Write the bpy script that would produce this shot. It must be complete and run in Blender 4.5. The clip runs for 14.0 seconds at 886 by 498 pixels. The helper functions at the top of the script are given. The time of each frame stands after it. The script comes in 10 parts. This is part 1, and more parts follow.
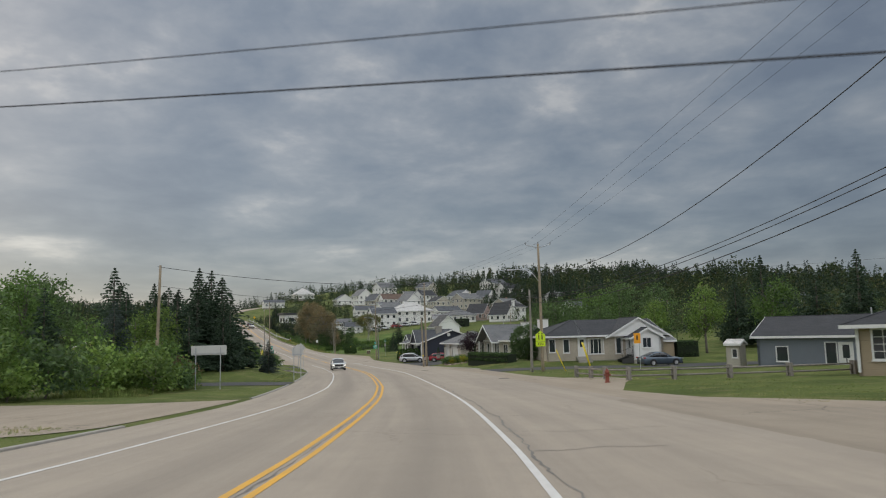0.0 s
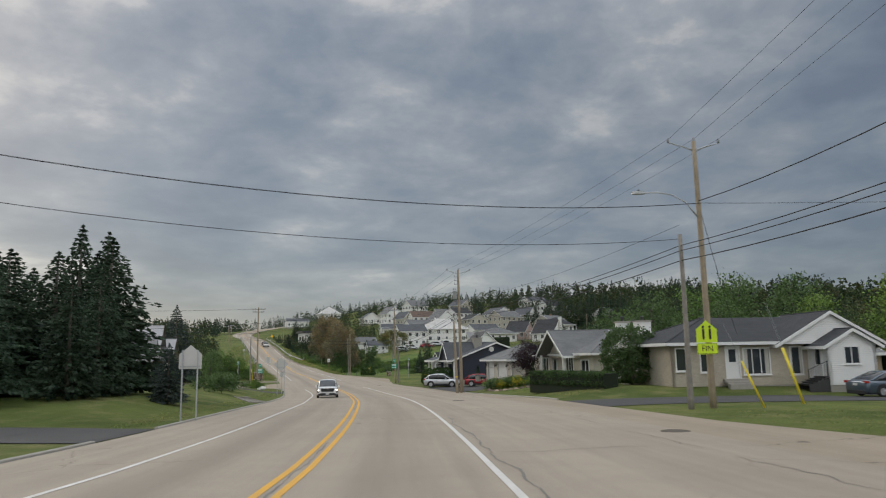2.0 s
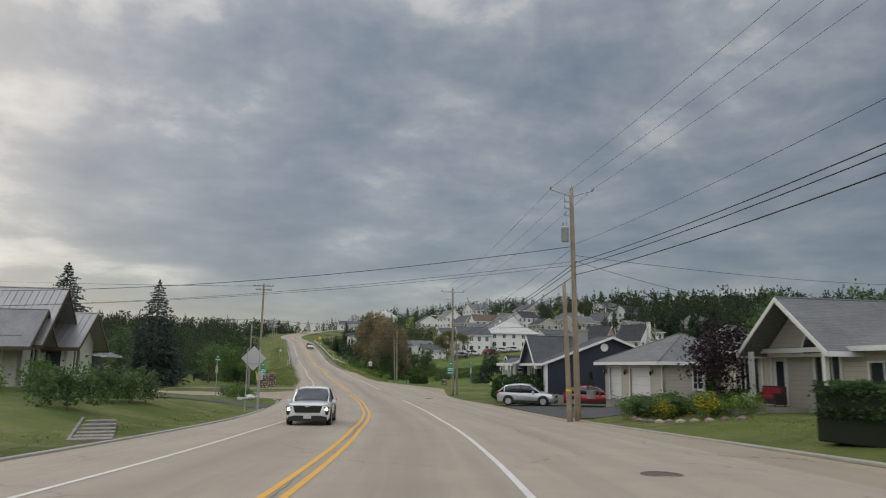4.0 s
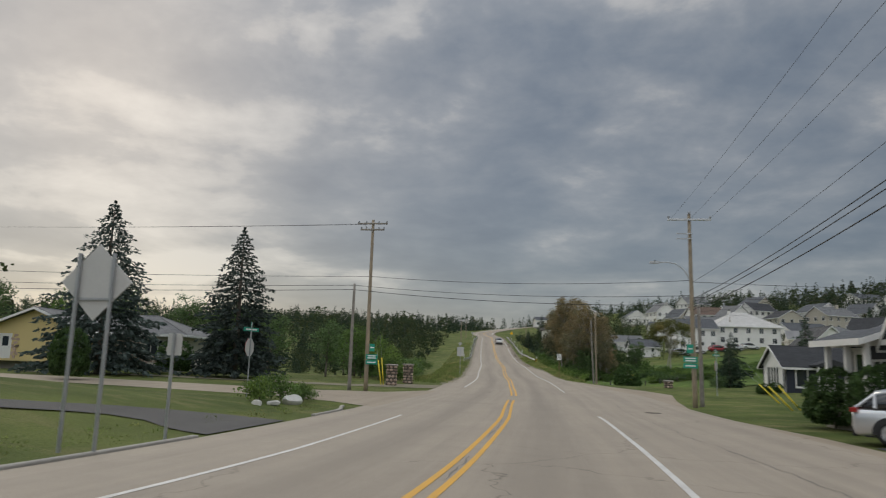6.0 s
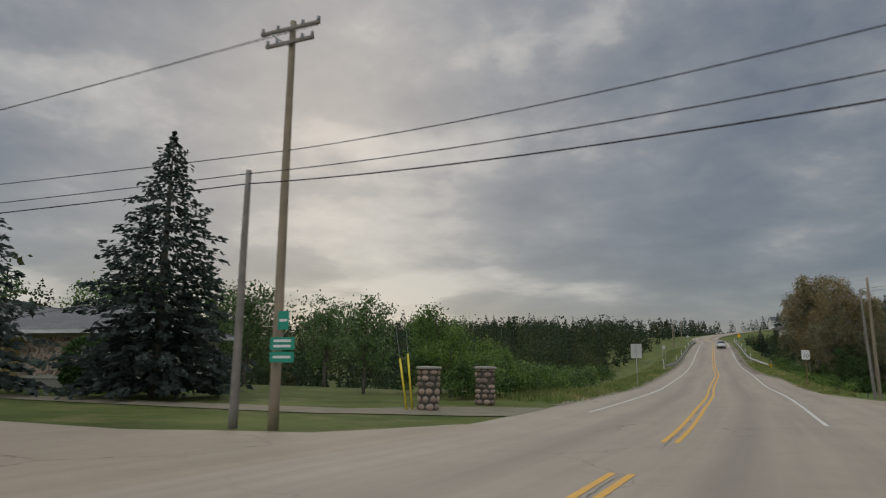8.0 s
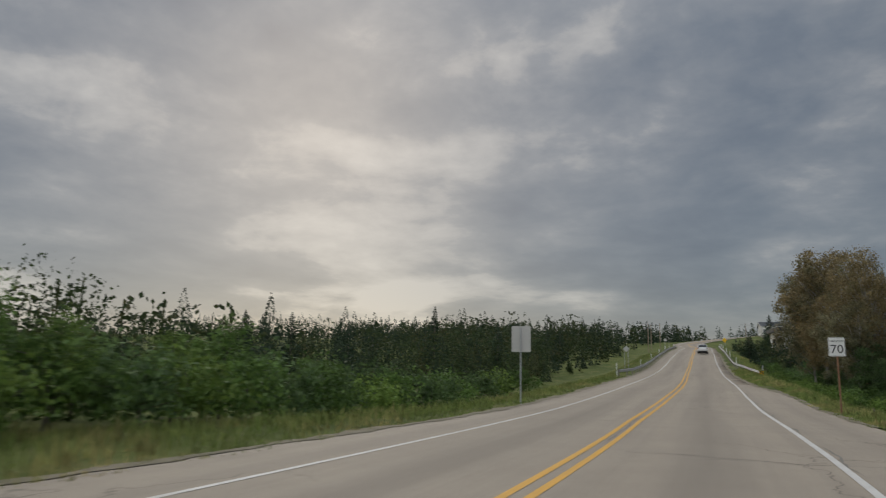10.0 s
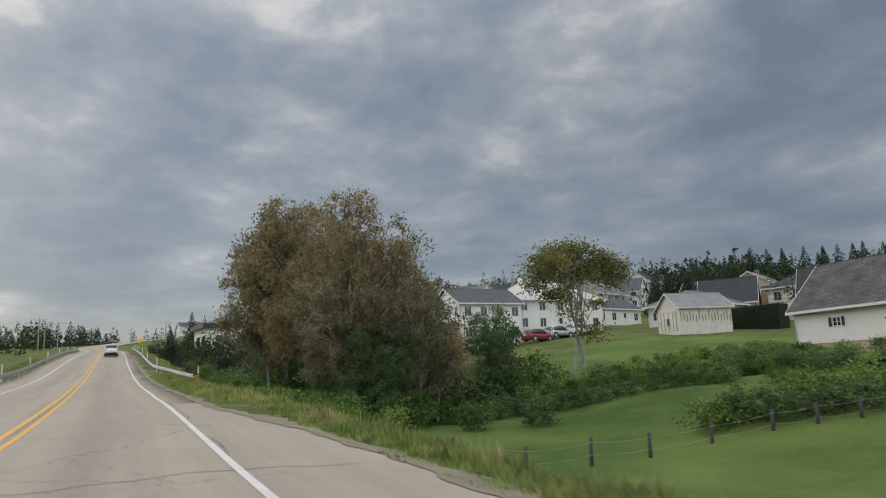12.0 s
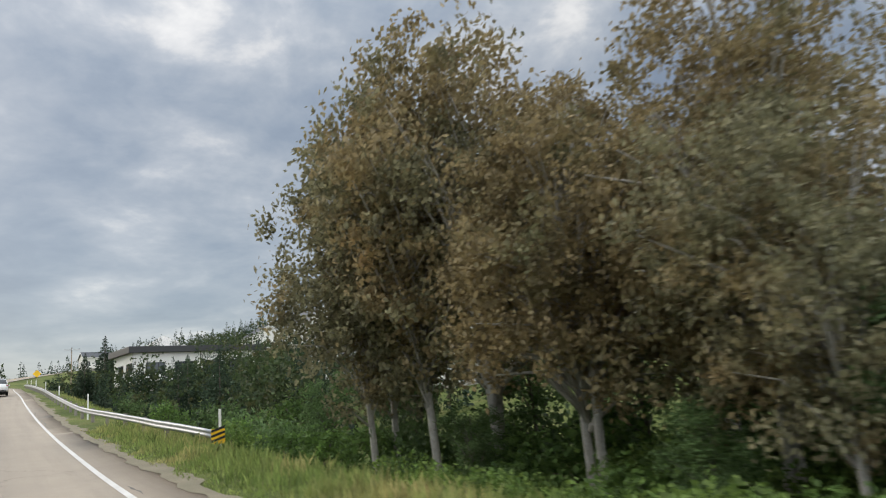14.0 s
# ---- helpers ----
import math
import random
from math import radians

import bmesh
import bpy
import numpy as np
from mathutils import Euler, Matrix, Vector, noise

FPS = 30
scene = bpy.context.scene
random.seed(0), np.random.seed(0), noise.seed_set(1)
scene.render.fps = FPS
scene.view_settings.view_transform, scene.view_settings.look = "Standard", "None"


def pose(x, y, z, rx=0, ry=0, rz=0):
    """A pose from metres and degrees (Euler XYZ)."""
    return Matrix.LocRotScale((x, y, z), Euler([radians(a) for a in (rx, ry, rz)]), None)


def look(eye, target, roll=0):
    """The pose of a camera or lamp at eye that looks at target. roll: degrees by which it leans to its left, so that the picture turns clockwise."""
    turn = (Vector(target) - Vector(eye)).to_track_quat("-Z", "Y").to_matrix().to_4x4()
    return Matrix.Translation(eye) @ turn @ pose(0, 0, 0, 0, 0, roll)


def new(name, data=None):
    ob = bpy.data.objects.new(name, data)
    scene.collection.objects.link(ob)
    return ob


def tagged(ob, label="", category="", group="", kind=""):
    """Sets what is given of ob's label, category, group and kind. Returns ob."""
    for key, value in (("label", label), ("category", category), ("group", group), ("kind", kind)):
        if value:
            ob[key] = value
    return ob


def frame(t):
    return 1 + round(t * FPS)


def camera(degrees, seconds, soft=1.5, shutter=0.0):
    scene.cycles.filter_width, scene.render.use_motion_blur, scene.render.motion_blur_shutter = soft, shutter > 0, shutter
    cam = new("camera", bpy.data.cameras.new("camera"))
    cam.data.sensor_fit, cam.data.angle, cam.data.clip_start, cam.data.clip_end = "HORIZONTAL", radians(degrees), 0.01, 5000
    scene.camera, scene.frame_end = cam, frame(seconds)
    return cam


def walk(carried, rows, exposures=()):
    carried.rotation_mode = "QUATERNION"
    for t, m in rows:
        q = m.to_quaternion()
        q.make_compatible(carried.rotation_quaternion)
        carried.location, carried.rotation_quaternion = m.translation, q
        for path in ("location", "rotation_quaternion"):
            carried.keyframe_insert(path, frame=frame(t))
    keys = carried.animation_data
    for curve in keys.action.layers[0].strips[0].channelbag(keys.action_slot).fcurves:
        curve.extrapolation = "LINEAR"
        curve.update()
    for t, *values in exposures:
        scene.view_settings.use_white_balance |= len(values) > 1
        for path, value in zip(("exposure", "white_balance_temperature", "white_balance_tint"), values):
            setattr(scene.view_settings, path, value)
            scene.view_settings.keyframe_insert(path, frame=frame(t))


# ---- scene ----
cam = camera(63.9, 14.0, soft=1.1, shutter=0.2)
PATH = [
    (0.0, 0.000, 0.000, 1.570, 96.64, 1.42, 0.06),
    (0.5, 0.081, 8.395, 1.178, 97.34, 1.53, 0.73),
    (1.0, -0.033, 16.769, 0.808, 98.11, 1.50, 1.43),
    (1.5, -0.414, 25.159, 0.465, 98.47, 1.34, 2.01),
    (2.0, -0.966, 33.582, 0.107, 98.66, 1.00, 2.75),
    (2.2, -1.195, 36.935, -0.028, 98.71, 0.84, 3.18),
    (4.3, -5.338, 71.758, -0.920, 99.61, -0.75, 8.52),
    (4.5, -5.855, 75.013, -1.022, 99.64, -0.70, 9.30),
    (5.0, -7.242, 83.095, -1.289, 99.66, -0.70, 11.61),
    (5.5, -8.563, 91.128, -1.507, 99.84, -1.13, 16.53),
    (6.0, -10.194, 99.107, -1.716, 99.30, -1.84, 23.58),
    (6.5, -11.948, 107.075, -1.924, 98.61, -2.17, 30.45),
    (7.0, -13.965, 114.895, -2.057, 98.46, -1.77, 34.28),
    (7.2, -14.768, 117.984, -2.088, 98.71, -1.49, 35.62),
    (9.3, -24.165, 149.259, -2.111, 101.56, -0.29, 46.18),
    (9.5, -25.075, 152.190, -2.067, 101.52, -0.49, 45.43),
    (9.8, -26.436, 156.609, -1.989, 100.98, -1.53, 42.70),
    (10.0, -27.378, 159.557, -1.916, 100.64, -1.32, 40.32),
    (10.5, -29.921, 166.873, -1.720, 99.64, -0.85, 29.03),
    (11.0, -32.395, 174.098, -1.565, 99.51, 0.58, 14.64),
    (11.5, -35.097, 181.373, -1.426, 99.91, 2.10, 0.12),
    (11.7, -36.212, 184.324, -1.360, 100.25, 2.53, -1.75),
    (12.0, -37.866, 188.819, -1.213, 100.62, 2.50, -4.07),
    (12.5, -40.609, 196.476, -0.902, 101.19, 2.78, -7.00),
    (13.0, -43.636, 204.315, -0.602, 102.05, 3.10, -8.92),
    (13.5, -46.717, 212.099, -0.177, 102.43, 3.87, -10.10),
    (14.0, -49.904, 219.849, 0.409, 102.12, 4.90, -11.01),
]
walk(cam, [(t, pose(*row)) for t, *row in PATH], exposures=[(0.0, -0.04), (2.0, -0.04), (4.5, -0.14), (5.0, -0.18), (5.5, -0.22), (6.0, -0.32), (6.5, -0.44), (7.0, -0.57), (9.5, -0.52), (10.5, -0.58), (11.0, -0.42), (11.5, -0.12), (12.0, 0.08), (12.5, 0.18), (13.0, 0.22), (13.5, 0.34), (14.0, 0.56)])

# ---------------------------------------------------------------- sky and sun: a heavy evening overcast
SUN_TURN, SUN_UP = 52.0, 24.0        # degrees to the left of +y, and over the horizon
sun_dir = Vector((-math.sin(radians(SUN_TURN)) * math.cos(radians(SUN_UP)), math.cos(radians(SUN_TURN)) * math.cos(radians(SUN_UP)), math.sin(radians(SUN_UP))))


def link(tree, a, b):
    tree.links.new(a, b)
    return b


class Nodes:
    """Short writing for shader nodes."""

    def __init__(self, tree):
        self.tree = tree
        tree.nodes.clear()

    def add(self, what, **given):
        n = self.tree.nodes.new(what)
        for key, value in given.items():
            if key == "operation":
                n.operation = value
            elif key == "blend":
                n.blend_type = value
            elif key == "kind":
                n.sky_type = value
            elif key == "feature":
                n.feature = value
            elif key == "clamp":
                n.use_clamp = value
        return n

    def put(self, socket, value):
        if isinstance(value, bpy.types.NodeSocket):
            self.tree.links.new(value, socket)
        else:
            if isinstance(value, (tuple, list)) and len(value) == 3 and len(socket.default_value) == 4:
                value = (*value, 1.0)
            socket.default_value = value

    def math(self, op, a, b=0.0, c=0.0, clamp=False):
        n = self.add("ShaderNodeMath", operation=op, clamp=clamp)
        for k, v in enumerate((a, b, c)):
            self.put(n.inputs[k], v)
        return n.outputs[0]

    def vmath(self, op, a, b=(0, 0, 0)):
        n = self.add("ShaderNodeVectorMath", operation=op)
        self.put(n.inputs[0], a), self.put(n.inputs[1], b)
        return n.outputs[1] if op in ("DOT_PRODUCT", "LENGTH") else n.outputs[0]

    def noise(self, where, scale, detail=4.0, rough=0.55, warp=0.0, colour=False):
        n = self.add("ShaderNodeTexNoise")
        self.put(n.inputs["Vector"], where)
        n.inputs["Scale"].default_value, n.inputs["Detail"].default_value = scale, detail
        n.inputs["Roughness"].default_value, n.inputs["Distortion"].default_value = rough, warp
        return n.outputs[1] if colour else n.outputs[0]

    def ramp(self, value, *stops):
        n = self.add("ShaderNodeValToRGB")
        self.put(n.inputs[0], value)
        e = n.color_ramp.elements
        while len(e) < len(stops):
            e.new(0.5)
        for k, (at, c) in enumerate(stops):
            e[k].position = at
            e[k].color = (c, c, c, 1) if isinstance(c, (int, float)) else (*c, 1)
        return n.outputs[0]

    def mix(self, fac, a, b, blend="MIX"):
        n = self.tree.nodes.new("ShaderNodeMix")
        n.data_type, n.blend_type = "RGBA", blend
        self.put(n.inputs[0], fac), self.put(n.inputs[6], a), self.put(n.inputs[7], b)
        return n.outputs[2]

    def span(self, value, a, b, c=0.0, d=1.0):
        n = self.add("ShaderNodeMapRange")
        for k, v in enumerate((value, a, b, c, d)):
            self.put(n.inputs[k], v)
        return n.outputs[0]


world = bpy.data.worlds.new("overcast_sky")
scene.world = world
world.use_nodes = True
N = Nodes(world.node_tree)
sky = N.add("ShaderNodeTexSky", kind="NISHITA")
sky.sun_disc, sky.sun_elevation, sky.sun_rotation = False, radians(SUN_UP), radians(-SUN_TURN)
way = N.vmath("NORMALIZE", N.add("ShaderNodeTexCoord").outputs["Generated"])
xyz = N.add("ShaderNodeSeparateXYZ")
N.put(xyz.inputs[0], way)
up = N.math("MAXIMUM", xyz.outputs[2], 0.0)
rise = N.math("MULTIPLY", N.math("LOGARITHM", N.math("MULTIPLY_ADD", up, 6.0, 1.0), math.e), 1.55)


def deck(wide, tall, seed):
    """Sky directions as places on the cloud deck: wide and tall set how long and how thick its rolls are."""
    c = N.add("ShaderNodeCombineXYZ")
    N.put(c.inputs[0], N.math("MULTIPLY_ADD", xyz.outputs[0], wide, seed))
    N.put(c.inputs[1], N.math("MULTIPLY", xyz.outputs[1], wide))
    N.put(c.inputs[2], N.math("MULTIPLY", rise, tall))
    return c.outputs[0]


masses = N.noise(deck(1.5, 1.5, 3.1), 1.0, 3, 0.5, 0.4)
rolls = N.noise(deck(3.6, 2.7, 7.7), 1.0, 6, 0.52, 0.25)
lumps = N.noise(deck(8.5, 5.2, 1.3), 1.0, 6, 0.56, 0.2)
cover = N.math("ADD", N.math("MULTIPLY", masses, 0.30), N.math("ADD", N.math("MULTIPLY", rolls, 0.42), N.math("MULTIPLY", lumps, 0.28)))
# nearer the hidden sun the deck is thinner and brighter, away from it thicker
near = N.vmath("DOT_PRODUCT", way, tuple(Vector((sun_dir.x, sun_dir.y, 0.24)).normalized()))
glow = N.span(near, 0.84, 1.0, 0.006, 0.036)
low = N.span(up, 0.0, 0.06, 0.045, 0.0)
cover = N.math("ADD", cover, N.math("ADD", glow, low))
# breaks of bright cloud low down on the sun's side
band = N.math("MULTIPLY", N.span(up, 0.035, 0.09), N.span(up, 0.20, 0.11))
breaks = N.math("MULTIPLY", N.math("MULTIPLY", band, N.span(near, 0.78, 0.97)), N.span(rolls, 0.45, 0.58, 0.0, 0.105))
cover = N.math("ADD", cover, breaks)
clouds = N.ramp(cover, (0.405, (0.112, 0.134, 0.170)), (0.47, (0.150, 0.174, 0.207)), (0.525, (0.200, 0.219, 0.244)), (0.56, (0.252, 0.266, 0.284)), (0.585, (0.335, 0.338, 0.340)), (0.66, (0.50, 0.49, 0.47)))
thick = N.math("MULTIPLY", N.math("POWER", up, 4.2), 7.2)
over = N.mix(1.0, (1.0, 0.94, 0.86), thick, "MULTIPLY")
south = N.span(N.vmath("DOT_PRODUCT", way, (0.30, -0.93, 0.22)), -0.1, 0.9, 0.0, 3.5)
over = N.mix(1.0, over, N.mix(1.0, (1.0, 0.93, 0.84), south, "MULTIPLY"), "ADD")
clouds = N.mix(1.0, clouds, N.mix(1.0, (1.0, 1.0, 1.0), over, "ADD"), "MULTIPLY")
back = N.add("ShaderNodeBackground")
skyl = N.add("ShaderNodeBackground")
N.put(skyl.inputs[0], sky.outputs[0])
skyl.inputs[1].default_value = 0.02
back.inputs[1].default_value = 1.0
N.put(back.inputs[0], clouds)
mixed = N.add("ShaderNodeAddShader")
N.put(mixed.inputs[0], back.outputs[0]), N.put(mixed.inputs[1], skyl.outputs[0])
end = N.add("ShaderNodeOutputWorld")
N.put(end.inputs[0], mixed.outputs[0])

lamp = bpy.data.lights.new("sun", "SUN")
lamp.energy, lamp.angle, lamp.color = 0.9, radians(25), (1.0, 0.92, 0.80)
sun = new("sun", lamp)
sun.matrix_world = look(sun_dir * 100, (0, 0, 0))

# ---------------------------------------------------------------- the lie of the land
# Middle of the road (yellow line), x, y, z; the last points carry it over the crest.
TRACK = [(-2.9, -140, 7.0), (-2.6, -60, 2.8), (-2.4, 0, 0.0), (-2.45, 16.8, -0.77), (-3.2, 33.4, -1.45),
         (-5.2, 53, -2.05), (-7.7, 71.4, -2.5), (-10.9, 90.7, -3.07), (-14.3, 106.5, -3.49), (-18.4, 121.5, -3.66),
         (-22.9, 136.5, -3.7), (-27.3, 151.5, -3.6), (-34.6, 173.3, -3.13), (-42.0, 192.7, -2.62), (-50.14, 215.28, -1.54),
         (-58.71, 237.7, -0.53), (-67.12, 260.17, 0.95), (-75.55, 282.64, 2.93), (-83.84, 305.17, 4.93), (-92.2, 327.4, 6.74), (-99.1, 346.4, 8.13),
         (-106.0, 365.2, 9.44), (-113.6, 383.3, 10.76), (-120.5, 397.9, 11.98), (-125.5, 408.9, 13.03), (-129.1, 420.3, 14.21), (-130.9, 432.2, 15.47),
         (-130.4, 444.2, 16.82), (-127.7, 455.8, 18.22), (-122.7, 466.7, 19.68), (-114, 479, 21.3), (-98, 494, 22.9), (-70, 508, 24.0)]


def spline(points, step=1.5):
    """A smooth line through points, as an array of places about step apart."""
    p = np.array(points, float)
    p = np.vstack([2 * p[0] - p[1], p, 2 * p[-1] - p[-2]])
    out = []
    for a, b, c, d in zip(p, p[1:], p[2:], p[3:]):
        n = max(2, int(np.linalg.norm(c - b) / step))
        for k in range(n):
            t = k / n
            out.append(0.5 * (2 * b + (c - a) * t + (2 * a - 5 * b + 4 * c - d) * t * t + (3 * b - a - 3 * c + d) * t ** 3))
    out.append(p[-2])
    return np.array(out)


ROAD = spline(TRACK)
CREST = int(np.argmin(np.abs(ROAD[:, 1] - 400) + 1000 * (ROAD[:, 0] > -100)))
# The axis that the ground follows: the road to the crest, then straight on and level.
_d = ROAD[CREST] - ROAD[CREST - 4]
_d = _d[:2] / np.linalg.norm(_d[:2])
_e = np.array([0.0, -1.0])
AXIS = np.vstack([[(*(ROAD[0, :2] + _e * k), ROAD[0, 2] + 0.01 * k) for k in (900, 600, 400, 300, 200, 140, 100, 70, 50, 36, 26, 18, 12, 8, 4)],
                  ROAD[:CREST + 1],
                  [(*(ROAD[CREST, :2] + _d * k), ROAD[CREST, 2] + 10.0 * (1 - math.exp(-k / 95))) for k in (4, 8, 12, 17, 23, 30, 40, 55, 75, 100, 140, 200, 300, 450, 700, 1100, 1800)]])
_t = np.gradient(AXIS[:, :2], axis=0)
_t /= np.linalg.norm(_t, axis=1)[:, None]
AXIS_T = _t
AXIS_N = np.stack([_t[:, 1], -_t[:, 0]], 1)          # to the right
AXIS_S = np.r_[0, np.cumsum(np.linalg.norm(np.diff(AXIS[:, :2], axis=0), axis=1))]
S0 = float(np.interp(0.0, AXIS[:, 1], AXIS_S))       # the run is counted from y = 0
AXIS_S = AXIS_S - S0
S_BEND = float(AXIS_S[15 + CREST]) + 4.0


def ramp(v, a, b):
    t = np.clip((np.asarray(v, float) - a) / (b - a), 0, 1)
    return t * t * (3 - 2 * t)


def swell(s, u):
    """Low rolling of the ground, none beside the road."""
    far = ramp(np.abs(u), 14, 60)
    return far * (0.5 * np.sin(s * 0.045 + u * 0.031) + 0.35 * np.sin(s * 0.083 - u * 0.057 + 1.3))


def profile(s, u):
    """Height of the ground over the road at run s and offset u to the right."""
    s, u = np.asarray(s, float), np.asarray(u, float)
    a = np.abs(u)
    right = 0.10 * ramp(u, 9, 16) + 0.03 * np.clip(u - 30, 0, 60) + 0.05 * np.clip(u - 50, 0, 70) + 0.075 * np.clip(u - 110, 0, 180)
    right = right + 0.062 * np.clip(s - 305, 0, 150) * ramp(u, 28, 95)             # the village hill
    dip = ramp(s, 172, 202) * (1 - 0.5 * ramp(s, 300, 380))
    right = right + dip * (-2.4 * ramp(u, 6.5, 14) + 2.0 * ramp(u, 19, 31) + 1.0 * ramp(u, 31, 50))
    left = 0.12 * ramp(a, 6, 12) + 0.02 * np.clip(a - 12, 0, 30) + 0.012 * np.clip(a - 60, 0, 400)
    sink = ramp(s, 168, 205) * (1 - 0.6 * ramp(s, 300, 380))
    left = left + sink * (-1.6 * ramp(a, 5.6, 14) - 1.6 * ramp(a, 14, 45))
    bank = ramp(s, 62, 70) * (1 - ramp(s, 116, 136))                   # lawn banks before the houses
    left = left + bank * (0.75 * ramp(a, 7, 12.5) + 0.35 * ramp(a, 12, 17) * ramp(s, 100, 112))
    right = right + 0.65 * ramp(u, 11.5, 17.5) * ramp(s, 74.5, 79) * (1 - ramp(s, 109, 115))
    h = np.where(u >= 0, right, left) + swell(s, u)
    # past the crest the road swings away from the axis: the ground there is graded to meet it
    far = s > S_BEND
    if np.any(far):
        sf, uf, hf = np.broadcast_to(s, h.shape)[far], np.broadcast_to(u, h.shape)[far], h[far]
        x = np.interp(sf, AXIS_S, AXIS[:, 0]) + np.interp(sf, AXIS_S, AXIS_N[:, 0]) * uf
        y = np.interp(sf, AXIS_S, AXIS[:, 1]) + np.interp(sf, AXIS_S, AXIS_N[:, 1]) * uf
        z = np.interp(sf, AXIS_S, AXIS[:, 2])
        bend = ROAD[CREST - 4:]
        d = (bend[None, :, 0] - x[:, None]) ** 2 + (bend[None, :, 1] - y[:, None]) ** 2
        k = np.argmin(d, 1)
        w = 1 - ramp(np.sqrt(d[np.arange(len(k)), k]), 7, 34)
        h = np.array(h)
        h[far] = hf * (1 - w) + (bend[k, 2] - 0.12 - z) * w
    return h


def place(s, u, h=0.0):
    """World place at run s, offset u to the right and height h over the ground."""
    x, y, z = (float(np.interp(s, AXIS_S, AXIS[:, k])) for k in range(3))
    nx, ny = (float(np.interp(s, AXIS_S, AXIS_N[:, k])) for k in range(2))
    return Vector((x + nx * u, y + ny * u, z + float(profile(s, u)) + h))


def along(x, y):
    """Run and offset of a place."""
    d = (AXIS[:, 0] - x) ** 2 + (AXIS[:, 1] - y) ** 2
    k = int(np.argmin(d))
    off = np.array([x, y]) - AXIS[k, :2]
    s = AXIS_S[k] + off @ AXIS_T[k]
    for _ in range(3):
        p = np.array([np.interp(s, AXIS_S, AXIS[:, 0]), np.interp(s, AXIS_S, AXIS[:, 1])])
        t = np.array([np.interp(s, AXIS_S, AXIS_T[:, 0]), np.interp(s, AXIS_S, AXIS_T[:, 1])])
        s = s + (np.array([x, y]) - p) @ t
    n = np.array([t[1], -t[0]])
    return float(s), float((np.array([x, y]) - p) @ n)


def ground(x, y):
    s, u = along(x, y)
    return float(np.interp(s, AXIS_S, AXIS[:, 2]) + profile(s, u))


def heading(s):
    """Degrees by which the road is turned to the left of +y at run s."""
    return math.degrees(math.atan2(-float(np.interp(s, AXIS_S, AXIS_T[:, 0])), float(np.interp(s, AXIS_S, AXIS_T[:, 1]))))

# ---------------------------------------------------------------- materials
MATS = {}


def material(name, colour, rough=0.8, metal=0.0, second=None, coarse=0.0, fine=0.0, amount=0.5, bump=0.0, bump_scale=40.0, world_space=False, per_piece=0.0, coat=0.0, streak=None):
    """A worn surface: base colour towards a second one by broad and fine noise, fine relief, and a shade of its own for each piece."""
    if name in MATS:
        return MATS[name]
    m = bpy.data.materials.new(name)
    m.use_nodes = True
    n = Nodes(m.node_tree)
    where = n.add("ShaderNodeNewGeometry").outputs["Position"] if world_space else n.add("ShaderNodeTexCoord").outputs["Object"]
    second = second or tuple(c * 0.72 for c in colour)
    c = colour
    if coarse or fine:
        f = n.noise(where, coarse or fine, 5, 0.6)
        if coarse and fine:
            f = n.math("ADD", n.math("MULTIPLY", f, 0.6), n.math("MULTIPLY", n.noise(where, fine, 3, 0.6), 0.4))
        f = n.span(f, 0.5 - 0.22, 0.5 + 0.22)
        c = n.mix(n.math("MULTIPLY", f, amount), colour, second)
    if streak:
        s = n.add("ShaderNodeMapping")
        s.inputs["Scale"].default_value = streak
        n.put(s.inputs["Vector"], where)
        f = n.span(n.noise(s.outputs[0], 1.0, 5, 0.65), 0.35, 0.7)
        c = n.mix(n.math("MULTIPLY", f, 0.45), c, second)
    if per_piece:
        r = n.add("ShaderNodeObjectInfo").outputs["Random"]
        k = n.span(r, 0, 1, 1 - per_piece, 1 + per_piece)
        c = n.mix(1.0, c, k, "MULTIPLY")
    b = n.add("ShaderNodeBsdfPrincipled")
    n.put(b.inputs["Base Color"], c)
    b.inputs["Roughness"].default_value, b.inputs["Metallic"].default_value = rough, metal
    if coat:
        b.inputs["Coat Weight"].default_value, b.inputs["Coat Roughness"].default_value = coat, 0.06
    if bump:
        h = n.add("ShaderNodeBump")
        h.inputs["Strength"].default_value, h.inputs["Distance"].default_value = bump, 0.02
        n.put(h.inputs["Height"], n.noise(where, bump_scale, 4, 0.6))
        n.put(b.inputs["Normal"], h.outputs[0])
    o = n.add("ShaderNodeOutputMaterial")
    n.put(o.inputs[0], b.outputs[0])
    MATS[name] = m
    return m


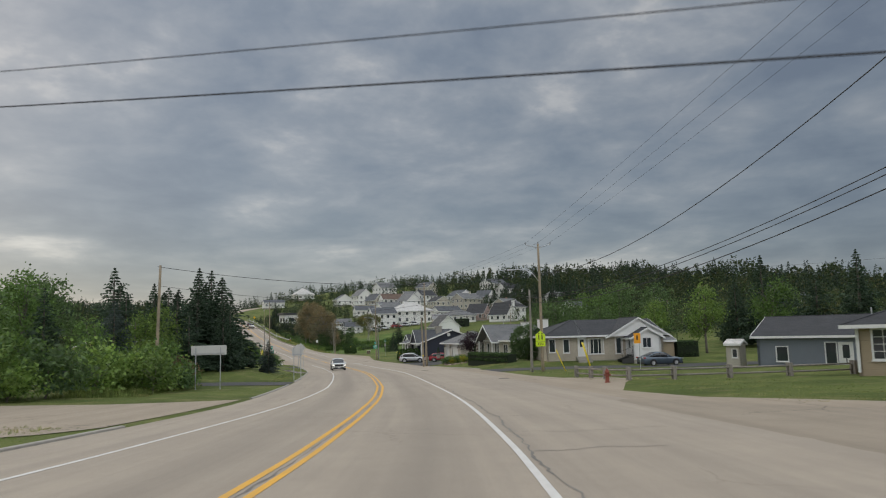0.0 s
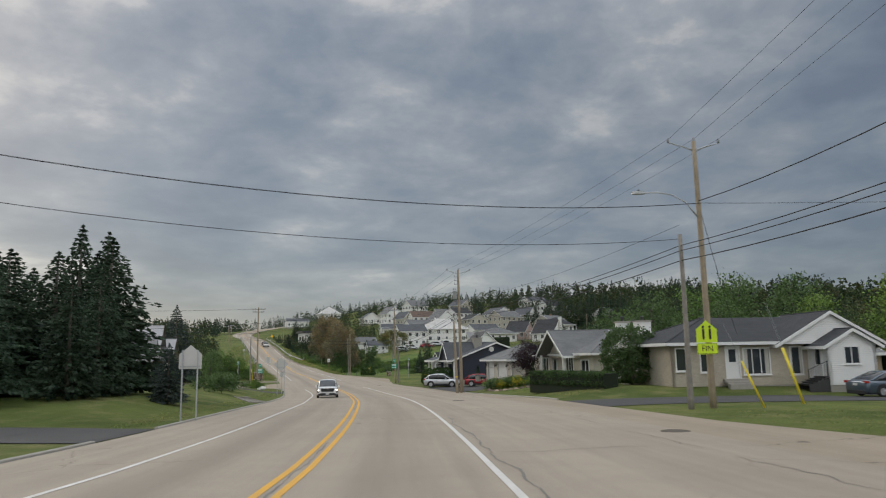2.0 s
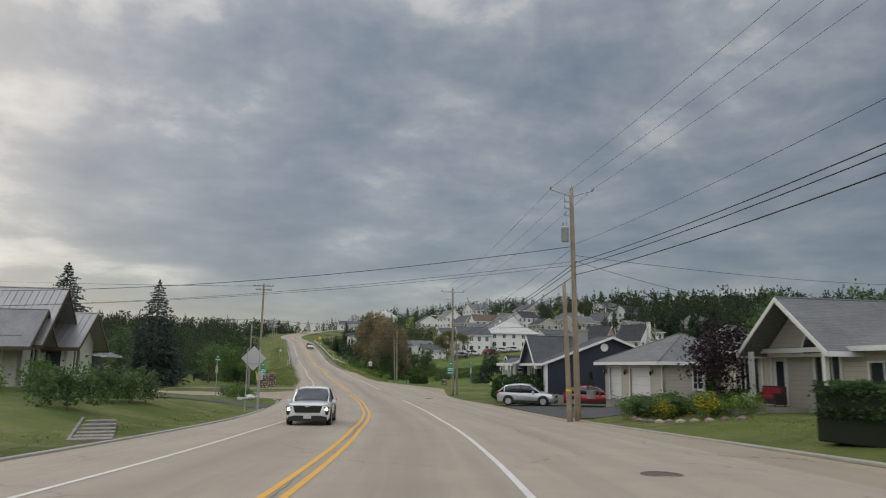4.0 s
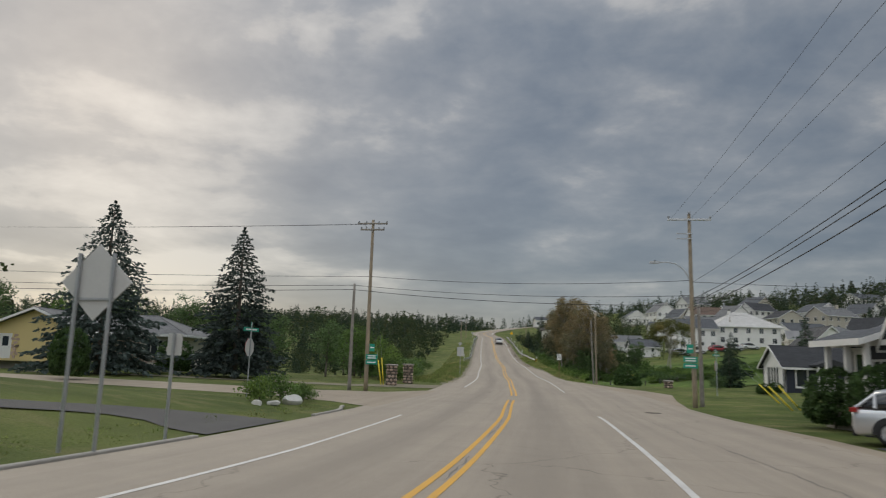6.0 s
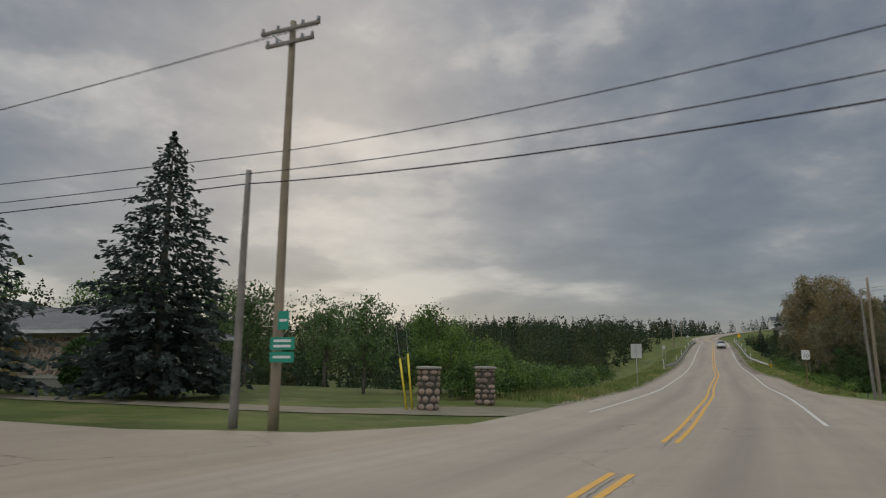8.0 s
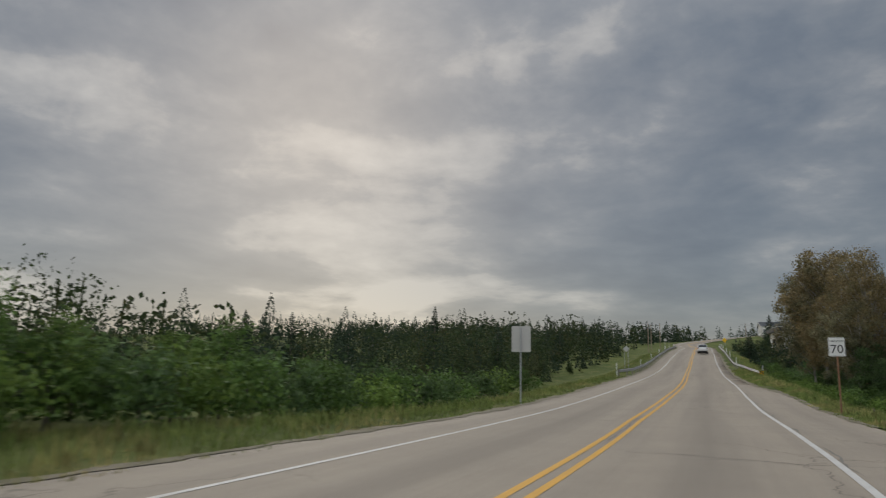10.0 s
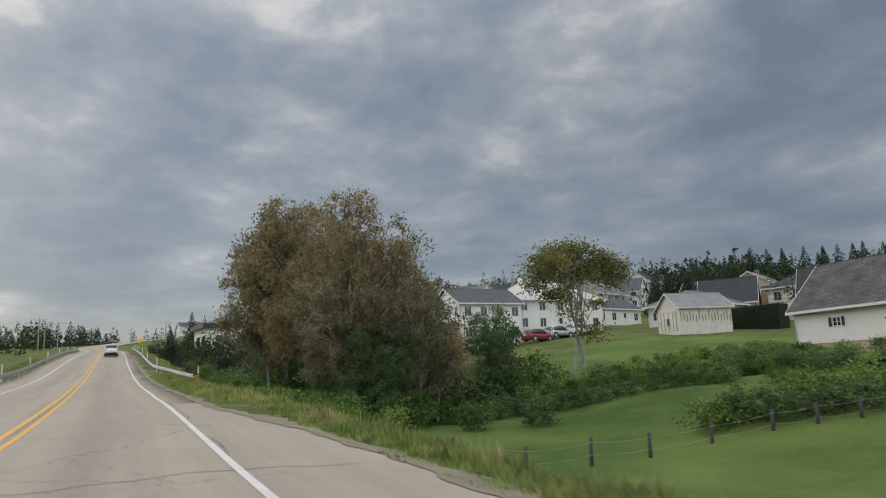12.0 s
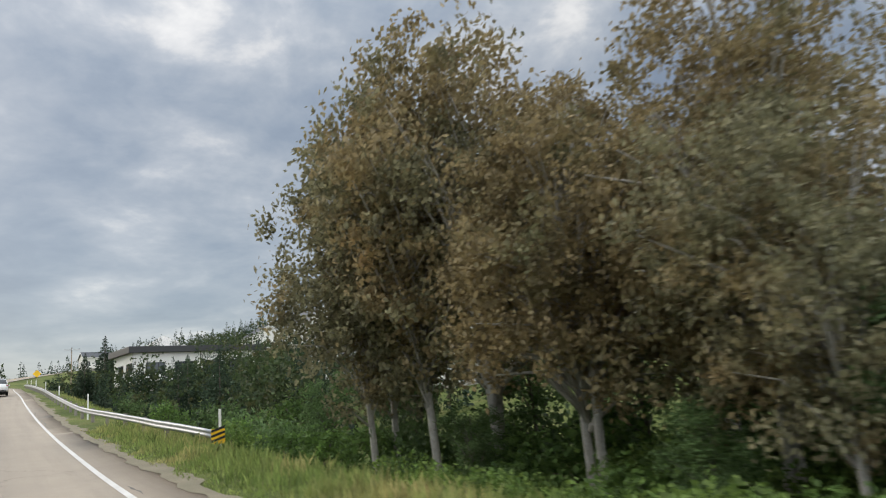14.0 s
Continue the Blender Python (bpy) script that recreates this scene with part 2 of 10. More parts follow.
def leaf_material(name, dark, light, hint=None, rare=0.5):
    """Foliage: every leaf its own green, some let light through."""
    m = bpy.data.materials.new(name)
    m.use_nodes = True
    n = Nodes(m.node_tree)
    geo = n.add("ShaderNodeNewGeometry")
    obj = n.add("ShaderNodeObjectInfo").outputs["Random"]
    f = n.math("ADD", n.math("MULTIPLY", geo.outputs["Random Per Island"], 0.55), n.math("MULTIPLY", n.span(n.noise(geo.outputs["Position"], 0.55, 3), 0.3, 0.7), 0.45))
    c = n.mix(f, dark, light)
    if hint:
        g = n.span(n.noise(geo.outputs["Position"], 0.33, 3), rare, rare + 0.2)
        c = n.mix(n.math("MULTIPLY", g, 0.75), c, hint)
    c = n.mix(1.0, c, n.span(obj, 0, 1, 0.8, 1.2), "MULTIPLY")
    c = n.mix(1.0, c, n.span(n.noise(geo.outputs["Position"], 2.1, 2), 0.34, 0.66, 0.62, 1.5), "MULTIPLY")
    b = n.add("ShaderNodeBsdfPrincipled")
    n.put(b.inputs["Base Color"], c)
    b.inputs["Roughness"].default_value = 0.6
    b.inputs["Specular IOR Level"].default_value = 0.3
    t = n.add("ShaderNodeBsdfTranslucent")
    n.put(t.inputs[0], c)
    x = n.add("ShaderNodeMixShader")
    x.inputs[0].default_value = 0.42
    n.put(x.inputs[1], b.outputs[0]), n.put(x.inputs[2], t.outputs[0])
    o = n.add("ShaderNodeOutputMaterial")
    n.put(o.inputs[0], x.outputs[0])
    return m


def asphalt_material(name, base, dark, light, cracks=0.6, banded=False):
    """Old asphalt: aggregate, wheel-worn lanes, tar-dark stains and fine cracks."""
    m = bpy.data.materials.new(name)
    m.use_nodes = True
    n = Nodes(m.node_tree)
    at = n.add("ShaderNodeNewGeometry").outputs["Position"]
    uv = n.add("ShaderNodeUVMap").outputs[0]
    grain = n.noise(at, 60, 3, 0.7)
    patch = n.span(n.noise(at, 0.32, 5, 0.6, 0.4), 0.35, 0.68)
    c = n.mix(n.math("MULTIPLY", patch, 0.8), base, light)
    c = n.mix(n.math("MULTIPLY", n.span(n.noise(at, 1.7, 6, 0.7, 0.6), 0.45, 0.72), 0.16), c, dark)
    run = n.add("ShaderNodeMapping")
    run.inputs["Scale"].default_value = (1.3, 0.035, 1)
    n.put(run.inputs["Vector"], uv)
    lanes = n.span(n.noise(run.outputs[0], 1.0, 4, 0.6), 0.42, 0.7)
    c = n.mix(n.math("MULTIPLY", lanes, 0.45), c, dark)
    if banded:
        # oil-dark middle of each lane, between the wheel tracks
        side = n.add("ShaderNodeSeparateXYZ")
        n.put(side.inputs[0], uv)
        off = n.math("DIVIDE", n.math("SUBTRACT", n.math("ABSOLUTE", side.outputs[0]), 1.95), 0.62)
        drip = n.math("POWER", math.e, n.math("MULTIPLY", n.math("MULTIPLY", off, off), -1.0))
        drip = n.math("MULTIPLY", drip, n.span(n.noise(run.outputs[0], 0.6, 3, 0.5), 0.3, 0.65, 0.35, 0.95))
        c = n.mix(n.math("MULTIPLY", drip, 0.62), c, dark)
    c = n.mix(n.math("MULTIPLY", n.span(grain, 0.3, 0.7), 0.38), c, dark)
    v = n.add("ShaderNodeTexVoronoi", feature="DISTANCE_TO_EDGE")
    bend = n.vmath("ADD", at, n.vmath("SCALE", n.noise(at, 0.8, 3, 0.6, colour=True)))
    bend.node.inputs[1].links[0].from_node.inputs["Scale"].default_value = 1.6
    n.put(v.inputs["Vector"], bend)
    v.inputs["Scale"].default_value = 0.17
    gap = n.math("MULTIPLY", n.span(v.outputs["Distance"], 0.0, 0.006, 1, 0), n.span(n.noise(at, 0.11, 2), 0.5, 0.62))
    c = n.mix(n.math("MULTIPLY", gap, cracks), c, tuple(k * 0.35 for k in dark))
    b = n.add("ShaderNodeBsdfPrincipled")
    n.put(b.inputs["Base Color"], c)
    n.put(b.inputs["Roughness"], n.span(grain, 0.3, 0.7, 0.75, 0.92))
    h = n.add("ShaderNodeBump")
    h.inputs["Strength"].default_value, h.inputs["Distance"].default_value = 0.35, 0.012
    n.put(h.inputs["Height"], n.math("SUBTRACT", grain, gap))
    n.put(b.inputs["Normal"], h.outputs[0])
    o = n.add("ShaderNodeOutputMaterial")
    n.put(o.inputs[0], b.outputs[0])
    return m


def grass_material(name, dry=0.35, dark=(0.045, 0.085, 0.018), light=(0.11, 0.17, 0.035), straw=(0.22, 0.19, 0.08)):
    m = bpy.data.materials.new(name)
    m.use_nodes = True
    n = Nodes(m.node_tree)
    at = n.add("ShaderNodeNewGeometry").outputs["Position"]
    c = n.mix(n.span(n.noise(at, 0.16, 5, 0.6), 0.36, 0.66), dark, light)
    c = n.mix(n.math("MULTIPLY", n.span(n.noise(at, 0.5, 5, 0.65), 0.5, 0.72), dry), c, straw)
    c = n.mix(n.math("MULTIPLY", n.span(n.noise(at, 22, 3, 0.7), 0.35, 0.65), 0.5), c, tuple(k * 0.45 for k in dark))
    b = n.add("ShaderNodeBsdfPrincipled")
    n.put(b.inputs["Base Color"], c)
    b.inputs["Roughness"].default_value = 0.95
    b.inputs["Specular IOR Level"].default_value = 0.15
    h = n.add("ShaderNodeBump")
    h.inputs["Strength"].default_value, h.inputs["Distance"].default_value = 0.9, 0.06
    n.put(h.inputs["Height"], n.noise(at, 14, 4, 0.7))
    n.put(b.inputs["Normal"], h.outputs[0])
    o = n.add("ShaderNodeOutputMaterial")
    n.put(o.inputs[0], b.outputs[0])
    return m


def glass_material(name, tint=(0.02, 0.025, 0.03), rough=0.04):
    m = bpy.data.materials.new(name)
    m.use_nodes = True
    n = Nodes(m.node_tree)
    b = n.add("ShaderNodeBsdfPrincipled")
    at = n.add("ShaderNodeTexCoord").outputs["Object"]
    n.put(b.inputs["Base Color"], n.mix(n.noise(at, 0.8, 2), tint, tuple(k * 2.0 for k in tint)))
    b.inputs["Roughness"].default_value = rough
    b.inputs["IOR"].default_value = 1.5
    b.inputs["Coat Weight"].default_value = 0.6
    o = n.add("ShaderNodeOutputMaterial")
    n.put(o.inputs[0], b.outputs[0])
    return m


ASPHALT = asphalt_material("old_asphalt", (0.365, 0.305, 0.238), (0.215, 0.182, 0.146), (0.425, 0.357, 0.277), banded=True)
APRON = asphalt_material("worn_apron", (0.335, 0.272, 0.200), (0.205, 0.166, 0.122), (0.395, 0.322, 0.238), 0.9)
WORN = asphalt_material("crumbled_asphalt", (0.300, 0.246, 0.182), (0.165, 0.136, 0.103), (0.375, 0.308, 0.230), 1.0)
TAR = asphalt_material("dark_driveway", (0.055, 0.053, 0.053), (0.033, 0.032, 0.033), (0.080, 0.076, 0.072), 0.4)
GRAVEL = material("gravel", (0.27, 0.225, 0.16), 0.95, second=(0.12, 0.115, 0.065), coarse=1.2, fine=30, amount=0.8, bump=0.8, bump_scale=30, world_space=True)
LAWN = grass_material("lawn", 0.70, (0.082, 0.112, 0.028), (0.172, 0.200, 0.056), (0.29, 0.25, 0.115))
MEADOW = grass_material("meadow", 0.30, (0.078, 0.132, 0.030), (0.168, 0.232, 0.058), (0.26, 0.25, 0.10))
CONCRETE = material("concrete", (0.40, 0.37, 0.32), 0.9, second=(0.2, 0.19, 0.17), coarse=0.7, fine=9, amount=0.7, bump=0.4, bump_scale=25, world_space=True)
WHITE_PAINT = material("road_white", (0.72, 0.70, 0.66), 0.7, second=(0.40, 0.37, 0.33), coarse=1.5, fine=18, amount=0.65, world_space=True)
YELLOW_PAINT = material("road_yellow", (0.78, 0.40, 0.03), 0.7, second=(0.50, 0.30, 0.09), coarse=1.2, fine=16, amount=0.7, world_space=True)
POLE_WOOD = material("pole_wood", (0.40, 0.32, 0.22), 0.9, second=(0.20, 0.165, 0.125), coarse=2.0, amount=0.8, streak=(9, 9, 0.5), bump=0.5, bump_scale=18)
GREY_WOOD = material("weathered_wood", (0.33, 0.30, 0.26), 0.92, second=(0.15, 0.135, 0.12), coarse=3.0, amount=0.8, streak=(14, 14, 0.7), bump=0.5, bump_scale=22)
STEEL = material("galvanised_steel", (0.46, 0.47, 0.48), 0.5, 0.7, second=(0.3, 0.31, 0.32), coarse=4, fine=30, amount=0.6)
SIGN_BACK = material("sign_back", (0.56, 0.55, 0.53), 0.5, 0.15, second=(0.44, 0.43, 0.41), coarse=2, fine=20, amount=0.6)
CABLE = material("cable_black", (0.018, 0.018, 0.02), 0.7, coarse=3)
BLACK = material("black_plastic", (0.015, 0.015, 0.016), 0.5, coarse=5)
GLASS = glass_material("window_glass")


# ---------------------------------------------------------------- tools for meshes
def thing(name, label, category, m=None, group="", kind=""):
    ob = new(name)
    ob.empty_display_size = 0.2
    if m is not None:
        ob.matrix_world = m
    return tagged(ob, label, category, group, kind)


def mesh_of(name, bm, mat, smooth=False):
    me = bpy.data.meshes.new(name)
    bm.to_mesh(me)
    bm.free()
    for one in (mat if isinstance(mat, (list, tuple)) else [mat]):
        me.materials.append(one)
    if smooth:
        for p in me.polygons:
            p.use_smooth = True
    return me


def part(name, bm, mat, parent=None, label="", smooth=False):
    ob = new(name, mesh_of(name, bm, mat, smooth))
    if parent is not None:
        ob.parent = parent
    if label:
        ob["label"] = label
    return ob


def again(ob, parent, m, name=None):
    """The same mesh once more, under parent, at m."""
    o = new(name or ob.name.split(".")[0], ob.data)
    o.parent = parent
    o.matrix_local = m
    return o


def bm_new():
    return bmesh.new()


def box(bm, x0, y0, z0, x1, y1, z1, m=None, bevel=0.0):
    v = [bm.verts.new(p) for p in ((x0, y0, z0), (x1, y0, z0), (x1, y1, z0), (x0, y1, z0), (x0, y0, z1), (x1, y0, z1), (x1, y1, z1), (x0, y1, z1))]
    f = [bm.faces.new([v[k] for k in q]) for q in ((3, 2, 1, 0), (4, 5, 6, 7), (0, 1, 5, 4), (1, 2, 6, 5), (2, 3, 7, 6), (3, 0, 4, 7))]
    if bevel:
        edges = list({e for one in f for e in one.edges})
        made = bmesh.ops.bevel(bm, geom=edges, offset=bevel, segments=2, affect="EDGES", profile=0.6)
        v = list({x for one in made["faces"] for x in one.verts} | {x for x in v if x.is_valid})
    if m is not None:
        for x in v:
            x.co = m @ x.co
    return bm


def rod(bm, a, b, r0, r1=None, n=8, caps=True):
    """A tapered round bar from a to b."""
    a, b = Vector(a), Vector(b)
    r1 = r0 if r1 is None else r1
    d = (b - a).normalized()
    s = d.orthogonal().normalized()
    t = d.cross(s)
    rings = []
    for p, r in ((a, r0), (b, r1)):
        rings.append([bm.verts.new(p + (s * math.cos(2 * math.pi * k / n) + t * math.sin(2 * math.pi * k / n)) * r) for k in range(n)])
    for k in range(n):
        bm.faces.new((rings[0][k], rings[0][(k + 1) % n], rings[1][(k + 1) % n], rings[1][k]))
    if caps:
        bm.faces.new(rings[0][::-1]), bm.faces.new(rings[1])
    return bm


def tube(bm, points, radii, n=8):
    """A bent round bar through points."""
    points = [Vector(p) for p in points]
    radii = radii if isinstance(radii, (list, tuple)) else [radii] * len(points)
    last, side = None, None
    for k, p in enumerate(points):
        d = (points[min(k + 1, len(points) - 1)] - points[max(k - 1, 0)]).normalized()
        side = (side - d * side.dot(d)).normalized() if side is not None and (side - d * side.dot(d)).length > 1e-4 else d.orthogonal().normalized()
        t = d.cross(side)
        ring = [bm.verts.new(p + (side * math.cos(2 * math.pi * j / n) + t * math.sin(2 * math.pi * j / n)) * radii[k]) for j in range(n)]
        if last:
            for j in range(n):
                bm.faces.new((last[j], last[(j + 1) % n], ring[(j + 1) % n], ring[j]))
        else:
            bm.faces.new(ring[::-1])
        last = ring
    bm.faces.new(last)
    return bm


def slab(bm, outline, y0, y1, m=None):
    """An outline in x and z, pulled from y0 to y1."""
    a = [bm.verts.new((x, y0, z)) for x, z in outline]
    b = [bm.verts.new((x, y1, z)) for x, z in outline]
    bm.faces.new(a), bm.faces.new(b[::-1])
    for k in range(len(a)):
        j = (k + 1) % len(a)
        bm.faces.new((a[k], b[k], b[j], a[j]))
    if m is not None:
        for v in a + b:
            v.co = m @ v.co
    return bm


def plate(bm, outline, z0, z1, m=None):
    """An outline in x and y, pulled from z0 to z1."""
    a = [bm.verts.new((x, y, z0)) for x, y in outline]
    b = [bm.verts.new((x, y, z1)) for x, y in outline]
    bm.faces.new(a[::-1]), bm.faces.new(b)
    for k in range(len(a)):
        j = (k + 1) % len(a)
        bm.faces.new((a[k], a[j], b[j], b[k]))
    if m is not None:
        for v in a + b:
            v.co = m @ v.co
    return bm


def turned(bm, profile_line, n=14, m=None):
    """Radius and height pairs, turned round z."""
    last, made = None, []
    for r, z in profile_line:
        ring = [bm.verts.new((r * math.cos(2 * math.pi * k / n), r * math.sin(2 * math.pi * k / n), z)) for k in range(n)]
        made += ring
        if last:
            for k in range(n):
                bm.faces.new((last[k], last[(k + 1) % n], ring[(k + 1) % n], ring[k]))
        else:
            bm.faces.new(ring[::-1])
        last = ring
    bm.faces.new(last)
    if m is not None:
        for v in made:
            v.co = m @ v.co
    return bm


def letters(text, size, mat, parent, m, name="lettering", depth=0.003):
    """Raised writing as a mesh, centred on m, facing -y."""
    c = bpy.data.curves.new(name, "FONT")
    c.body, c.size, c.align_x, c.align_y, c.extrude = text, size, "CENTER", "CENTER", depth
    o = new("writing", c)
    me = bpy.data.meshes.new_from_object(o.evaluated_get(bpy.context.evaluated_depsgraph_get()))
    bpy.data.objects.remove(o)
    bpy.data.curves.remove(c)
    me.materials.append(mat)
    out = new(name, me)
    out.parent = parent
    out.matrix_local = m @ pose(0, 0, 0, 90, 0, 0)
    return out


def stand(s, u, turn=0.0, sink=0.0):
    """A pose on the ground at run s and offset u; turn 0 faces back along the road, towards who comes."""
    p = place(s, u)
    return pose(p.x, p.y, p.z - sink, 0, 0, heading(s) + turn)


def stand_xy(x, y, turn=0.0, sink=0.0):
    return pose(x, y, ground(x, y) - sink, 0, 0, turn)

# ---------------------------------------------------------------- ground, road, paint, kerbs
def sheet(name, rows, mat, uv=None, kind="structure", label="", category="", smooth=True):
    """A strip mesh from rows of places."""
    rows = [[tuple(p) for p in r] for r in rows]
    w = len(rows[0])
    verts = [p for r in rows for p in r]
    faces = [(i * w + j, i * w + j + 1, (i + 1) * w + j + 1, (i + 1) * w + j) for i in range(len(rows) - 1) for j in range(w - 1)]
    me = bpy.data.meshes.new(name)
    me.from_pydata(verts, [], faces)
    if uv is not None:
        layer = me.uv_layers.new()
        flat_uv = [uv[k] for f in faces for k in f]
        layer.data.foreach_set("uv", np.array(flat_uv, "f").ravel())
    me.materials.append(mat)
    me.polygons.foreach_set("use_smooth", [smooth] * len(faces))
    return tagged(new(name, me), label, category, kind=kind)


def rgrid(s_list, u_list, h=0.0):
    rows, uv = [], []
    for s in s_list:
        us = [u(s) if callable(u) else u for u in u_list]
        rows.append([place(s, u, h) for u in us])
        uv += [(u, s) for u in us]
    return rows, uv


U_COLS = [-1900, -1200, -800, -550, -400, -300, -230, -180, -145, -118, -97, -80, -67, -56, -47, -40, -34, -29, -25, -21.5, -18.5, -16, -14, -12.5, -11, -9.8, -8.6, -7.6, -6.9, -6.3, -5.6, -4, -2, 0, 2, 4, 5.6, 6.3, 7.2, 8.2, 9.2, 10.2, 11.2, 12.2, 13.4, 15, 17, 19, 21.5, 24.5, 28, 32, 37, 43, 50, 58, 67, 78, 91, 106, 125, 150, 180, 220, 280, 370, 500, 700, 1000, 1400, 1900]
S_ROWS = sorted({round(float(v), 1) for v in AXIS_S if v < -120 or v > 540} | set(range(-120, 450, 3)) | set(range(450, 541, 6)))
rows = []
for s in S_ROWS:
    z = float(np.interp(s, AXIS_S, AXIS[:, 2]))
    x, y = (float(np.interp(s, AXIS_S, AXIS[:, k])) for k in (0, 1))
    nx, ny = (float(np.interp(s, AXIS_S, AXIS_N[:, k])) for k in (0, 1))
    hs = profile(np.full(len(U_COLS), s), np.array(U_COLS))
    # the bed under the pavement lies a little lower than its surface
    rows.append([(x + nx * u, y + ny * u, z + h - (0.10 if (-6.0 if s < 214 else -5.0) < u < (6.0 if s < 214 else 5.2) else 0.0)) for u, h in zip(U_COLS, hs)])
sheet("ground", rows, LAWN, label="mown and rough green grass ground along the road", category="grass")

# the carriageway, with its cross fall
R_T = np.gradient(ROAD[:, :2], axis=0)
R_T /= np.linalg.norm(R_T, axis=1)[:, None]
R_S = np.r_[0, np.cumsum(np.linalg.norm(np.diff(ROAD[:, :2], axis=0), axis=1))]
R_S -= float(np.interp(0.0, ROAD[:200, 1], R_S[:200]))


def on_road(s, u, h=0.0):
    x, y, z = (float(np.interp(s, R_S, ROAD[:, k])) for k in range(3))
    tx, ty = (float(np.interp(s, R_S, R_T[:, k])) for k in range(2))
    return Vector((x + ty * u, y - tx * u, z + h))


def left_edge(s):
    return -6.2 - 0.9 * float(1 - ramp(s, 0, 40)) + 1.0 * float(ramp(s, 165, 190))


def right_edge(s):
    return 6.6 + 3.6 * float(1 - ramp(s, 150, 182)) - 1.45 * float(ramp(s, 204, 222))


cols = [left_edge, -5, -3.5, -1.7, 0, 1.7, 3.6, 5.2, right_edge]
rows, uv = [], []
road_s = [float(v) for v in np.arange(-130, R_S[-1], 2.0)]
for s in road_s:
    us = [c(s) if callable(c) else c for c in cols]
    rows.append([on_road(s, u, 0.02) for u in us])
    uv += [(u, s) for u in us]
sheet("road", rows, ASPHALT, uv, label="worn grey asphalt two-lane road with fine cracks", category="road")


def stripe(name, s0, s1, u, width, mat, label, step=1.0, h=0.026):
    n = max(2, int((s1 - s0) / step))
    at = [s0 + (s1 - s0) * k / n for k in range(n + 1)]
    uf = u if callable(u) else (lambda s: u)
    return sheet(name, [[on_road(s, uf(s) - width / 2, h), on_road(s, uf(s) + width / 2, h)] for s in at], mat, label=label, category="road marking")


def right_line(s):
    return float(np.interp(s, (0, 46, 82, 103, 118, 129, 160, 180, 200, 226, 236, 250), (3.62, 3.7, 3.98, 3.98, 4.25, 4.38, 4.1, 4.08, 4.26, 3.95, 4.05, 4.1)))


def left_line(s):
    return float(np.interp(s, (0, 12, 47, 82, 94, 114, 126, 145, 160, 172, 190, 230), (-4.6, -4.35, -3.15, -3.35, -3.6, -3.35, -3.5, -3.9, -4.0, -3.8, -3.45, -3.3)))


def middle(s):
    return float(np.interp(s, (0, 27, 47, 82, 95, 112, 128, 150, 165, 185, 197, 212, 260), (-0.3, -0.15, 0.27, 0.2, 0.06, 0.3, 0.45, 0.2, -0.08, -0.1, 0.18, 0.33, 0.2)))


for a, b in ((-120, 131), (157, 520)):
    stripe("edge_line_right", a, b, right_line, 0.13, WHITE_PAINT, "white painted edge line on the road")
for a, b in ((-120, 127), (160, 520)):
    stripe("edge_line_left", a, b, left_line, 0.12, WHITE_PAINT, "white painted edge line on the road")
for a, b in ((-120, 143.5), (149.5, 520)):
    for u in (-0.16, 0.16):
        stripe("centre_line", a, b, lambda s, u=u: middle(s) + u, 0.13, YELLOW_PAINT, "yellow painted double centre line on the road")
# tar-filled joint between the yellow lines and at the pavement's joint on the right
JOINT = material("tar_joint", (0.10, 0.09, 0.08), 0.8, second=(0.26, 0.235, 0.2), coarse=0.6, fine=7, amount=1.0, world_space=True)


def jagged(s0, s1, uf, width, seed, label, wander=0.10, keep=0.75):
    """A broken crack along the road: short pieces with a restless line and changing width."""
    r = random.Random(seed)
    at, off = s0, 0.0
    while at < s1:
        run = r.uniform(1.2, 5.0)
        if r.random() < keep:
            n = max(3, int(run / 0.22))
            rws = []
            for k in range(n + 1):
                q = min(at + run * k / n, s1)
                off = off * 0.86 + r.uniform(-1, 1) * wander * 0.5
                w = width * r.uniform(0.35, 1.25) * (0.35 + math.sin(math.pi * k / n))
                rws.append([on_road(q, uf(q) + off - w / 2, 0.0255), on_road(q, uf(q) + off + w / 2, 0.0255)])
            sheet("road_crack", rws, JOINT, label=label, category="crack")
        at += run


jagged(-20, 62, lambda s: right_line(s) + 0.30, 0.05, 21, "dark broken crack beside the edge line", 0.09, 0.85)
jagged(88, 142, lambda s: 6.4 + 0.25 * math.sin(s * 0.13), 0.035, 22, "dark crack along the pavement joint", 0.12, 0.85)
jagged(170, 300, lambda s: right_line(s) + 0.14, 0.045, 23, "dark broken crack along the edge line", 0.08, 0.5)
jagged(-10, 300, lambda s: middle(s), 0.035, 24, "dark broken crack between the yellow lines", 0.05, 0.55)
jagged(40, 100, lambda s: 7.6 + 0.02 * s, 0.03, 25, "fine crack along the wide verge of asphalt", 0.2, 0.5)
for s, a, b in ((13, 3.9, 6.4), (16.5, 3.8, 7.6), (21, 4.0, 8), (38, 4, 9), (49, 4.2, 7.5), (176, 0.5, 5.8), (184.5, -3.2, 6.0), (191, -3, 6.1), (199.5, -3.2, 6.2), (204, 0.3, 6), (211, -3.1, 6.1), (219, -3, 6), (231, -3, 6.2)):
    pts = [a + (b - a) * k / 16 for k in range(17)]
    rws = []
    for u in pts:
        w = s + 0.25 * math.sin(u * 1.3 + s) + 0.08 * math.sin(u * 5 + s)
        rws.append([on_road(w - 0.016, u, 0.025), on_road(w + 0.016, u, 0.025)])
    sheet("road_crack", rws, JOINT, label="dark transverse crack in the asphalt", category="crack")


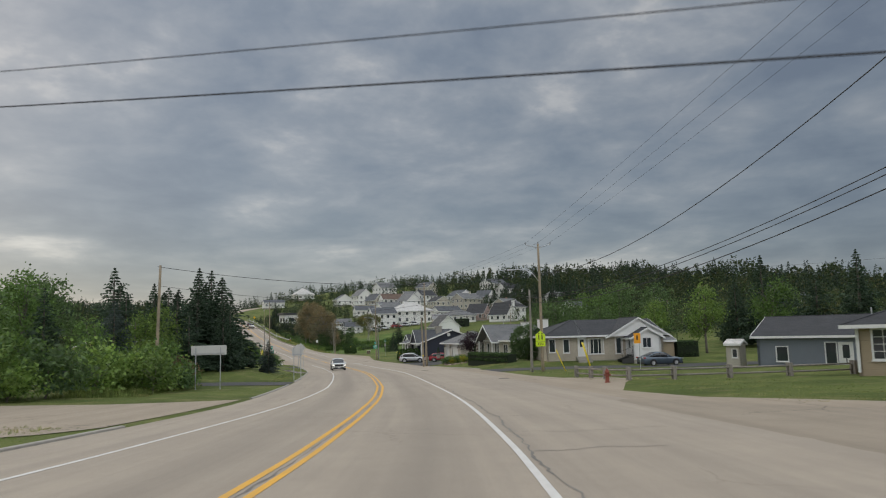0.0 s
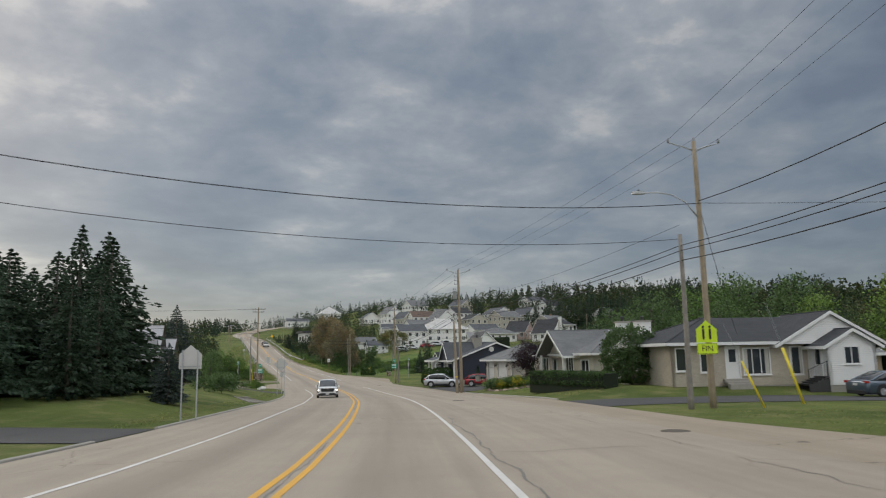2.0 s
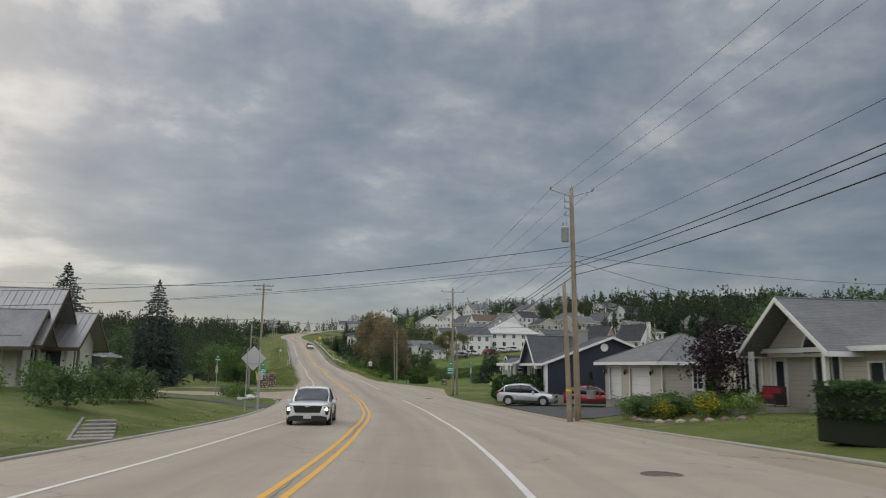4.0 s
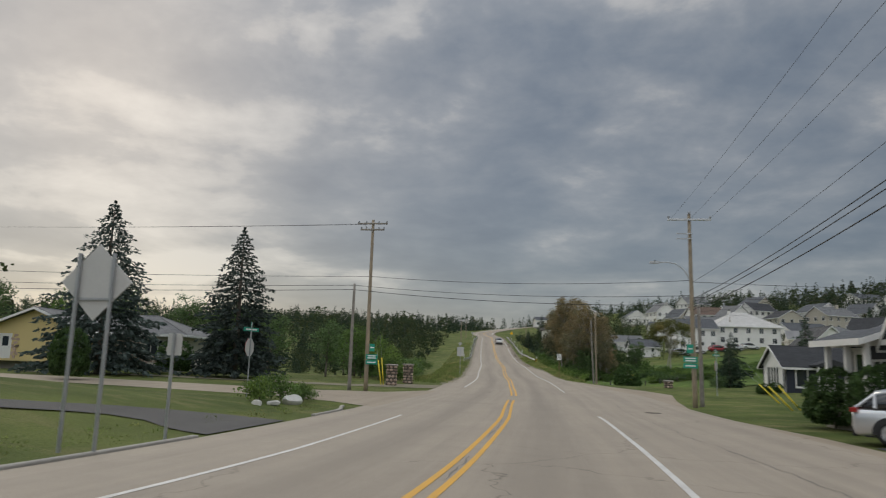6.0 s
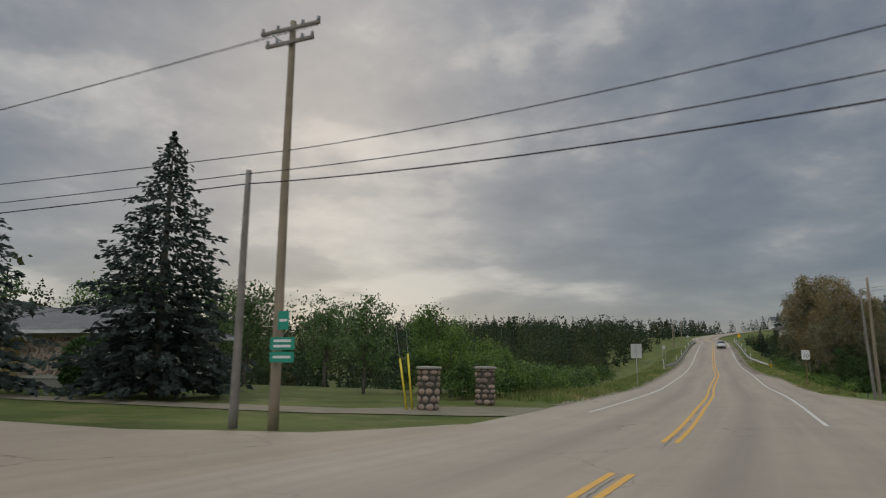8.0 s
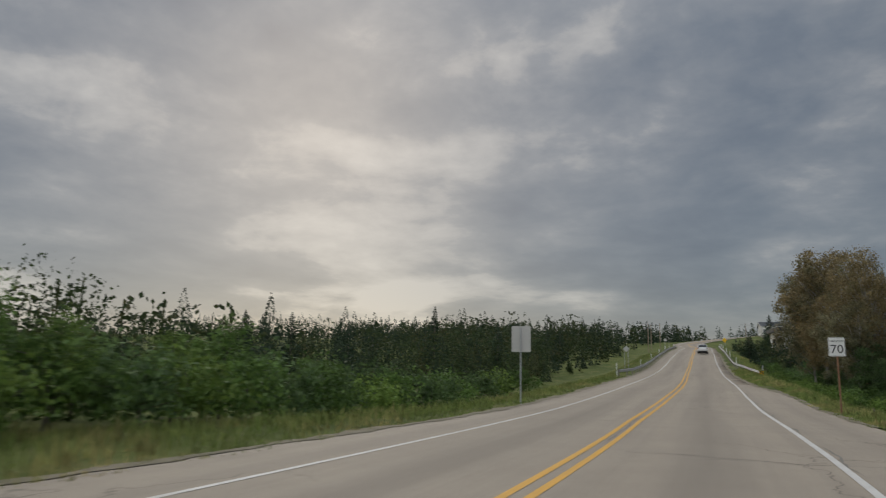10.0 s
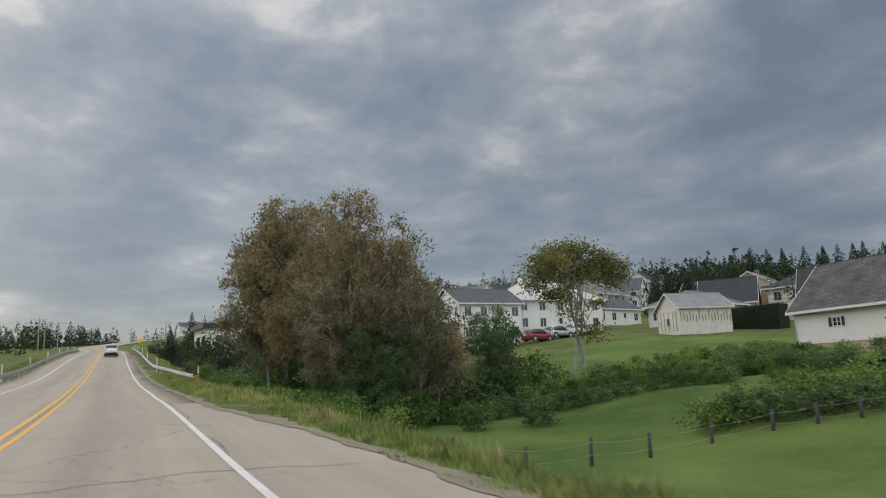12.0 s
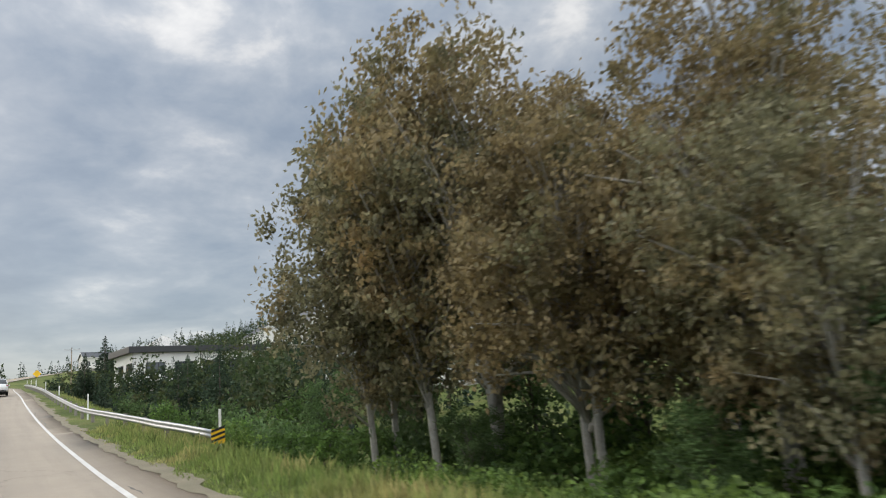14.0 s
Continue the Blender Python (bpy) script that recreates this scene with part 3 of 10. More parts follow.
def patch_of(name, outline, mat, h, label, category, inner=2.0):
    """A paved patch: outline of run and offset pairs, laid over the ground as a fine net inside it."""
    bm = bm_new()
    vs = [bm.verts.new((s, u, 0)) for s, u in outline]
    bm.faces.new(vs)
    s_lo, s_hi, u_lo, u_hi = min(p[0] for p in outline), max(p[0] for p in outline), min(p[1] for p in outline), max(p[1] for p in outline)
    for lo, hi, ax in ((s_lo, s_hi, 0), (u_lo, u_hi, 1)):
        k = lo + inner
        while k < hi:
            no = (1, 0, 0) if ax == 0 else (0, 1, 0)
            bmesh.ops.bisect_plane(bm, geom=bm.verts[:] + bm.edges[:] + bm.faces[:], plane_co=(k, 0, 0) if ax == 0 else (0, k, 0), plane_no=no)
            k += inner
    layer = bm.loops.layers.uv.new()
    for f in bm.faces:
        for l in f.loops:
            l[layer].uv = (l.vert.co.y, l.vert.co.x)
    for v in bm.verts:
        s, u = v.co.x, v.co.y
        v.co = place(s, u, h)
    bmesh.ops.recalc_face_normals(bm, faces=bm.faces)
    if sum(f.normal.z for f in bm.faces) < 0:
        bmesh.ops.reverse_faces(bm, faces=bm.faces)
    ob = part(name, bm, mat)
    for p in ob.data.polygons:
        p.use_smooth = True
    return tagged(ob, label, category, kind="structure")


# right-hand apron and side street before the wooden fence, then the wide verge of asphalt
patch_of("pavement", [(-60, 5.6), (-60, 34), (8, 34), (16, 27), (21.5, 16), (27, 12.6), (33.5, 11.7), (40, 14.2), (44, 16.2), (47.5, 15.8), (49.5, 13.2), (56, 12.4), (66, 12.2), (76, 12.2), (90, 11.6), (104, 10.9), (124, 10.8), (132, 10.2), (140, 10.1), (150, 11.2), (158, 12.6), (164, 11.6), (170, 9.8), (184, 6.3), (184, 5.6)], APRON, 0.012, "worn pale asphalt apron beside the road", "pavement")
patch_of("worn_patch", [(30, 7.3), (24, 7.0), (17.5, 6.5), (13.6, 6.3), (10.8, 5.9), (6, 6.0), (-20, 6.2), (-20, 30), (6, 29), (14, 19), (20, 13.6), (26, 11.4)], WORN, 0.017, "crumbling darker gravelly asphalt on the apron", "pavement")
# driveways
patch_of("driveway", [(66.5, 12.1), (74, 12.1), (75, 24), (75, 46), (66.5, 46), (66.5, 24)], TAR, 0.022, "dark asphalt driveway beside the beige bungalow", "driveway")
patch_of("driveway", [(104.5, 10.9), (121, 11.0), (121.5, 17), (119, 20), (112, 27), (105, 27), (104, 20)], TAR, 0.022, "black asphalt driveway with parked cars", "driveway")
patch_of("driveway", [(21, -7.3), (30, -7.0), (36.5, -6.7), (34.5, -9.5), (33.4, -12), (33.4, -26), (24, -26), (17, -9.5), (19, -8.0)], APRON, 0.022, "grey paved entrance beside shrubs", "driveway")
patch_of("driveway", [(54, -6.3), (59.5, -6.3), (60.5, -12), (60.5, -26), (55, -26)], TAR, 0.022, "dark asphalt driveway through the lawn", "driveway")
patch_of("driveway", [(116.2, -6.35), (116.7, -7.3), (117.2, -8.6), (116.6, -9.3), (115.5, -9.8), (114.1, -10.3), (111.5, -11.6), (109, -13.4), (110.4, -15.6), (113, -12.6), (114.8, -11.0), (116.1, -10.5), (118.0, -9.95), (120, -9.2), (121.4, -8.4), (122.1, -7.4), (121.7, -6.35)], TAR, 0.03, "dark asphalt driveway curving over the lawn", "driveway", 1.0)
patch_of("side_street", [(131.5, -5.6), (134, -8), (136, -12), (136.5, -20), (137, -90), (143.5, -90), (143, -24), (144.5, -12.5), (147, -8.5), (152, -6.6), (153, -5.6)], APRON, 0.022, "pale asphalt side street meeting the road", "street")
patch_of("garden_path", [(156.5, -6.1), (162, -6.1), (160.8, -8.6), (156, -12.5), (153.5, -22), (152, -38), (149.5, -38), (151, -22), (153.0, -12)], GRAVEL, 0.03, "pale gravel drive to the stone gateposts", "path")


patch_of("meadow", [(190, 10.5), (214, 10.0), (226, 13), (232, 20), (250, 30), (262, 60), (244, 66), (215, 62), (200, 44), (188, 28)], MEADOW, 0.08, "mown bright green meadow below the road", "meadow")


def ragged_verge(s0, s1, uf, sg, wide, seed):
    """Loose gravel that spills from the pavement's edge into the grass, with a ragged outline."""
    r = random.Random(seed)
    rows = []
    ph = [r.uniform(0, 6.28) for _ in range(8)]
    for k in range(int((s1 - s0) / 0.3) + 1):
        q = s0 + 0.3 * k
        a = 0.06 * math.sin(q * 1.1 + ph[0]) + 0.05 * math.sin(q * 2.9 + ph[1]) + 0.03 * math.sin(q * 6.1 + ph[2])
        b = 0.16 * math.sin(q * 0.6 + ph[3]) + 0.10 * math.sin(q * 1.7 + ph[4]) + 0.07 * math.sin(q * 4.3 + ph[5])
        rows.append([place(q, uf(q) + sg * d, h) for d, h in ((-0.12 + a, 0.034), (0.1, 0.04), (max(0.2, wide + b), 0.02))])
        if sg < 0:
            rows[-1].reverse()
    sheet("gravel_verge", rows, GRAVEL, label="loose gravel along the broken pavement edge", category="gravel")


ragged_verge(186, 330, right_edge, 1, 0.34, 5)
ragged_verge(164, 330, left_edge, -1, 0.3, 6)


def kerb(s0, s1, u, label="worn concrete kerb along the verge", width=0.16, high=0.075, step=1.0):
    uf = u if callable(u) else (lambda s: u)
    n = max(2, int(abs(s1 - s0) / step))
    bm = bm_new()
    last = None
    for k in range(n + 1):
        s = s0 + (s1 - s0) * k / n
        v = uf(s)
        sg = 1 if v > 0 else -1
        ring = [bm.verts.new(place(s, v + sg * d, h)) for d, h in ((0, -0.06), (0.015, high - 0.02), (0.035, high), (width, high), (width + 0.01, -0.06))]
        if last:
            for j in range(4):
                bm.faces.new((last[j], last[j + 1], ring[j + 1], ring[j]))
        else:
            bm.faces.new(ring)
        last = ring
    bm.faces.new(last[::-1])
    bmesh.ops.recalc_face_normals(bm, faces=bm.faces)
    return tagged(part("kerb", bm, CONCRETE), label, "kerb", kind="structure")


kerb(-40, 21, lambda s: left_edge(s))
kerb(37, 54, lambda s: left_edge(s))
kerb(59.5, 115.5, lambda s: left_edge(s))
kerb(124.5, 131, lambda s: left_edge(s) - 0.6 * float(ramp(s, 128, 131)))
kerb(76, 104, lambda s: 12.2 - 1.3 * float(ramp(s, 76, 104)))

# ---------------------------------------------------------------- poles, lamps and cables
INSULATOR = material("grey_insulator", (0.30, 0.31, 0.33), 0.4, coarse=5)
TANK = material("transformer_grey", (0.45, 0.47, 0.48), 0.45, 0.2, second=(0.3, 0.31, 0.32), coarse=3, amount=0.6)
LAMP_GREY = material("lamp_grey", (0.50, 0.51, 0.52), 0.45, 0.5, coarse=4)
BAND = material("yellow_band", (0.75, 0.55, 0.03), 0.6, coarse=6)


def pole(s, u, high, label, arm="", grey=False, lean=(0, 0), thick=0.15, group="utility poles"):
    """A tapered wooden pole with its fittings; lean: metres at the top, to the right and ahead."""
    ob = thing("utility_pole", label, "utility pole", stand(s, u), group)
    wood = GREY_WOOD if grey else POLE_WOOD
    bm = bm_new()
    pts, rad = [], []
    for k in range(9):
        t = k / 8
        pts.append((lean[0] * t + 0.02 * math.sin(3 * t + s), lean[1] * t, -0.3 + t * (high + 0.3)))
        rad.append(thick * (1 - 0.38 * t))
    tube(bm, pts, rad, 12)
    part("shaft", bm, wood, ob, smooth=True)
    x0, y0 = lean
    if arm == "wide":
        for sg in (-1, 1):
            bm = bm_new()
            tube(bm, [(x0, y0, high - 0.42), (x0 + sg * 0.55, y0, high - 0.22), (x0 + sg * 1.15, y0, high - 0.06)], [0.035, 0.03, 0.028], 8)
            part("crossarm", bm, STEEL, ob)
        for dx, dz in ((-1.15, -0.06), (1.15, -0.06), (0.0, 0.0)):
            bm = bm_new()
            turned(bm, [(0.03, 0), (0.07, 0.03), (0.035, 0.06), (0.075, 0.10), (0.035, 0.13), (0.06, 0.17), (0.02, 0.2)], 10, pose(x0 + dx, y0, high + dz))
            part("insulator", bm, INSULATOR, ob, smooth=True)
    if arm == "flat":
        bm = bm_new()
        box(bm, x0 - 1.25, y0 - 0.2, high - 0.42, x0 + 1.25, y0 - 0.1, high - 0.30, bevel=0.01)
        part("crossarm", bm, LAMP_GREY, ob)
        for dx in (-1.2, 0, 1.2):
            bm = bm_new()
            turned(bm, [(0.03, 0), (0.08, 0.03), (0.035, 0.07), (0.08, 0.11), (0.03, 0.16)], 10, pose(x0 + dx, y0 - 0.15, high - 0.30 + (0.28 if dx == 0 else 0)))
            part("insulator", bm, INSULATOR, ob, smooth=True)
        for dz in (-1.25, -1.55):
            bm = bm_new()
            box(bm, x0 - 0.75, y0 - 0.19, high + dz, x0 + 0.15, y0 - 0.12, high + dz + 0.06)
            part("bracket", bm, STEEL, ob)
    if arm == "double":
        for dz, w in ((-0.35, 1.05), (-0.78, 0.85)):
            bm = bm_new()
            box(bm, x0 - w, y0 - 0.2, high + dz, x0 + w, y0 - 0.11, high + dz + 0.1, bevel=0.01)
            part("crossarm", bm, GREY_WOOD, ob)
            for dx in (-w + 0.05, -0.45, 0.45, w - 0.05):
                bm = bm_new()
                turned(bm, [(0.025, 0), (0.065, 0.03), (0.03, 0.07), (0.06, 0.11), (0.02, 0.15)], 8, pose(x0 + dx, y0 - 0.15, high + dz + 0.1))
                part("insulator", bm, INSULATOR, ob, smooth=True)
        bm = bm_new()
        rod(bm, (x0 - 0.75, y0 - 0.16, high - 0.30), (x0, y0 - 0.16, high - 0.85), 0.025)
        part("brace", bm, STEEL, ob)
    return ob


def street_light(ob, z, reach, rise):
    """A curved arm with a flat lamp head, towards the road."""
    bm = bm_new()
    pts = [(-0.1, 0, z), (-0.25 * reach, 0, z + 0.62 * rise), (-0.5 * reach, 0, z + 0.93 * rise), (-0.75 * reach, 0, z + 1.02 * rise), (-reach, 0, z + rise)]
    tube(bm, pts, 0.03, 8)
    a = part("lamp_arm", bm, LAMP_GREY, ob, smooth=True)
    bm = bm_new()
    plate(bm, [(-reach - 0.55, -0.10), (-reach - 0.3, -0.15), (-reach, -0.08), (-reach, 0.08), (-reach - 0.3, 0.15), (-reach - 0.55, 0.10)], z + rise - 0.06, z + rise + 0.05)
    part("lamp_head", bm, LAMP_GREY, a, "pale grey flat lamp head")
    bm = bm_new()
    turned(bm, [(0.05, 0), (0.05, 0.07), (0.03, 0.09)], 8, pose(-reach - 0.25, 0, z + rise + 0.05))
    part("photocell", bm, BLACK, a)


pole_a = pole(62.4, 15.3, 11.5, "tan wooden utility pole with steel arms and a street light", "wide", lean=(0, 0.1))
street_light(pole_a, 8.1, 2.4, 1.05)
stub_a = pole(62.2, 14.25, 7.3, "short grey weathered wooden pole beside the crossing sign", grey=True, lean=(0, 0), thick=0.13)
pole_b = pole(102.7, 10.9, 12.1, "tall tan wooden utility pole with a transformer", "wide", lean=(-0.1, 0.05), thick=0.17)
stub_b = pole(102.2, 10.35, 6.95, "short pale wooden pole with a yellow band", lean=(-0.18, 0), thick=0.15)
bm = bm_new()
turned(bm, [(0.145, 0), (0.147, 0.12)], 12, pose(-0.04, 0, 1.5))
part("marker_band", bm, BAND, stub_b)
bm = bm_new()
turned(bm, [(0.0, 0), (0.17, 0.01), (0.20, 0.05), (0.20, 0.72), (0.21, 0.73), (0.21, 0.77), (0.14, 0.84), (0.0, 0.86)], 16, pose(-0.52, -0.05, 9.2))
tank = part("transformer", bm, TANK, pole_b, "pale grey cylindrical transformer tank", True)
for dx in (-0.62, -0.45):
    bm = bm_new()
    turned(bm, [(0.03, 0), (0.05, 0.05), (0.03, 0.1), (0.05, 0.15), (0.03, 0.2), (0.02, 0.27)], 8, pose(dx, -0.05, 10.04))
    part("bushing", bm, INSULATOR, tank, smooth=True)
for z in (10.6, 11.0, 11.35):
    bm = bm_new()
    box(bm, -0.55, -0.05, z, -0.05, 0.02, z + 0.05)
    turned(bm, [(0.03, 0), (0.045, 0.05), (0.025, 0.1), (0.04, 0.15)], 8, pose(-0.5, -0.02, z + 0.05))
    part("cutout", bm, INSULATOR, pole_b)
pole_c = pole(142.6, 10.9, 11.4, "tan wooden utility pole with street light and green panels", "flat", lean=(-0.15, 0))
street_light(pole_c, 7.3, 1.9, 1.15)
stub_c = pole(144.2, 11.6, 6.0, "short grey wooden pole beside the utility pole", grey=True, lean=(-0.1, 0), thick=0.14)
pole_l = pole(147.0, -9.7, 11.8, "tall tan wooden utility pole with double crossarms", "double", lean=(0, 0))
stub_l = pole(146.6, -10.75, 7.2, "short grey wooden pole beside the side street", grey=True, lean=(0.05, 0), thick=0.13)
pole_d = pole(192.0, 11.65, 9.7, "tan bare wooden pole on the grass verge", lean=(-0.18, 0.1), thick=0.14)
stub_d = pole(191.6, 11.25, 8.6, "silvery weathered pole strapped to a taller pole", grey=True, lean=(-0.40, 0), thick=0.12)
pole_w = pole(50.5, -14.8, 8.4, "pale tan wooden pole standing in shrubs", lean=(0.2, 0), thick=0.13)
pole_z = pole(6.0, 18.0, 14.3, "tan wooden utility pole beside the parking apron", "wide")
far_poles = [pole(*at, "distant wooden utility pole up the hill", "flat", thick=0.13) for at in ((345, -10.5, 7.5), (368, -11.5, 7.5), (385, -10, 7.5), (372, 13, 8))]
hill_poles = [pole(*at, "distant wooden pole among the hillside houses", thick=0.13) for at in ((215, 74, 8.5), (250, 103, 8.5), (130, 78, 9), (165, 96, 9), (285, 60, 8), (120, 128, 9))]


def top(ob, z, dx=0.0):
    return ob.matrix_world @ Vector((dx, -0.02, z))


def cable(a, b, sag, r, label="black overhead cable between poles", n=22):
    """A hanging cable from a to b."""
    a, b = Vector(a), Vector(b)
    bm = bm_new()
    pts = [a.lerp(b, k / n) - Vector((0, 0, 4 * sag * (k / n) * (1 - k / n))) for k in range(n + 1)]
    tube(bm, pts, r, 5)
    return tagged(part("overhead_cable", bm, CABLE, smooth=True), label, "cable", "overhead cables")


scene.view_layers[0].update()
chain = [pole_z, pole_a, pole_b, pole_c]
heights = [14.1, 11.5, 12.1, 11.1]
for k in range(3):
    for dx in (-1.12, 0, 1.12):
        cable(top(chain[k], heights[k] + 0.1, dx), top(chain[k + 1], heights[k + 1] + 0.1, dx), 0.35, 0.0065, "thin grey overhead wire between pole tops")
low = [(pole_z, 8.6), (stub_a, 6.6), (pole_b, 7.9), (pole_c, 6.1)]
for k in range(3):
    for dz, r in ((0.22, 0.017), (0.0, 0.017), (-0.42, 0.02)):
        cable(top(low[k][0], low[k][1] + dz), top(low[k + 1][0], low[k + 1][1] + dz), 0.55 if k else 1.8, r)
    if k:
        cable(top(low[k][0], low[k][1] + 1.1), top(low[k + 1][0], low[k + 1][1] + 1.2), 0.5, 0.008, "thin grey overhead wire between pole tops")
cable(top(pole_z, 14.0), top(pole_a, 8.8), 3.0, 0.02)
cable(top(pole_a, 8.7), top(pole_w, 8.3), 1.1, 0.017, "black overhead cable across the road")
cable(top(stub_a, 7.1), top(pole_w, 7.0), 1.0, 0.011, "black overhead cable across the road")
cable(top(pole_a, 8.6), place(76, 24, 3.6), 0.25, 0.013, "black service cable to a house")
cable(top(pole_a, 8.7), place(62, 70, 9.5), 0.7, 0.009, "black service cable to a house")
cable(top(pole_b, 9.0), place(118, -36, 6.0), 1.1, 0.017, "black overhead cable across the road")
cable(top(pole_b, 8.2), place(116, -36, 4.6), 0.9, 0.009, "thin overhead wire across the road")
cable(top(pole_b, 8.0), place(114, -36, 4.5), 0.9, 0.009, "thin overhead wire across the road")
cable(top(pole_b, 8.2), place(112, 34, 6.0), 0.6, 0.012, "black service cable to a house")
cable(top(pole_b, 8.5), place(120, 58, 8.6), 0.7, 0.012, "black service cable to a house")
for zc, zl, zf, r in ((7.4, 7.8, 8.2, 0.014), (6.5, 7.1, 7.2, 0.014), (5.95, 6.8, 6.6, 0.018)):
    cable(top(pole_c, zc), top(pole_l if zc > 7 else stub_l, zl), 0.35, r, "black overhead cable across the road")
    cable(top(pole_l if zc > 7 else stub_l, zl), place(138, -75, zf), 0.7, r, "black overhead cable along the side street")
for dx in (-0.9, 0.0, 0.9):
    cable(top(pole_l, 11.5, dx), place(150, -95, 12.0), 0.8, 0.0065, "thin grey overhead wire along the side street")
for zc, zr in ((7.3, 8.2), (6.4, 7.5)):
    cable(top(pole_c, zc), place(165, 62, zr + 2), 0.8, 0.013, "black service cable towards the hillside")
cable(top(pole_d, 8.9), place(150, 62, 11), 0.5, 0.008, "thin wire from the bare pole")
cable(top(pole_d, 8.7), place(172, 60, 10), 0.5, 0.008, "thin wire from the bare pole")
cable(top(stub_d, 8.4), place(203.2, 17.5, 0.4), 0.0, 0.008, "thin steel guy wire of the pole")
cable(top(stub_d, 7.6), place(203.5, 17.8, 0.4), 0.0, 0.008, "thin steel guy wire of the pole")
for (a0, b0, c0), (a1, b1, c1), r in (((23.9, -17, 10.4), (9.2, 10.1, 5.8), 0.02), ((23.7, -17, 11.6), (9.1, 10.1, 6.8), 0.014)):
    a, b = place(a0, b0, c0), place(a1, b1, c1)
    cable(a + (a - b) * 0.9, b + (b - a) * 0.5, 0.42 if r < 0.02 else 0.24, r, "thick black overhead cable across the road")
for k in range(2):
    cable(top(far_poles[k], 7.3), top(far_poles[k + 1], 7.3), 0.5, 0.012, "distant overhead cable up the hill")

# ---------------------------------------------------------------- signs, markers, rails
LIME = material("lime_sign", (0.62, 0.80, 0.02), 0.5, coarse=4)
SIGN_WHITE = material("sign_white", (0.78, 0.78, 0.76), 0.45, coarse=4, amount=0.2)
SIGN_BLACK = material("sign_black", (0.012, 0.012, 0.012), 0.5, coarse=4)
SIGN_GREEN = material("sign_green", (0.015, 0.30, 0.20), 0.5, coarse=4, amount=0.3)
SIGN_YELLOW = material("sign_yellow", (0.88, 0.52, 0.01), 0.5, coarse=4, amount=0.3)
SIGN_ORANGE = material("sign_orange", (0.90, 0.36, 0.01), 0.5, coarse=4, amount=0.3)
GUY_YELLOW = material("guard_yellow", (0.80, 0.62, 0.03), 0.5, second=(0.6, 0.48, 0.05), coarse=4, amount=0.5)
RUST = material("rusty_steel", (0.20, 0.10, 0.055), 0.85, second=(0.33, 0.19, 0.11), coarse=6, fine=30, amount=0.8)


def rounded(w, h, r, n=4):
    out = []
    for cx, cz, a0 in ((w / 2 - r, -h / 2 + r, -90), (w / 2 - r, h / 2 - r, 0), (-w / 2 + r, h / 2 - r, 90), (-w / 2 + r, -h / 2 + r, 180)):
        for k in range(n + 1):
            a = radians(a0 + 90 * k / n)
            out.append((cx + r * math.cos(a), cz + r * math.sin(a)))
    return out


def face(parent, name, outline, mat, x, y, z, thick=0.004, label=""):
    bm = bm_new()
    slab(bm, outline, y - thick, y, pose(x, 0, z))
    return part(name, bm, mat, parent, label)


def posts(ob, xs, high, mat=STEEL, w=0.04, y=0.03):
    for x in xs:
        bm = bm_new()
        box(bm, x - w / 2, y, -0.25, x + w / 2, y + w, high)
        part("post", bm, mat, ob)


# crossing sign on the pole
ob = thing("crossing_sign", "lime yellow school crossing sign with a plate below", "traffic sign", stand(62.15, 15.1))
pent = [(-0.45, -0.45), (0.45, -0.45), (0.45, 0.10), (0.0, 0.47), (-0.45, 0.10)]
p = face(ob, "panel", pent, LIME, 0, 0, 3.15)
for x in (-0.14, 0.15):
    face(p, "symbol", rounded(0.10, 0.46, 0.05), SIGN_BLACK, x, -0.006, 3.05)
    face(p, "symbol", rounded(0.11, 0.11, 0.05), SIGN_BLACK, x, -0.006, 3.35)
p = face(ob, "plate", rounded(0.9, 0.46, 0.04), LIME, 0, 0, 2.44)
face(p, "border", rounded(0.86, 0.42, 0.03), SIGN_BLACK, 0, -0.005, 2.44, 0.002)
face(p, "panel", rounded(0.83, 0.39, 0.03), LIME, 0, -0.0075, 2.44, 0.002)
letters("FIN", 0.34, SIGN_BLACK, p, pose(0, -0.012, 2.44))

# speed limit
ob = thing("speed_sign", "white speed limit sign on a rusty brown post", "traffic sign", stand(193.8, 7.1, -4))
p = face(ob, "panel", rounded(0.6, 0.75, 0.04), SIGN_WHITE, 0, 0, 2.62)
face(p, "border", rounded(0.575, 0.725, 0.035), SIGN_BLACK, 0, -0.005, 2.62, 0.002)
face(p, "panel", rounded(0.55, 0.70, 0.03), SIGN_WHITE, 0, -0.0075, 2.62, 0.002)
letters("MAXIMUM", 0.108, SIGN_BLACK, p, pose(0, -0.012, 2.84), depth=0.002)
letters("70", 0.47, SIGN_BLACK, p, pose(0, -0.012, 2.52))
posts(ob, (0.0,), 2.95, RUST, 0.06)


def back_sign(name, label, s, u, outline, z, post_x, post_h, turn=0, bars=()):
    """A road sign seen from its grey back, turned to the other traffic."""
    ob = thing(name, label, "traffic sign", stand(s, u, turn))
    face(ob, "panel", outline, SIGN_BACK, 0, 0.03, z, 0.02)
    for dz, w in bars:
        bm = bm_new()
        box(bm, -w / 2, -0.03, z + dz - 0.025, w / 2, 0.01, z + dz + 0.025)
        part("stiffener", bm, STEEL, ob)
    posts(ob, post_x, post_h, STEEL, 0.055, -0.07)
    return ob


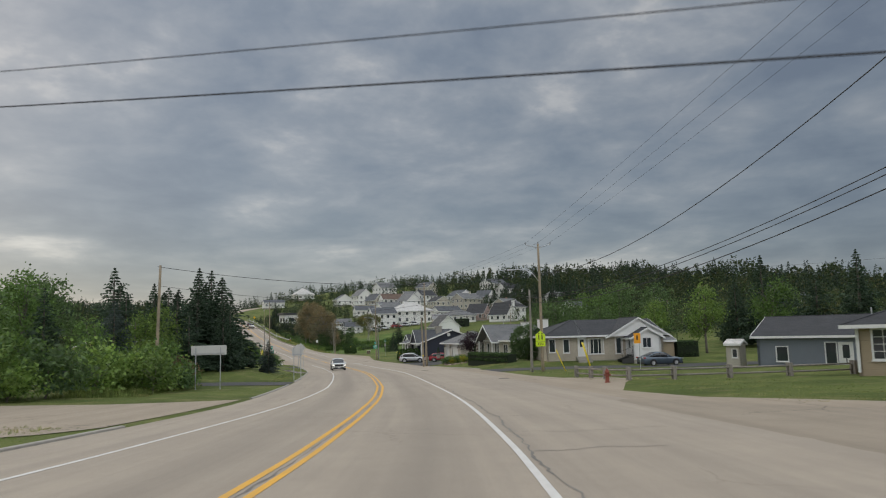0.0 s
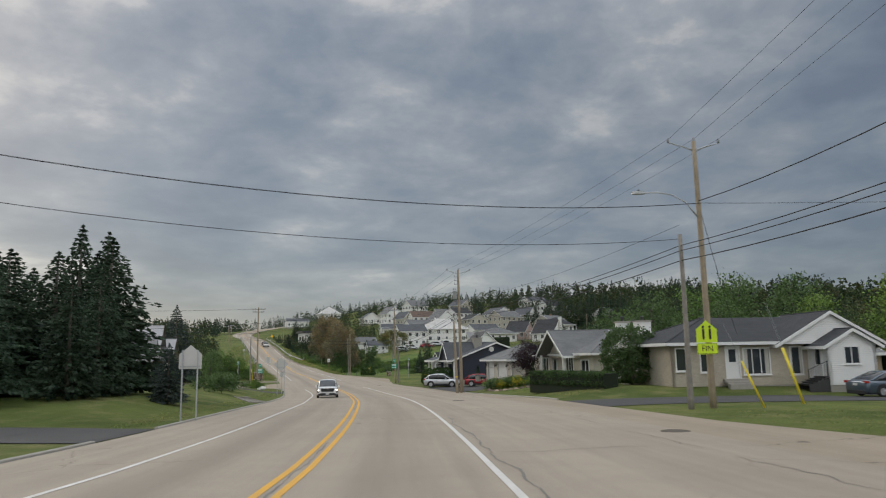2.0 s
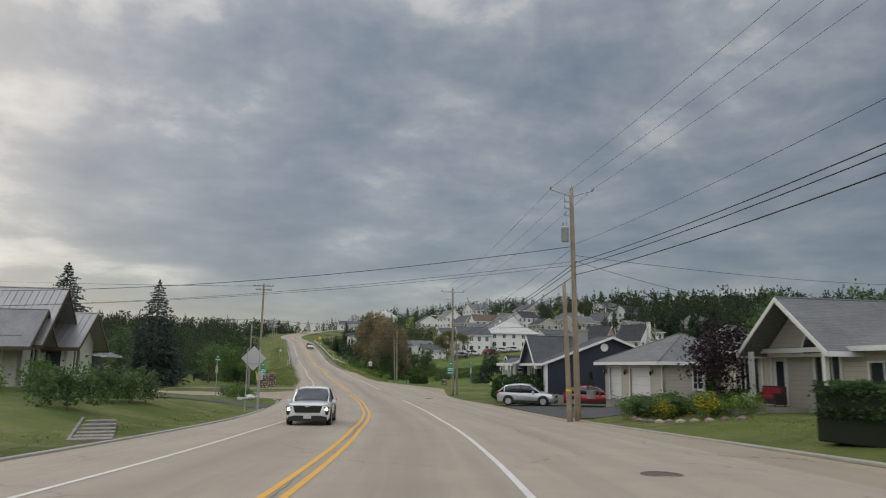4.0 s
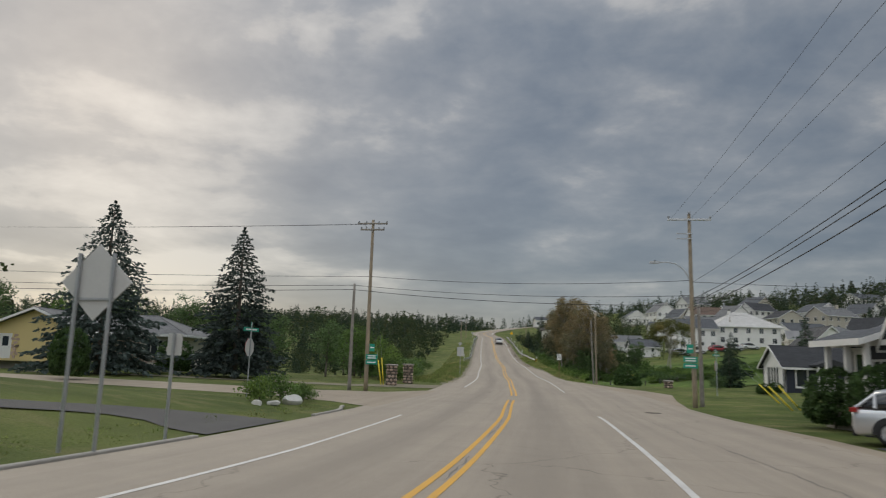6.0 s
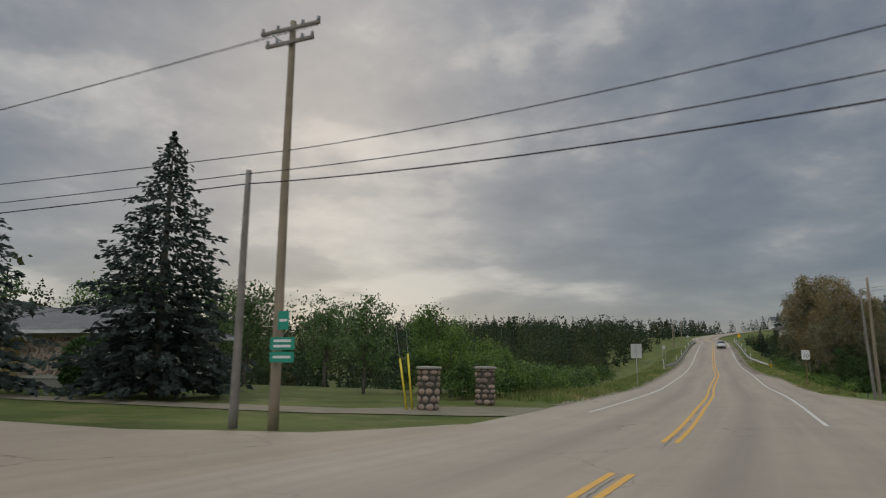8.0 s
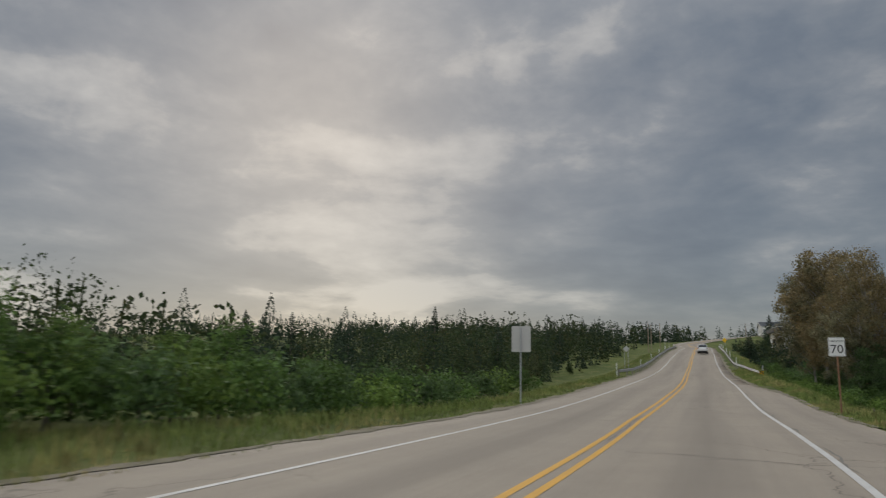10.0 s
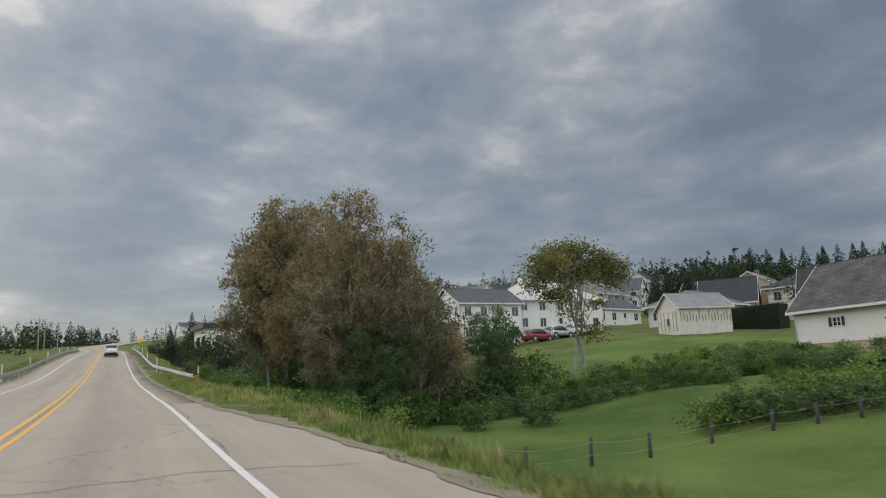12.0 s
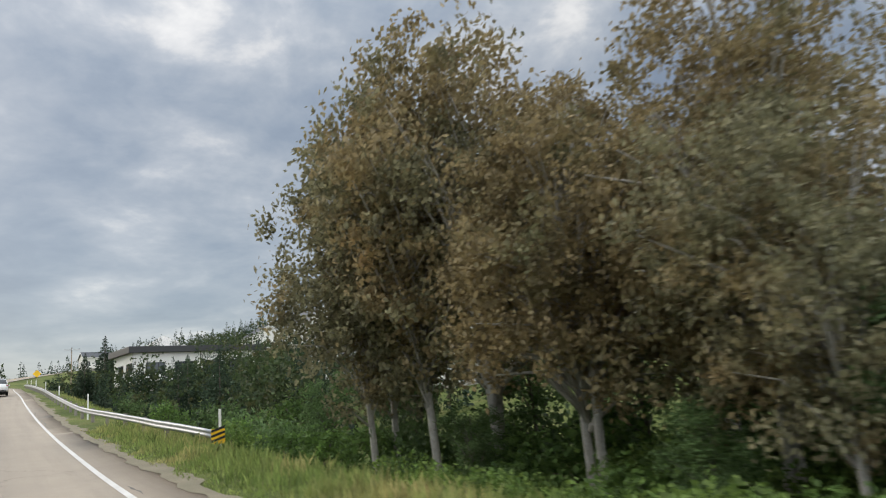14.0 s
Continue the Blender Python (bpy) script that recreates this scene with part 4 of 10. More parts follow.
back_sign("guide_sign", "grey back of a wide road sign on two posts", 48.6, -10.9, rounded(2.25, 0.62, 0.05), 2.55, (-0.82, 0.75), 2.75, 2, ((-0.22, 2.0),))
back_sign("crossing_sign", "grey back of a school crossing sign on two posts", 64.0, -6.35, [(-0.45, -0.5), (0.45, -0.5), (0.45, 0.1), (0, 0.48), (-0.45, 0.1)], 2.62, (-0.3, 0.3), 2.9, 6, ((-0.4, 0.8),))
back_sign("warning_sign", "grey back of a diamond warning sign on two posts", 111.6, -6.65, [(0, -0.74), (0.74, 0), (0, 0.74), (-0.74, 0)], 3.2, (-0.36, 0.36), 3.75, 0, ((-0.33, 0.8),))
back_sign("service_sign", "grey back of a rectangular road sign on one post", 194.5, -5.85, rounded(0.9, 1.2, 0.05), 2.9, (0,), 3.4, 0)
back_sign("warning_sign", "grey back of a small diamond sign beyond the rail", 267, -8.2, [(0, -0.45), (0.45, 0), (0, 0.45), (-0.45, 0)], 3.0, (-0.25, 0.25), 3.2, 0)
back_sign("warning_sign", "grey back of a distant diamond sign up the hill", 345, -6.5, [(0, -0.45), (0.45, 0), (0, 0.45), (-0.45, 0)], 2.6, (0,), 2.8, 0)
back_sign("parking_sign", "grey back of a small rectangular sign", 114.6, -6.55, rounded(0.35, 0.5, 0.03), 2.15, (0,), 2.4, 0)

# corner of the side street: stop sign with street names
def octagon(r):
    return [(r * math.cos(radians(22.5 + 45 * k)), r * math.sin(radians(22.5 + 45 * k))) for k in range(8)]


STOP_RED = material("stop_red", (0.55, 0.02, 0.02), 0.5, coarse=4)


def stop_sign(s, u, turn, label):
    ob = thing("stop_sign", label, "traffic sign", stand(s, u, turn))
    face(ob, "panel", octagon(0.45), SIGN_BACK, 0, 0.03, 2.35, 0.01)
    face(ob, "panel", octagon(0.45), STOP_RED, 0, 0.045, 2.35, 0.01, "red octagonal face")
    for z, t in ((3.45, 25), (3.2, -12)):
        bm = bm_new()
        box(bm, -0.55, -0.01, z - 0.09, 0.55, 0.01, z + 0.09, pose(0, 0, 0, 0, 0, t))
        q = part("name_plate", bm, SIGN_GREEN, ob, "green street name plate")
        bm = bm_new()
        box(bm, -0.4, -0.016, z - 0.035, 0.4, 0.016, z + 0.035, pose(0, 0, 0, 0, 0, t))
        part("writing_bar", bm, SIGN_WHITE, q)
    posts(ob, (0,), 3.55, STEEL, 0.05, -0.03)


stop_sign(132.2, -11.9, 84, "grey back of a stop sign with green street plates")
stop_sign(158.5, 16.2, 60, "grey back of a stop sign with a green street plate")


def green_panels(s, u, z, label, scale=1.0):
    ob = thing("route_sign", label, "traffic sign", stand(s, u))
    for dz, w, h, nb in ((0.62, 0.36, 0.5, 1), (0.0, 0.8, 0.34, 2), (-0.36, 0.8, 0.28, 1)):
        p = face(ob, "panel", rounded(w * scale, h * scale, 0.03), SIGN_GREEN, 0, 0, z + dz)
        for k in range(nb):
            face(p, "writing_bar", rounded(w * 0.72, 0.07, 0.01), SIGN_WHITE, 0, -0.006, z + dz + 0.07 * (nb - 1) - 0.14 * k)


green_panels(142.3, 10.6, 2.75, "green route panels with white marks on a pole")
green_panels(146.7, -9.3, 2.3, "green route panels with white marks on a pole")

# yellow warning signs on the hill
for s, u, z in ((365, 7.4, 2.5),):
    ob = thing("curve_sign", "distant yellow diamond curve warning sign", "traffic sign", stand(s, u))
    face(ob, "panel", [(0, -0.64), (0.64, 0), (0, 0.64), (-0.64, 0)], SIGN_YELLOW, 0, 0, z)
    posts(ob, (0,), z + 0.3)
ob = thing("crossing_sign", "small orange warning sign beside a parked sedan", "traffic sign", stand(60.0, 23.2))
p = face(ob, "panel", rounded(0.6, 0.9, 0.05), SIGN_ORANGE, 0, 0, 2.75)
face(p, "symbol", rounded(0.14, 0.4, 0.05), SIGN_BLACK, 0, -0.006, 2.8)
posts(ob, (0.2,), 3.0)


def guard(s, u, dx, dy, h, label="yellow plastic guy wire guard leaning on the grass"):
    """A yellow sleeve round a guy wire."""
    ob = thing("guy_guard", label, "guy guard", stand(s, u), "guy guards")
    bm = bm_new()
    a, b = Vector((0, 0, -0.05)), Vector((dx, dy, h))
    rod(bm, a, b, 0.045, 0.045, 8)
    part("sleeve", bm, GUY_YELLOW, ob, smooth=True)
    bm = bm_new()
    rod(bm, b, b + (b - a) * 0.8, 0.006, 0.006, 5)
    part("guy_wire", bm, STEEL, ob)


guard(61.8, 17.2, -0.75, 0.2, 1.9), guard(64.2, 20.4, -0.75, 0.1, 2.5), guard(64.4, 20.55, -0.72, 0.1, 2.5)
guard(150.5, 18.1, -1.25, 0.3, 1.25), guard(141.9, 16.0, -1.2, 0.3, 1.3), guard(142.8, 16.7, -1.1, 0.3, 1.35)
guard(156.9, -10.55, -0.35, 0, 2.0), guard(157.1, -10.4, -0.25, 0, 2.2)
guard(203.2, 17.5, 0.62, -0.1, 2.75), guard(203.5, 17.8, 0.66, -0.1, 2.7)

# small white stake by the bare pole
ob = thing("marker_stake", "leaning white wooden marker stake in grass", "stake", stand(193.2, 11.6))
bm = bm_new()
box(bm, -0.03, -0.03, -0.2, 0.03, 0.03, 1.15, pose(0, 0, 0, 0, -9, 0))
part("stake", bm, material("stake_white", (0.6, 0.6, 0.57), 0.8, coarse=5), ob)


def guard_rail(s0, s1, uf, label, marker):
    """W-beam on posts, with an end marker and white delineators."""
    ob = thing("guard_rail", label, "guard rail", pose(0, 0, 0))
    prof = [(0, 0.42), (0.045, 0.46), (0.045, 0.52), (0.0, 0.56), (0.045, 0.60), (0.045, 0.67), (0, 0.71)]
    n = int((s1 - s0) / 1.0)
    bm = bm_new()
    last = None
    sg = 1 if uf(s0) > 0 else -1
    for k in range(n + 1):
        s = s0 + (s1 - s0) * k / n
        ring = [bm.verts.new(place(s, uf(s) - sg * d, h)) for d, h in prof]
        if last:
            for j in range(len(prof) - 1):
                bm.faces.new((last[j], last[j + 1], ring[j + 1], ring[j]))
        last = ring
    b = part("beam", bm, STEEL, ob, smooth=True)
    md = b.modifiers.new("thickness", "SOLIDIFY")
    md.thickness = 0.006
    k = s0 + 0.4
    while k < s1:
        m = stand(k, uf(k) + sg * 0.12)
        bm = bm_new()
        box(bm, -0.08, -0.08, -0.3, 0.08, 0.08, 0.74, bevel=0.01)
        q = part("rail_post", bm, GREY_WOOD, ob)
        q.matrix_world = m
        k += 3.8
    k = s0 + 0.3
    while k < s1:
        m = stand(k, uf(k) + sg * 0.3)
        bm = bm_new()
        box(bm, -0.04, -0.02, -0.2, 0.04, 0.02, 1.45)
        q = part("delineator", bm, SIGN_WHITE, ob, "white upright delineator post")
        q.matrix_world = m
        k += 22
    if marker:
        m = stand(s0 - 0.1, uf(s0) + sg * 0.1)
        bm = bm_new()
        box(bm, -0.22, -0.012, 0.3, 0.22, 0, 0.78)
        q = part("end_marker", bm, SIGN_YELLOW, ob, "yellow and black striped end marker")
        q.matrix_world = m
        for j in range(3):
            z = 0.34 + 0.16 * j
            bm = bm_new()
            slab(bm, [(-0.22, z), (0.22, z + 0.13), (0.22, z + 0.21), (-0.22, z + 0.08)], -0.018, -0.013)
            part("stripe", bm, SIGN_BLACK, q)
    return ob


guard_rail(250.5, 386, lambda s: 7.2 + 0.9 * float(ramp(s, 256, 250)) - 1.0 * float(ramp(s, 256, 275)), "galvanised steel guard rail along the falling verge", True)
guard_rail(239, 388, lambda s: -5.5 - 0.8 * float(ramp(s, 246, 239)), "galvanised steel guard rail along the woodland verge", False)

# hydrant and manhole
HYDRANT = material("hydrant_red", (0.24, 0.055, 0.03), 0.7, second=(0.14, 0.05, 0.035), coarse=5, amount=0.6)
ob = thing("fire_hydrant", "weathered red fire hydrant on a gravel patch", "hydrant", stand(40.8, 13.4))
bm = bm_new()
turned(bm, [(0.16, -0.05), (0.16, 0.05), (0.12, 0.07), (0.12, 0.55), (0.15, 0.57), (0.15, 0.62), (0.11, 0.66), (0.08, 0.75), (0.03, 0.78), (0.03, 0.83)], 16)
part("barrel", bm, HYDRANT, ob, smooth=True)
for a in (0, 120, 240):
    bm = bm_new()
    m = pose(0, 0, 0.45, 0, 0, a)
    rod(bm, m @ Vector((0.1, 0, 0)), m @ Vector((0.2, 0, 0)), 0.06, 0.06, 10)
    part("outlet", bm, HYDRANT, ob)
IRON = material("cast_iron", (0.09, 0.075, 0.06), 0.8, 0.3, second=(0.16, 0.13, 0.1), coarse=8, amount=0.7)
for s, u in ((53.0, 9.7), (80.6, 6.9), (42.6, 17.5), (135.5, 7.4)):
    bm = bm_new()
    turned(bm, [(0.40, -0.02), (0.40, 0.012), (0.34, 0.014), (0.34, 0.008), (0.0, 0.01)], 24)
    q = part("manhole_cover", bm, IRON)
    q.matrix_world = stand(s, u, sink=-0.018)
    tagged(q, "dark cast iron manhole cover in the asphalt", "manhole cover", "manhole covers")


# split-rail fence with paired posts
def rail_fence():
    ob = thing("rail_fence", "weathered grey wooden rail fence beside the driveway", "fence", pose(0, 0, 0))
    line = [(49.8, 14.3), (47.2, 14.5), (44.6, 14.6), (42.4, 15.3), (41.6, 17.8), (41.0, 21.0), (40.4, 24.4), (39.8, 28.0), (39.2, 31.5)]
    last = None
    for s, u in line:
        m = stand(s, u)
        for dy in (-0.17, 0.17):
            bm = bm_new()
            box(bm, -0.09, dy - 0.07, -0.3, 0.09, dy + 0.07, 0.80, bevel=0.015)
            q = part("fence_post", bm, GREY_WOOD, ob)
            q.matrix_world = m
        p = m @ Vector((0, 0, 0))
        if last is not None:
            for z in (0.26, 0.60):
                bm = bm_new()
                d = p - last
                rod(bm, last + Vector((0, 0, z)) - d * 0.04, p + Vector((0, 0, z + 0.02)) + d * 0.04, 0.06, 0.05, 8)
                part("rail", bm, GREY_WOOD, ob, smooth=True)
        last = p


rail_fence()

# wire fence across the low meadow
POST_DARK = material("post_dark", (0.045, 0.042, 0.038), 0.9, second=(0.085, 0.078, 0.068), coarse=4, fine=16, amount=0.8)
ob = thing("wire_fence", "leaning wooden posts with slack fence wire in grass", "fence", pose(0, 0, 0))
last = None
for s, u, h in ((213.0, 11.6, 0.95), (213.2, 14.2, 1.0), (213.5, 16.9, 1.05), (213.8, 19.6, 1.0), (213.6, 22.3, 0.9), (212.6, 24.3, 0.9), (211.6, 25.4, 0.9), (210.6, 26.4, 0.9), (208.6, 28.6, 0.95), (206.4, 31.0, 0.95)):
    m = stand(s, u, sink=0.05)
    bm = bm_new()
    rod(bm, (0, 0, -0.2), (0.05, 0, h), 0.075, 0.065, 9)
    q = part("fence_post", bm, POST_DARK, ob, smooth=True)
    q.matrix_world = m
    p = m @ Vector((0.05, -0.06, h * 0.85))
    if last is not None:
        for dz in (0, -0.4):
            bm = bm_new()
            pts = [last.lerp(p, k / 6) + Vector((0, 0, dz - 0.25 * (k / 6) * (1 - k / 6))) for k in range(7)]
            tube(bm, pts, 0.006, 4)
            part("fence_wire", bm, STEEL, ob)
    last = p

# stone gateposts
STONE = material("field_stone", (0.44, 0.32, 0.245), 0.9, second=(0.25, 0.20, 0.17), coarse=5, fine=25, amount=0.8, bump=0.6, bump_scale=14, per_piece=0.55)
MORTAR = material("mortar", (0.10, 0.088, 0.072), 0.95, coarse=4, fine=30, amount=0.6)
CAP = material("cap_stone", (0.40, 0.36, 0.31), 0.9, second=(0.25, 0.22, 0.2), coarse=4, fine=20, amount=0.6, bump=0.3)


def stone_pillar(s, u, label, r=0.42, h=1.6):
    """A round gatepost of rounded field stones laid in rings, with a round cap."""
    ob = thing("stone_gatepost", label, "gatepost", stand(s, u, 18), "stone gateposts")
    bm = bm_new()
    turned(bm, [(r - 0.02, -0.25), (r - 0.02, h)], 20)
    part("core", bm, MORTAR, ob)
    bm = bm_new()
    turned(bm, [(r + 0.02, h), (r + 0.10, h + 0.01), (r + 0.11, h + 0.07), (r + 0.05, h + 0.11), (0.02, h + 0.13)], 24)
    part("cap", bm, CAP, ob, "pale round stone cap")
    rng = random.Random(int(s * 10))
    z = 0.0
    while z < h - 0.06:
        hh = min(rng.uniform(0.20, 0.34), h - z)
        n = rng.randint(6, 8)
        off = rng.random() * 6.28
        for k in range(n):
            a = off + 6.283 * (k + rng.uniform(-0.12, 0.12)) / n
            ww = 6.283 * r / n * rng.uniform(0.84, 1.0)
            m = Matrix.Rotation(a, 4, "Z") @ pose(0, -r + 0.03, z + hh / 2)
            bm = bm_new()
            out = [(math.cos(6.283 * j / 9) * ww / 2 * rng.uniform(0.86, 1.08), math.sin(6.283 * j / 9) * hh / 2 * rng.uniform(0.86, 1.05)) for j in range(9)]
            d = rng.uniform(0.05, 0.11)
            outer = [bm.verts.new(m @ Vector((x, 0.02 + abs(x) * 0.35, c))) for x, c in out]
            inner = [bm.verts.new(m @ Vector((x * 0.7, -d + abs(x) * 0.2, c * 0.7))) for x, c in out]
            bm.faces.new(inner)
            for j in range(9):
                bm.faces.new((outer[j], outer[(j + 1) % 9], inner[(j + 1) % 9], inner[j]))
            bmesh.ops.recalc_face_normals(bm, faces=bm.faces)
            part("stone", bm, STONE, ob, smooth=True)
        z += hh
    return ob


stone_pillar(157.3, -9.8, "round field stone gatepost with a flat cap")
stone_pillar(162.2, -9.15, "round field stone gatepost with a flat cap")
stone_pillar(170.2, 15.0, "low grey field stone gatepost beside the grassy drive", 0.4, 0.62)

# ---------------------------------------------------------------- houses
def siding_material(name, colour, pitch=0.12, second=None, depth=0.6, vertical=False, rough=0.6):
    """Lapped boards: a fine dark line painted as shade at each course's edge; dust and weather in broad patches."""
    m = bpy.data.materials.new(name)
    m.use_nodes = True
    n = Nodes(m.node_tree)
    at = n.add("ShaderNodeTexCoord").outputs["Object"]
    xyz = n.add("ShaderNodeSeparateXYZ")
    n.put(xyz.inputs[0], at)
    run = n.math("ADD", xyz.outputs[0], xyz.outputs[1]) if vertical else xyz.outputs[2]
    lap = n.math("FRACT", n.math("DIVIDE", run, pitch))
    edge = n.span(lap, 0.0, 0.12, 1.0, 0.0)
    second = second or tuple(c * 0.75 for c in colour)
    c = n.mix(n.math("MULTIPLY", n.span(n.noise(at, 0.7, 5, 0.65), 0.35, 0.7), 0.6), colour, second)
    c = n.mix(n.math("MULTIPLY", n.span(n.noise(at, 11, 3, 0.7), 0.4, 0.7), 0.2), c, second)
    # shade along each board's edge, put into the colour as a darker line
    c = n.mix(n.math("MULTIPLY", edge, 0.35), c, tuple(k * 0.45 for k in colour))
    b = n.add("ShaderNodeBsdfPrincipled")
    n.put(b.inputs["Base Color"], c)
    b.inputs["Roughness"].default_value = rough
    h = n.add("ShaderNodeBump")
    h.inputs["Strength"].default_value, h.inputs["Distance"].default_value = depth, 0.02
    n.put(h.inputs["Height"], n.math("SUBTRACT", n.math("MULTIPLY", lap, -0.6), edge))
    n.put(b.inputs["Normal"], h.outputs[0])
    o = n.add("ShaderNodeOutputMaterial")
    n.put(o.inputs[0], b.outputs[0])
    return m


def masonry_material(name, colour, second, joint, wide, high, wild=0.0):
    """Courses of brick or shingle, each piece its own shade."""
    m = bpy.data.materials.new(name)
    m.use_nodes = True
    n = Nodes(m.node_tree)
    at = n.add("ShaderNodeTexCoord").outputs["Object"]
    xyz = n.add("ShaderNodeSeparateXYZ")
    n.put(xyz.inputs[0], at)
    flat = n.add("ShaderNodeCombineXYZ")
    n.put(flat.inputs[0], n.math("ADD", xyz.outputs[0], xyz.outputs[1]))
    n.put(flat.inputs[1], xyz.outputs[2])
    t = n.add("ShaderNodeTexBrick")
    n.put(t.inputs["Vector"], flat.outputs[0])
    n.put(t.inputs["Color1"], colour), n.put(t.inputs["Color2"], second), n.put(t.inputs["Mortar"], joint)
    t.inputs["Scale"].default_value = 1.0
    t.inputs["Brick Width"].default_value, t.inputs["Row Height"].default_value = wide, high
    t.inputs["Mortar Size"].default_value, t.inputs["Mortar Smooth"].default_value = high * 0.09, 0.3
    c = n.mix(n.math("MULTIPLY", n.span(n.noise(at, 0.8, 5, 0.65), 0.38, 0.7), 0.45 + wild), t.outputs["Color"], tuple(k * 0.62 for k in second))
    c = n.mix(n.math("MULTIPLY", n.span(n.noise(at, 14, 4, 0.7), 0.42, 0.7), 0.3), c, tuple(min(1, k * 1.35) for k in colour))
    b = n.add("ShaderNodeBsdfPrincipled")
    n.put(b.inputs["Base Color"], c)
    b.inputs["Roughness"].default_value = 0.92
    h = n.add("ShaderNodeBump")
    h.inputs["Strength"].default_value, h.inputs["Distance"].default_value = 0.5, 0.012
    n.put(h.inputs["Height"], n.math("ADD", n.math("MULTIPLY", t.outputs["Fac"], -1.0), n.math("MULTIPLY", n.noise(at, 40, 3), 0.5)))
    n.put(b.inputs["Normal"], h.outputs[0])
    o = n.add("ShaderNodeOutputMaterial")
    n.put(o.inputs[0], b.outputs[0])
    return m


BRICK_BEIGE = masonry_material("beige_brick", (0.47, 0.41, 0.325), (0.40, 0.35, 0.28), (0.43, 0.385, 0.32), 0.21, 0.075)
BRICK_BROWN = masonry_material("brown_brick", (0.30, 0.17, 0.10), (0.24, 0.13, 0.08), (0.33, 0.27, 0.22), 0.21, 0.075)
SHINGLE_DARK = masonry_material("dark_shingles", (0.055, 0.056, 0.060), (0.040, 0.041, 0.045), (0.022, 0.022, 0.024), 0.9, 0.07, 0.2)
SHINGLE_GREY = masonry_material("grey_shingles", (0.20, 0.20, 0.198), (0.155, 0.156, 0.157), (0.07, 0.07, 0.072), 0.9, 0.07, 0.2)
SHINGLE_SLATE = masonry_material("slate_shingles", (0.115, 0.120, 0.130), (0.085, 0.090, 0.098), (0.05, 0.05, 0.055), 0.9, 0.07, 0.2)
SHINGLE_PALE = masonry_material("pale_roofing", (0.60, 0.58, 0.55), (0.52, 0.50, 0.47), (0.36, 0.35, 0.33), 0.9, 0.3)
SHINGLE_MOTTLED = masonry_material("mottled_shingles", (0.105, 0.100, 0.100), (0.05, 0.05, 0.053), (0.22, 0.215, 0.205), 0.5, 0.12, 0.4)
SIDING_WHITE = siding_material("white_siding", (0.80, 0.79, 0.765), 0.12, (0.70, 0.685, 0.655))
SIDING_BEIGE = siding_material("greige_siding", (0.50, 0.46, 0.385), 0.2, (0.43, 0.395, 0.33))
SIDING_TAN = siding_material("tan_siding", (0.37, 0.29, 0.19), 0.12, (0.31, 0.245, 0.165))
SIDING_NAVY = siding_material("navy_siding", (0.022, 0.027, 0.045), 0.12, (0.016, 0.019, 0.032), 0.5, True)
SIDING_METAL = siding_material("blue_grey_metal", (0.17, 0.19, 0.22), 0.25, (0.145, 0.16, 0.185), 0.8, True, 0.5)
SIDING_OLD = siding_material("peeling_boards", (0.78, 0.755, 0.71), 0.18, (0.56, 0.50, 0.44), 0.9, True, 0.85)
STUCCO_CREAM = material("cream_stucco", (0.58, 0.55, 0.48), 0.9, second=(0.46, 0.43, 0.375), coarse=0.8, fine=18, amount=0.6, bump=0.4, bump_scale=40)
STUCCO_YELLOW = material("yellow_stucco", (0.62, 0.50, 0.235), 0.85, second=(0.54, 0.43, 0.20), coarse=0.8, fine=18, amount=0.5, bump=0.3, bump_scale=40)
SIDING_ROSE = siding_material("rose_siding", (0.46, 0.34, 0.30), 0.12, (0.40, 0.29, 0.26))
ROOF_BROWN = masonry_material("brown_shingles", (0.17, 0.115, 0.085), (0.13, 0.09, 0.07), (0.07, 0.05, 0.04), 0.9, 0.07, 0.2)
TRIM_WHITE = material("white_trim", (0.76, 0.755, 0.735), 0.5, second=(0.60, 0.59, 0.56), coarse=1.3, fine=12, amount=0.5)
TRIM_DARK = material("dark_trim", (0.035, 0.035, 0.038), 0.5, coarse=3)
TRIM_BROWN = material("brown_trim", (0.10, 0.062, 0.04), 0.7, coarse=3, amount=0.6)
FOUNDATION = material("foundation", (0.36, 0.335, 0.29), 0.95, second=(0.24, 0.225, 0.195), coarse=1.0, fine=14, amount=0.7, bump=0.5, bump_scale=20)
ROOF_METAL = material("seamed_metal_roof", (0.36, 0.35, 0.345), 0.42, 0.55, second=(0.24, 0.235, 0.23), coarse=0.7, fine=8, amount=0.6)
ROOF_TIN = material("old_tin_roof", (0.15, 0.148, 0.152), 0.7, 0.0, second=(0.33, 0.32, 0.31), coarse=0.9, fine=8, amount=0.8)
CURTAIN = material("curtain_white", (0.55, 0.53, 0.48), 0.9, second=(0.40, 0.38, 0.34), coarse=2, streak=(6, 6, 0.2))
DOOR_WHITE = material("door_white", (0.72, 0.715, 0.69), 0.45, second=(0.64, 0.63, 0.6), coarse=1.5, amount=0.5)
STEP_DARK = material("dark_steps", (0.05, 0.048, 0.046), 0.8, coarse=4)
STONE = material("field_stone", (0.40, 0.36, 0.31), 0.9, second=(0.22, 0.20, 0.175), coarse=2.0, fine=14, amount=0.8, bump=0.7, bump_scale=12, per_piece=0.35)
MORTAR = material("mortar", (0.42, 0.40, 0.365), 0.95, second=(0.3, 0.28, 0.25), coarse=3, bump=0.4)
CUSHION = material("red_cushion", (0.38, 0.035, 0.04), 0.9, second=(0.28, 0.025, 0.03), coarse=6, bump=0.3)
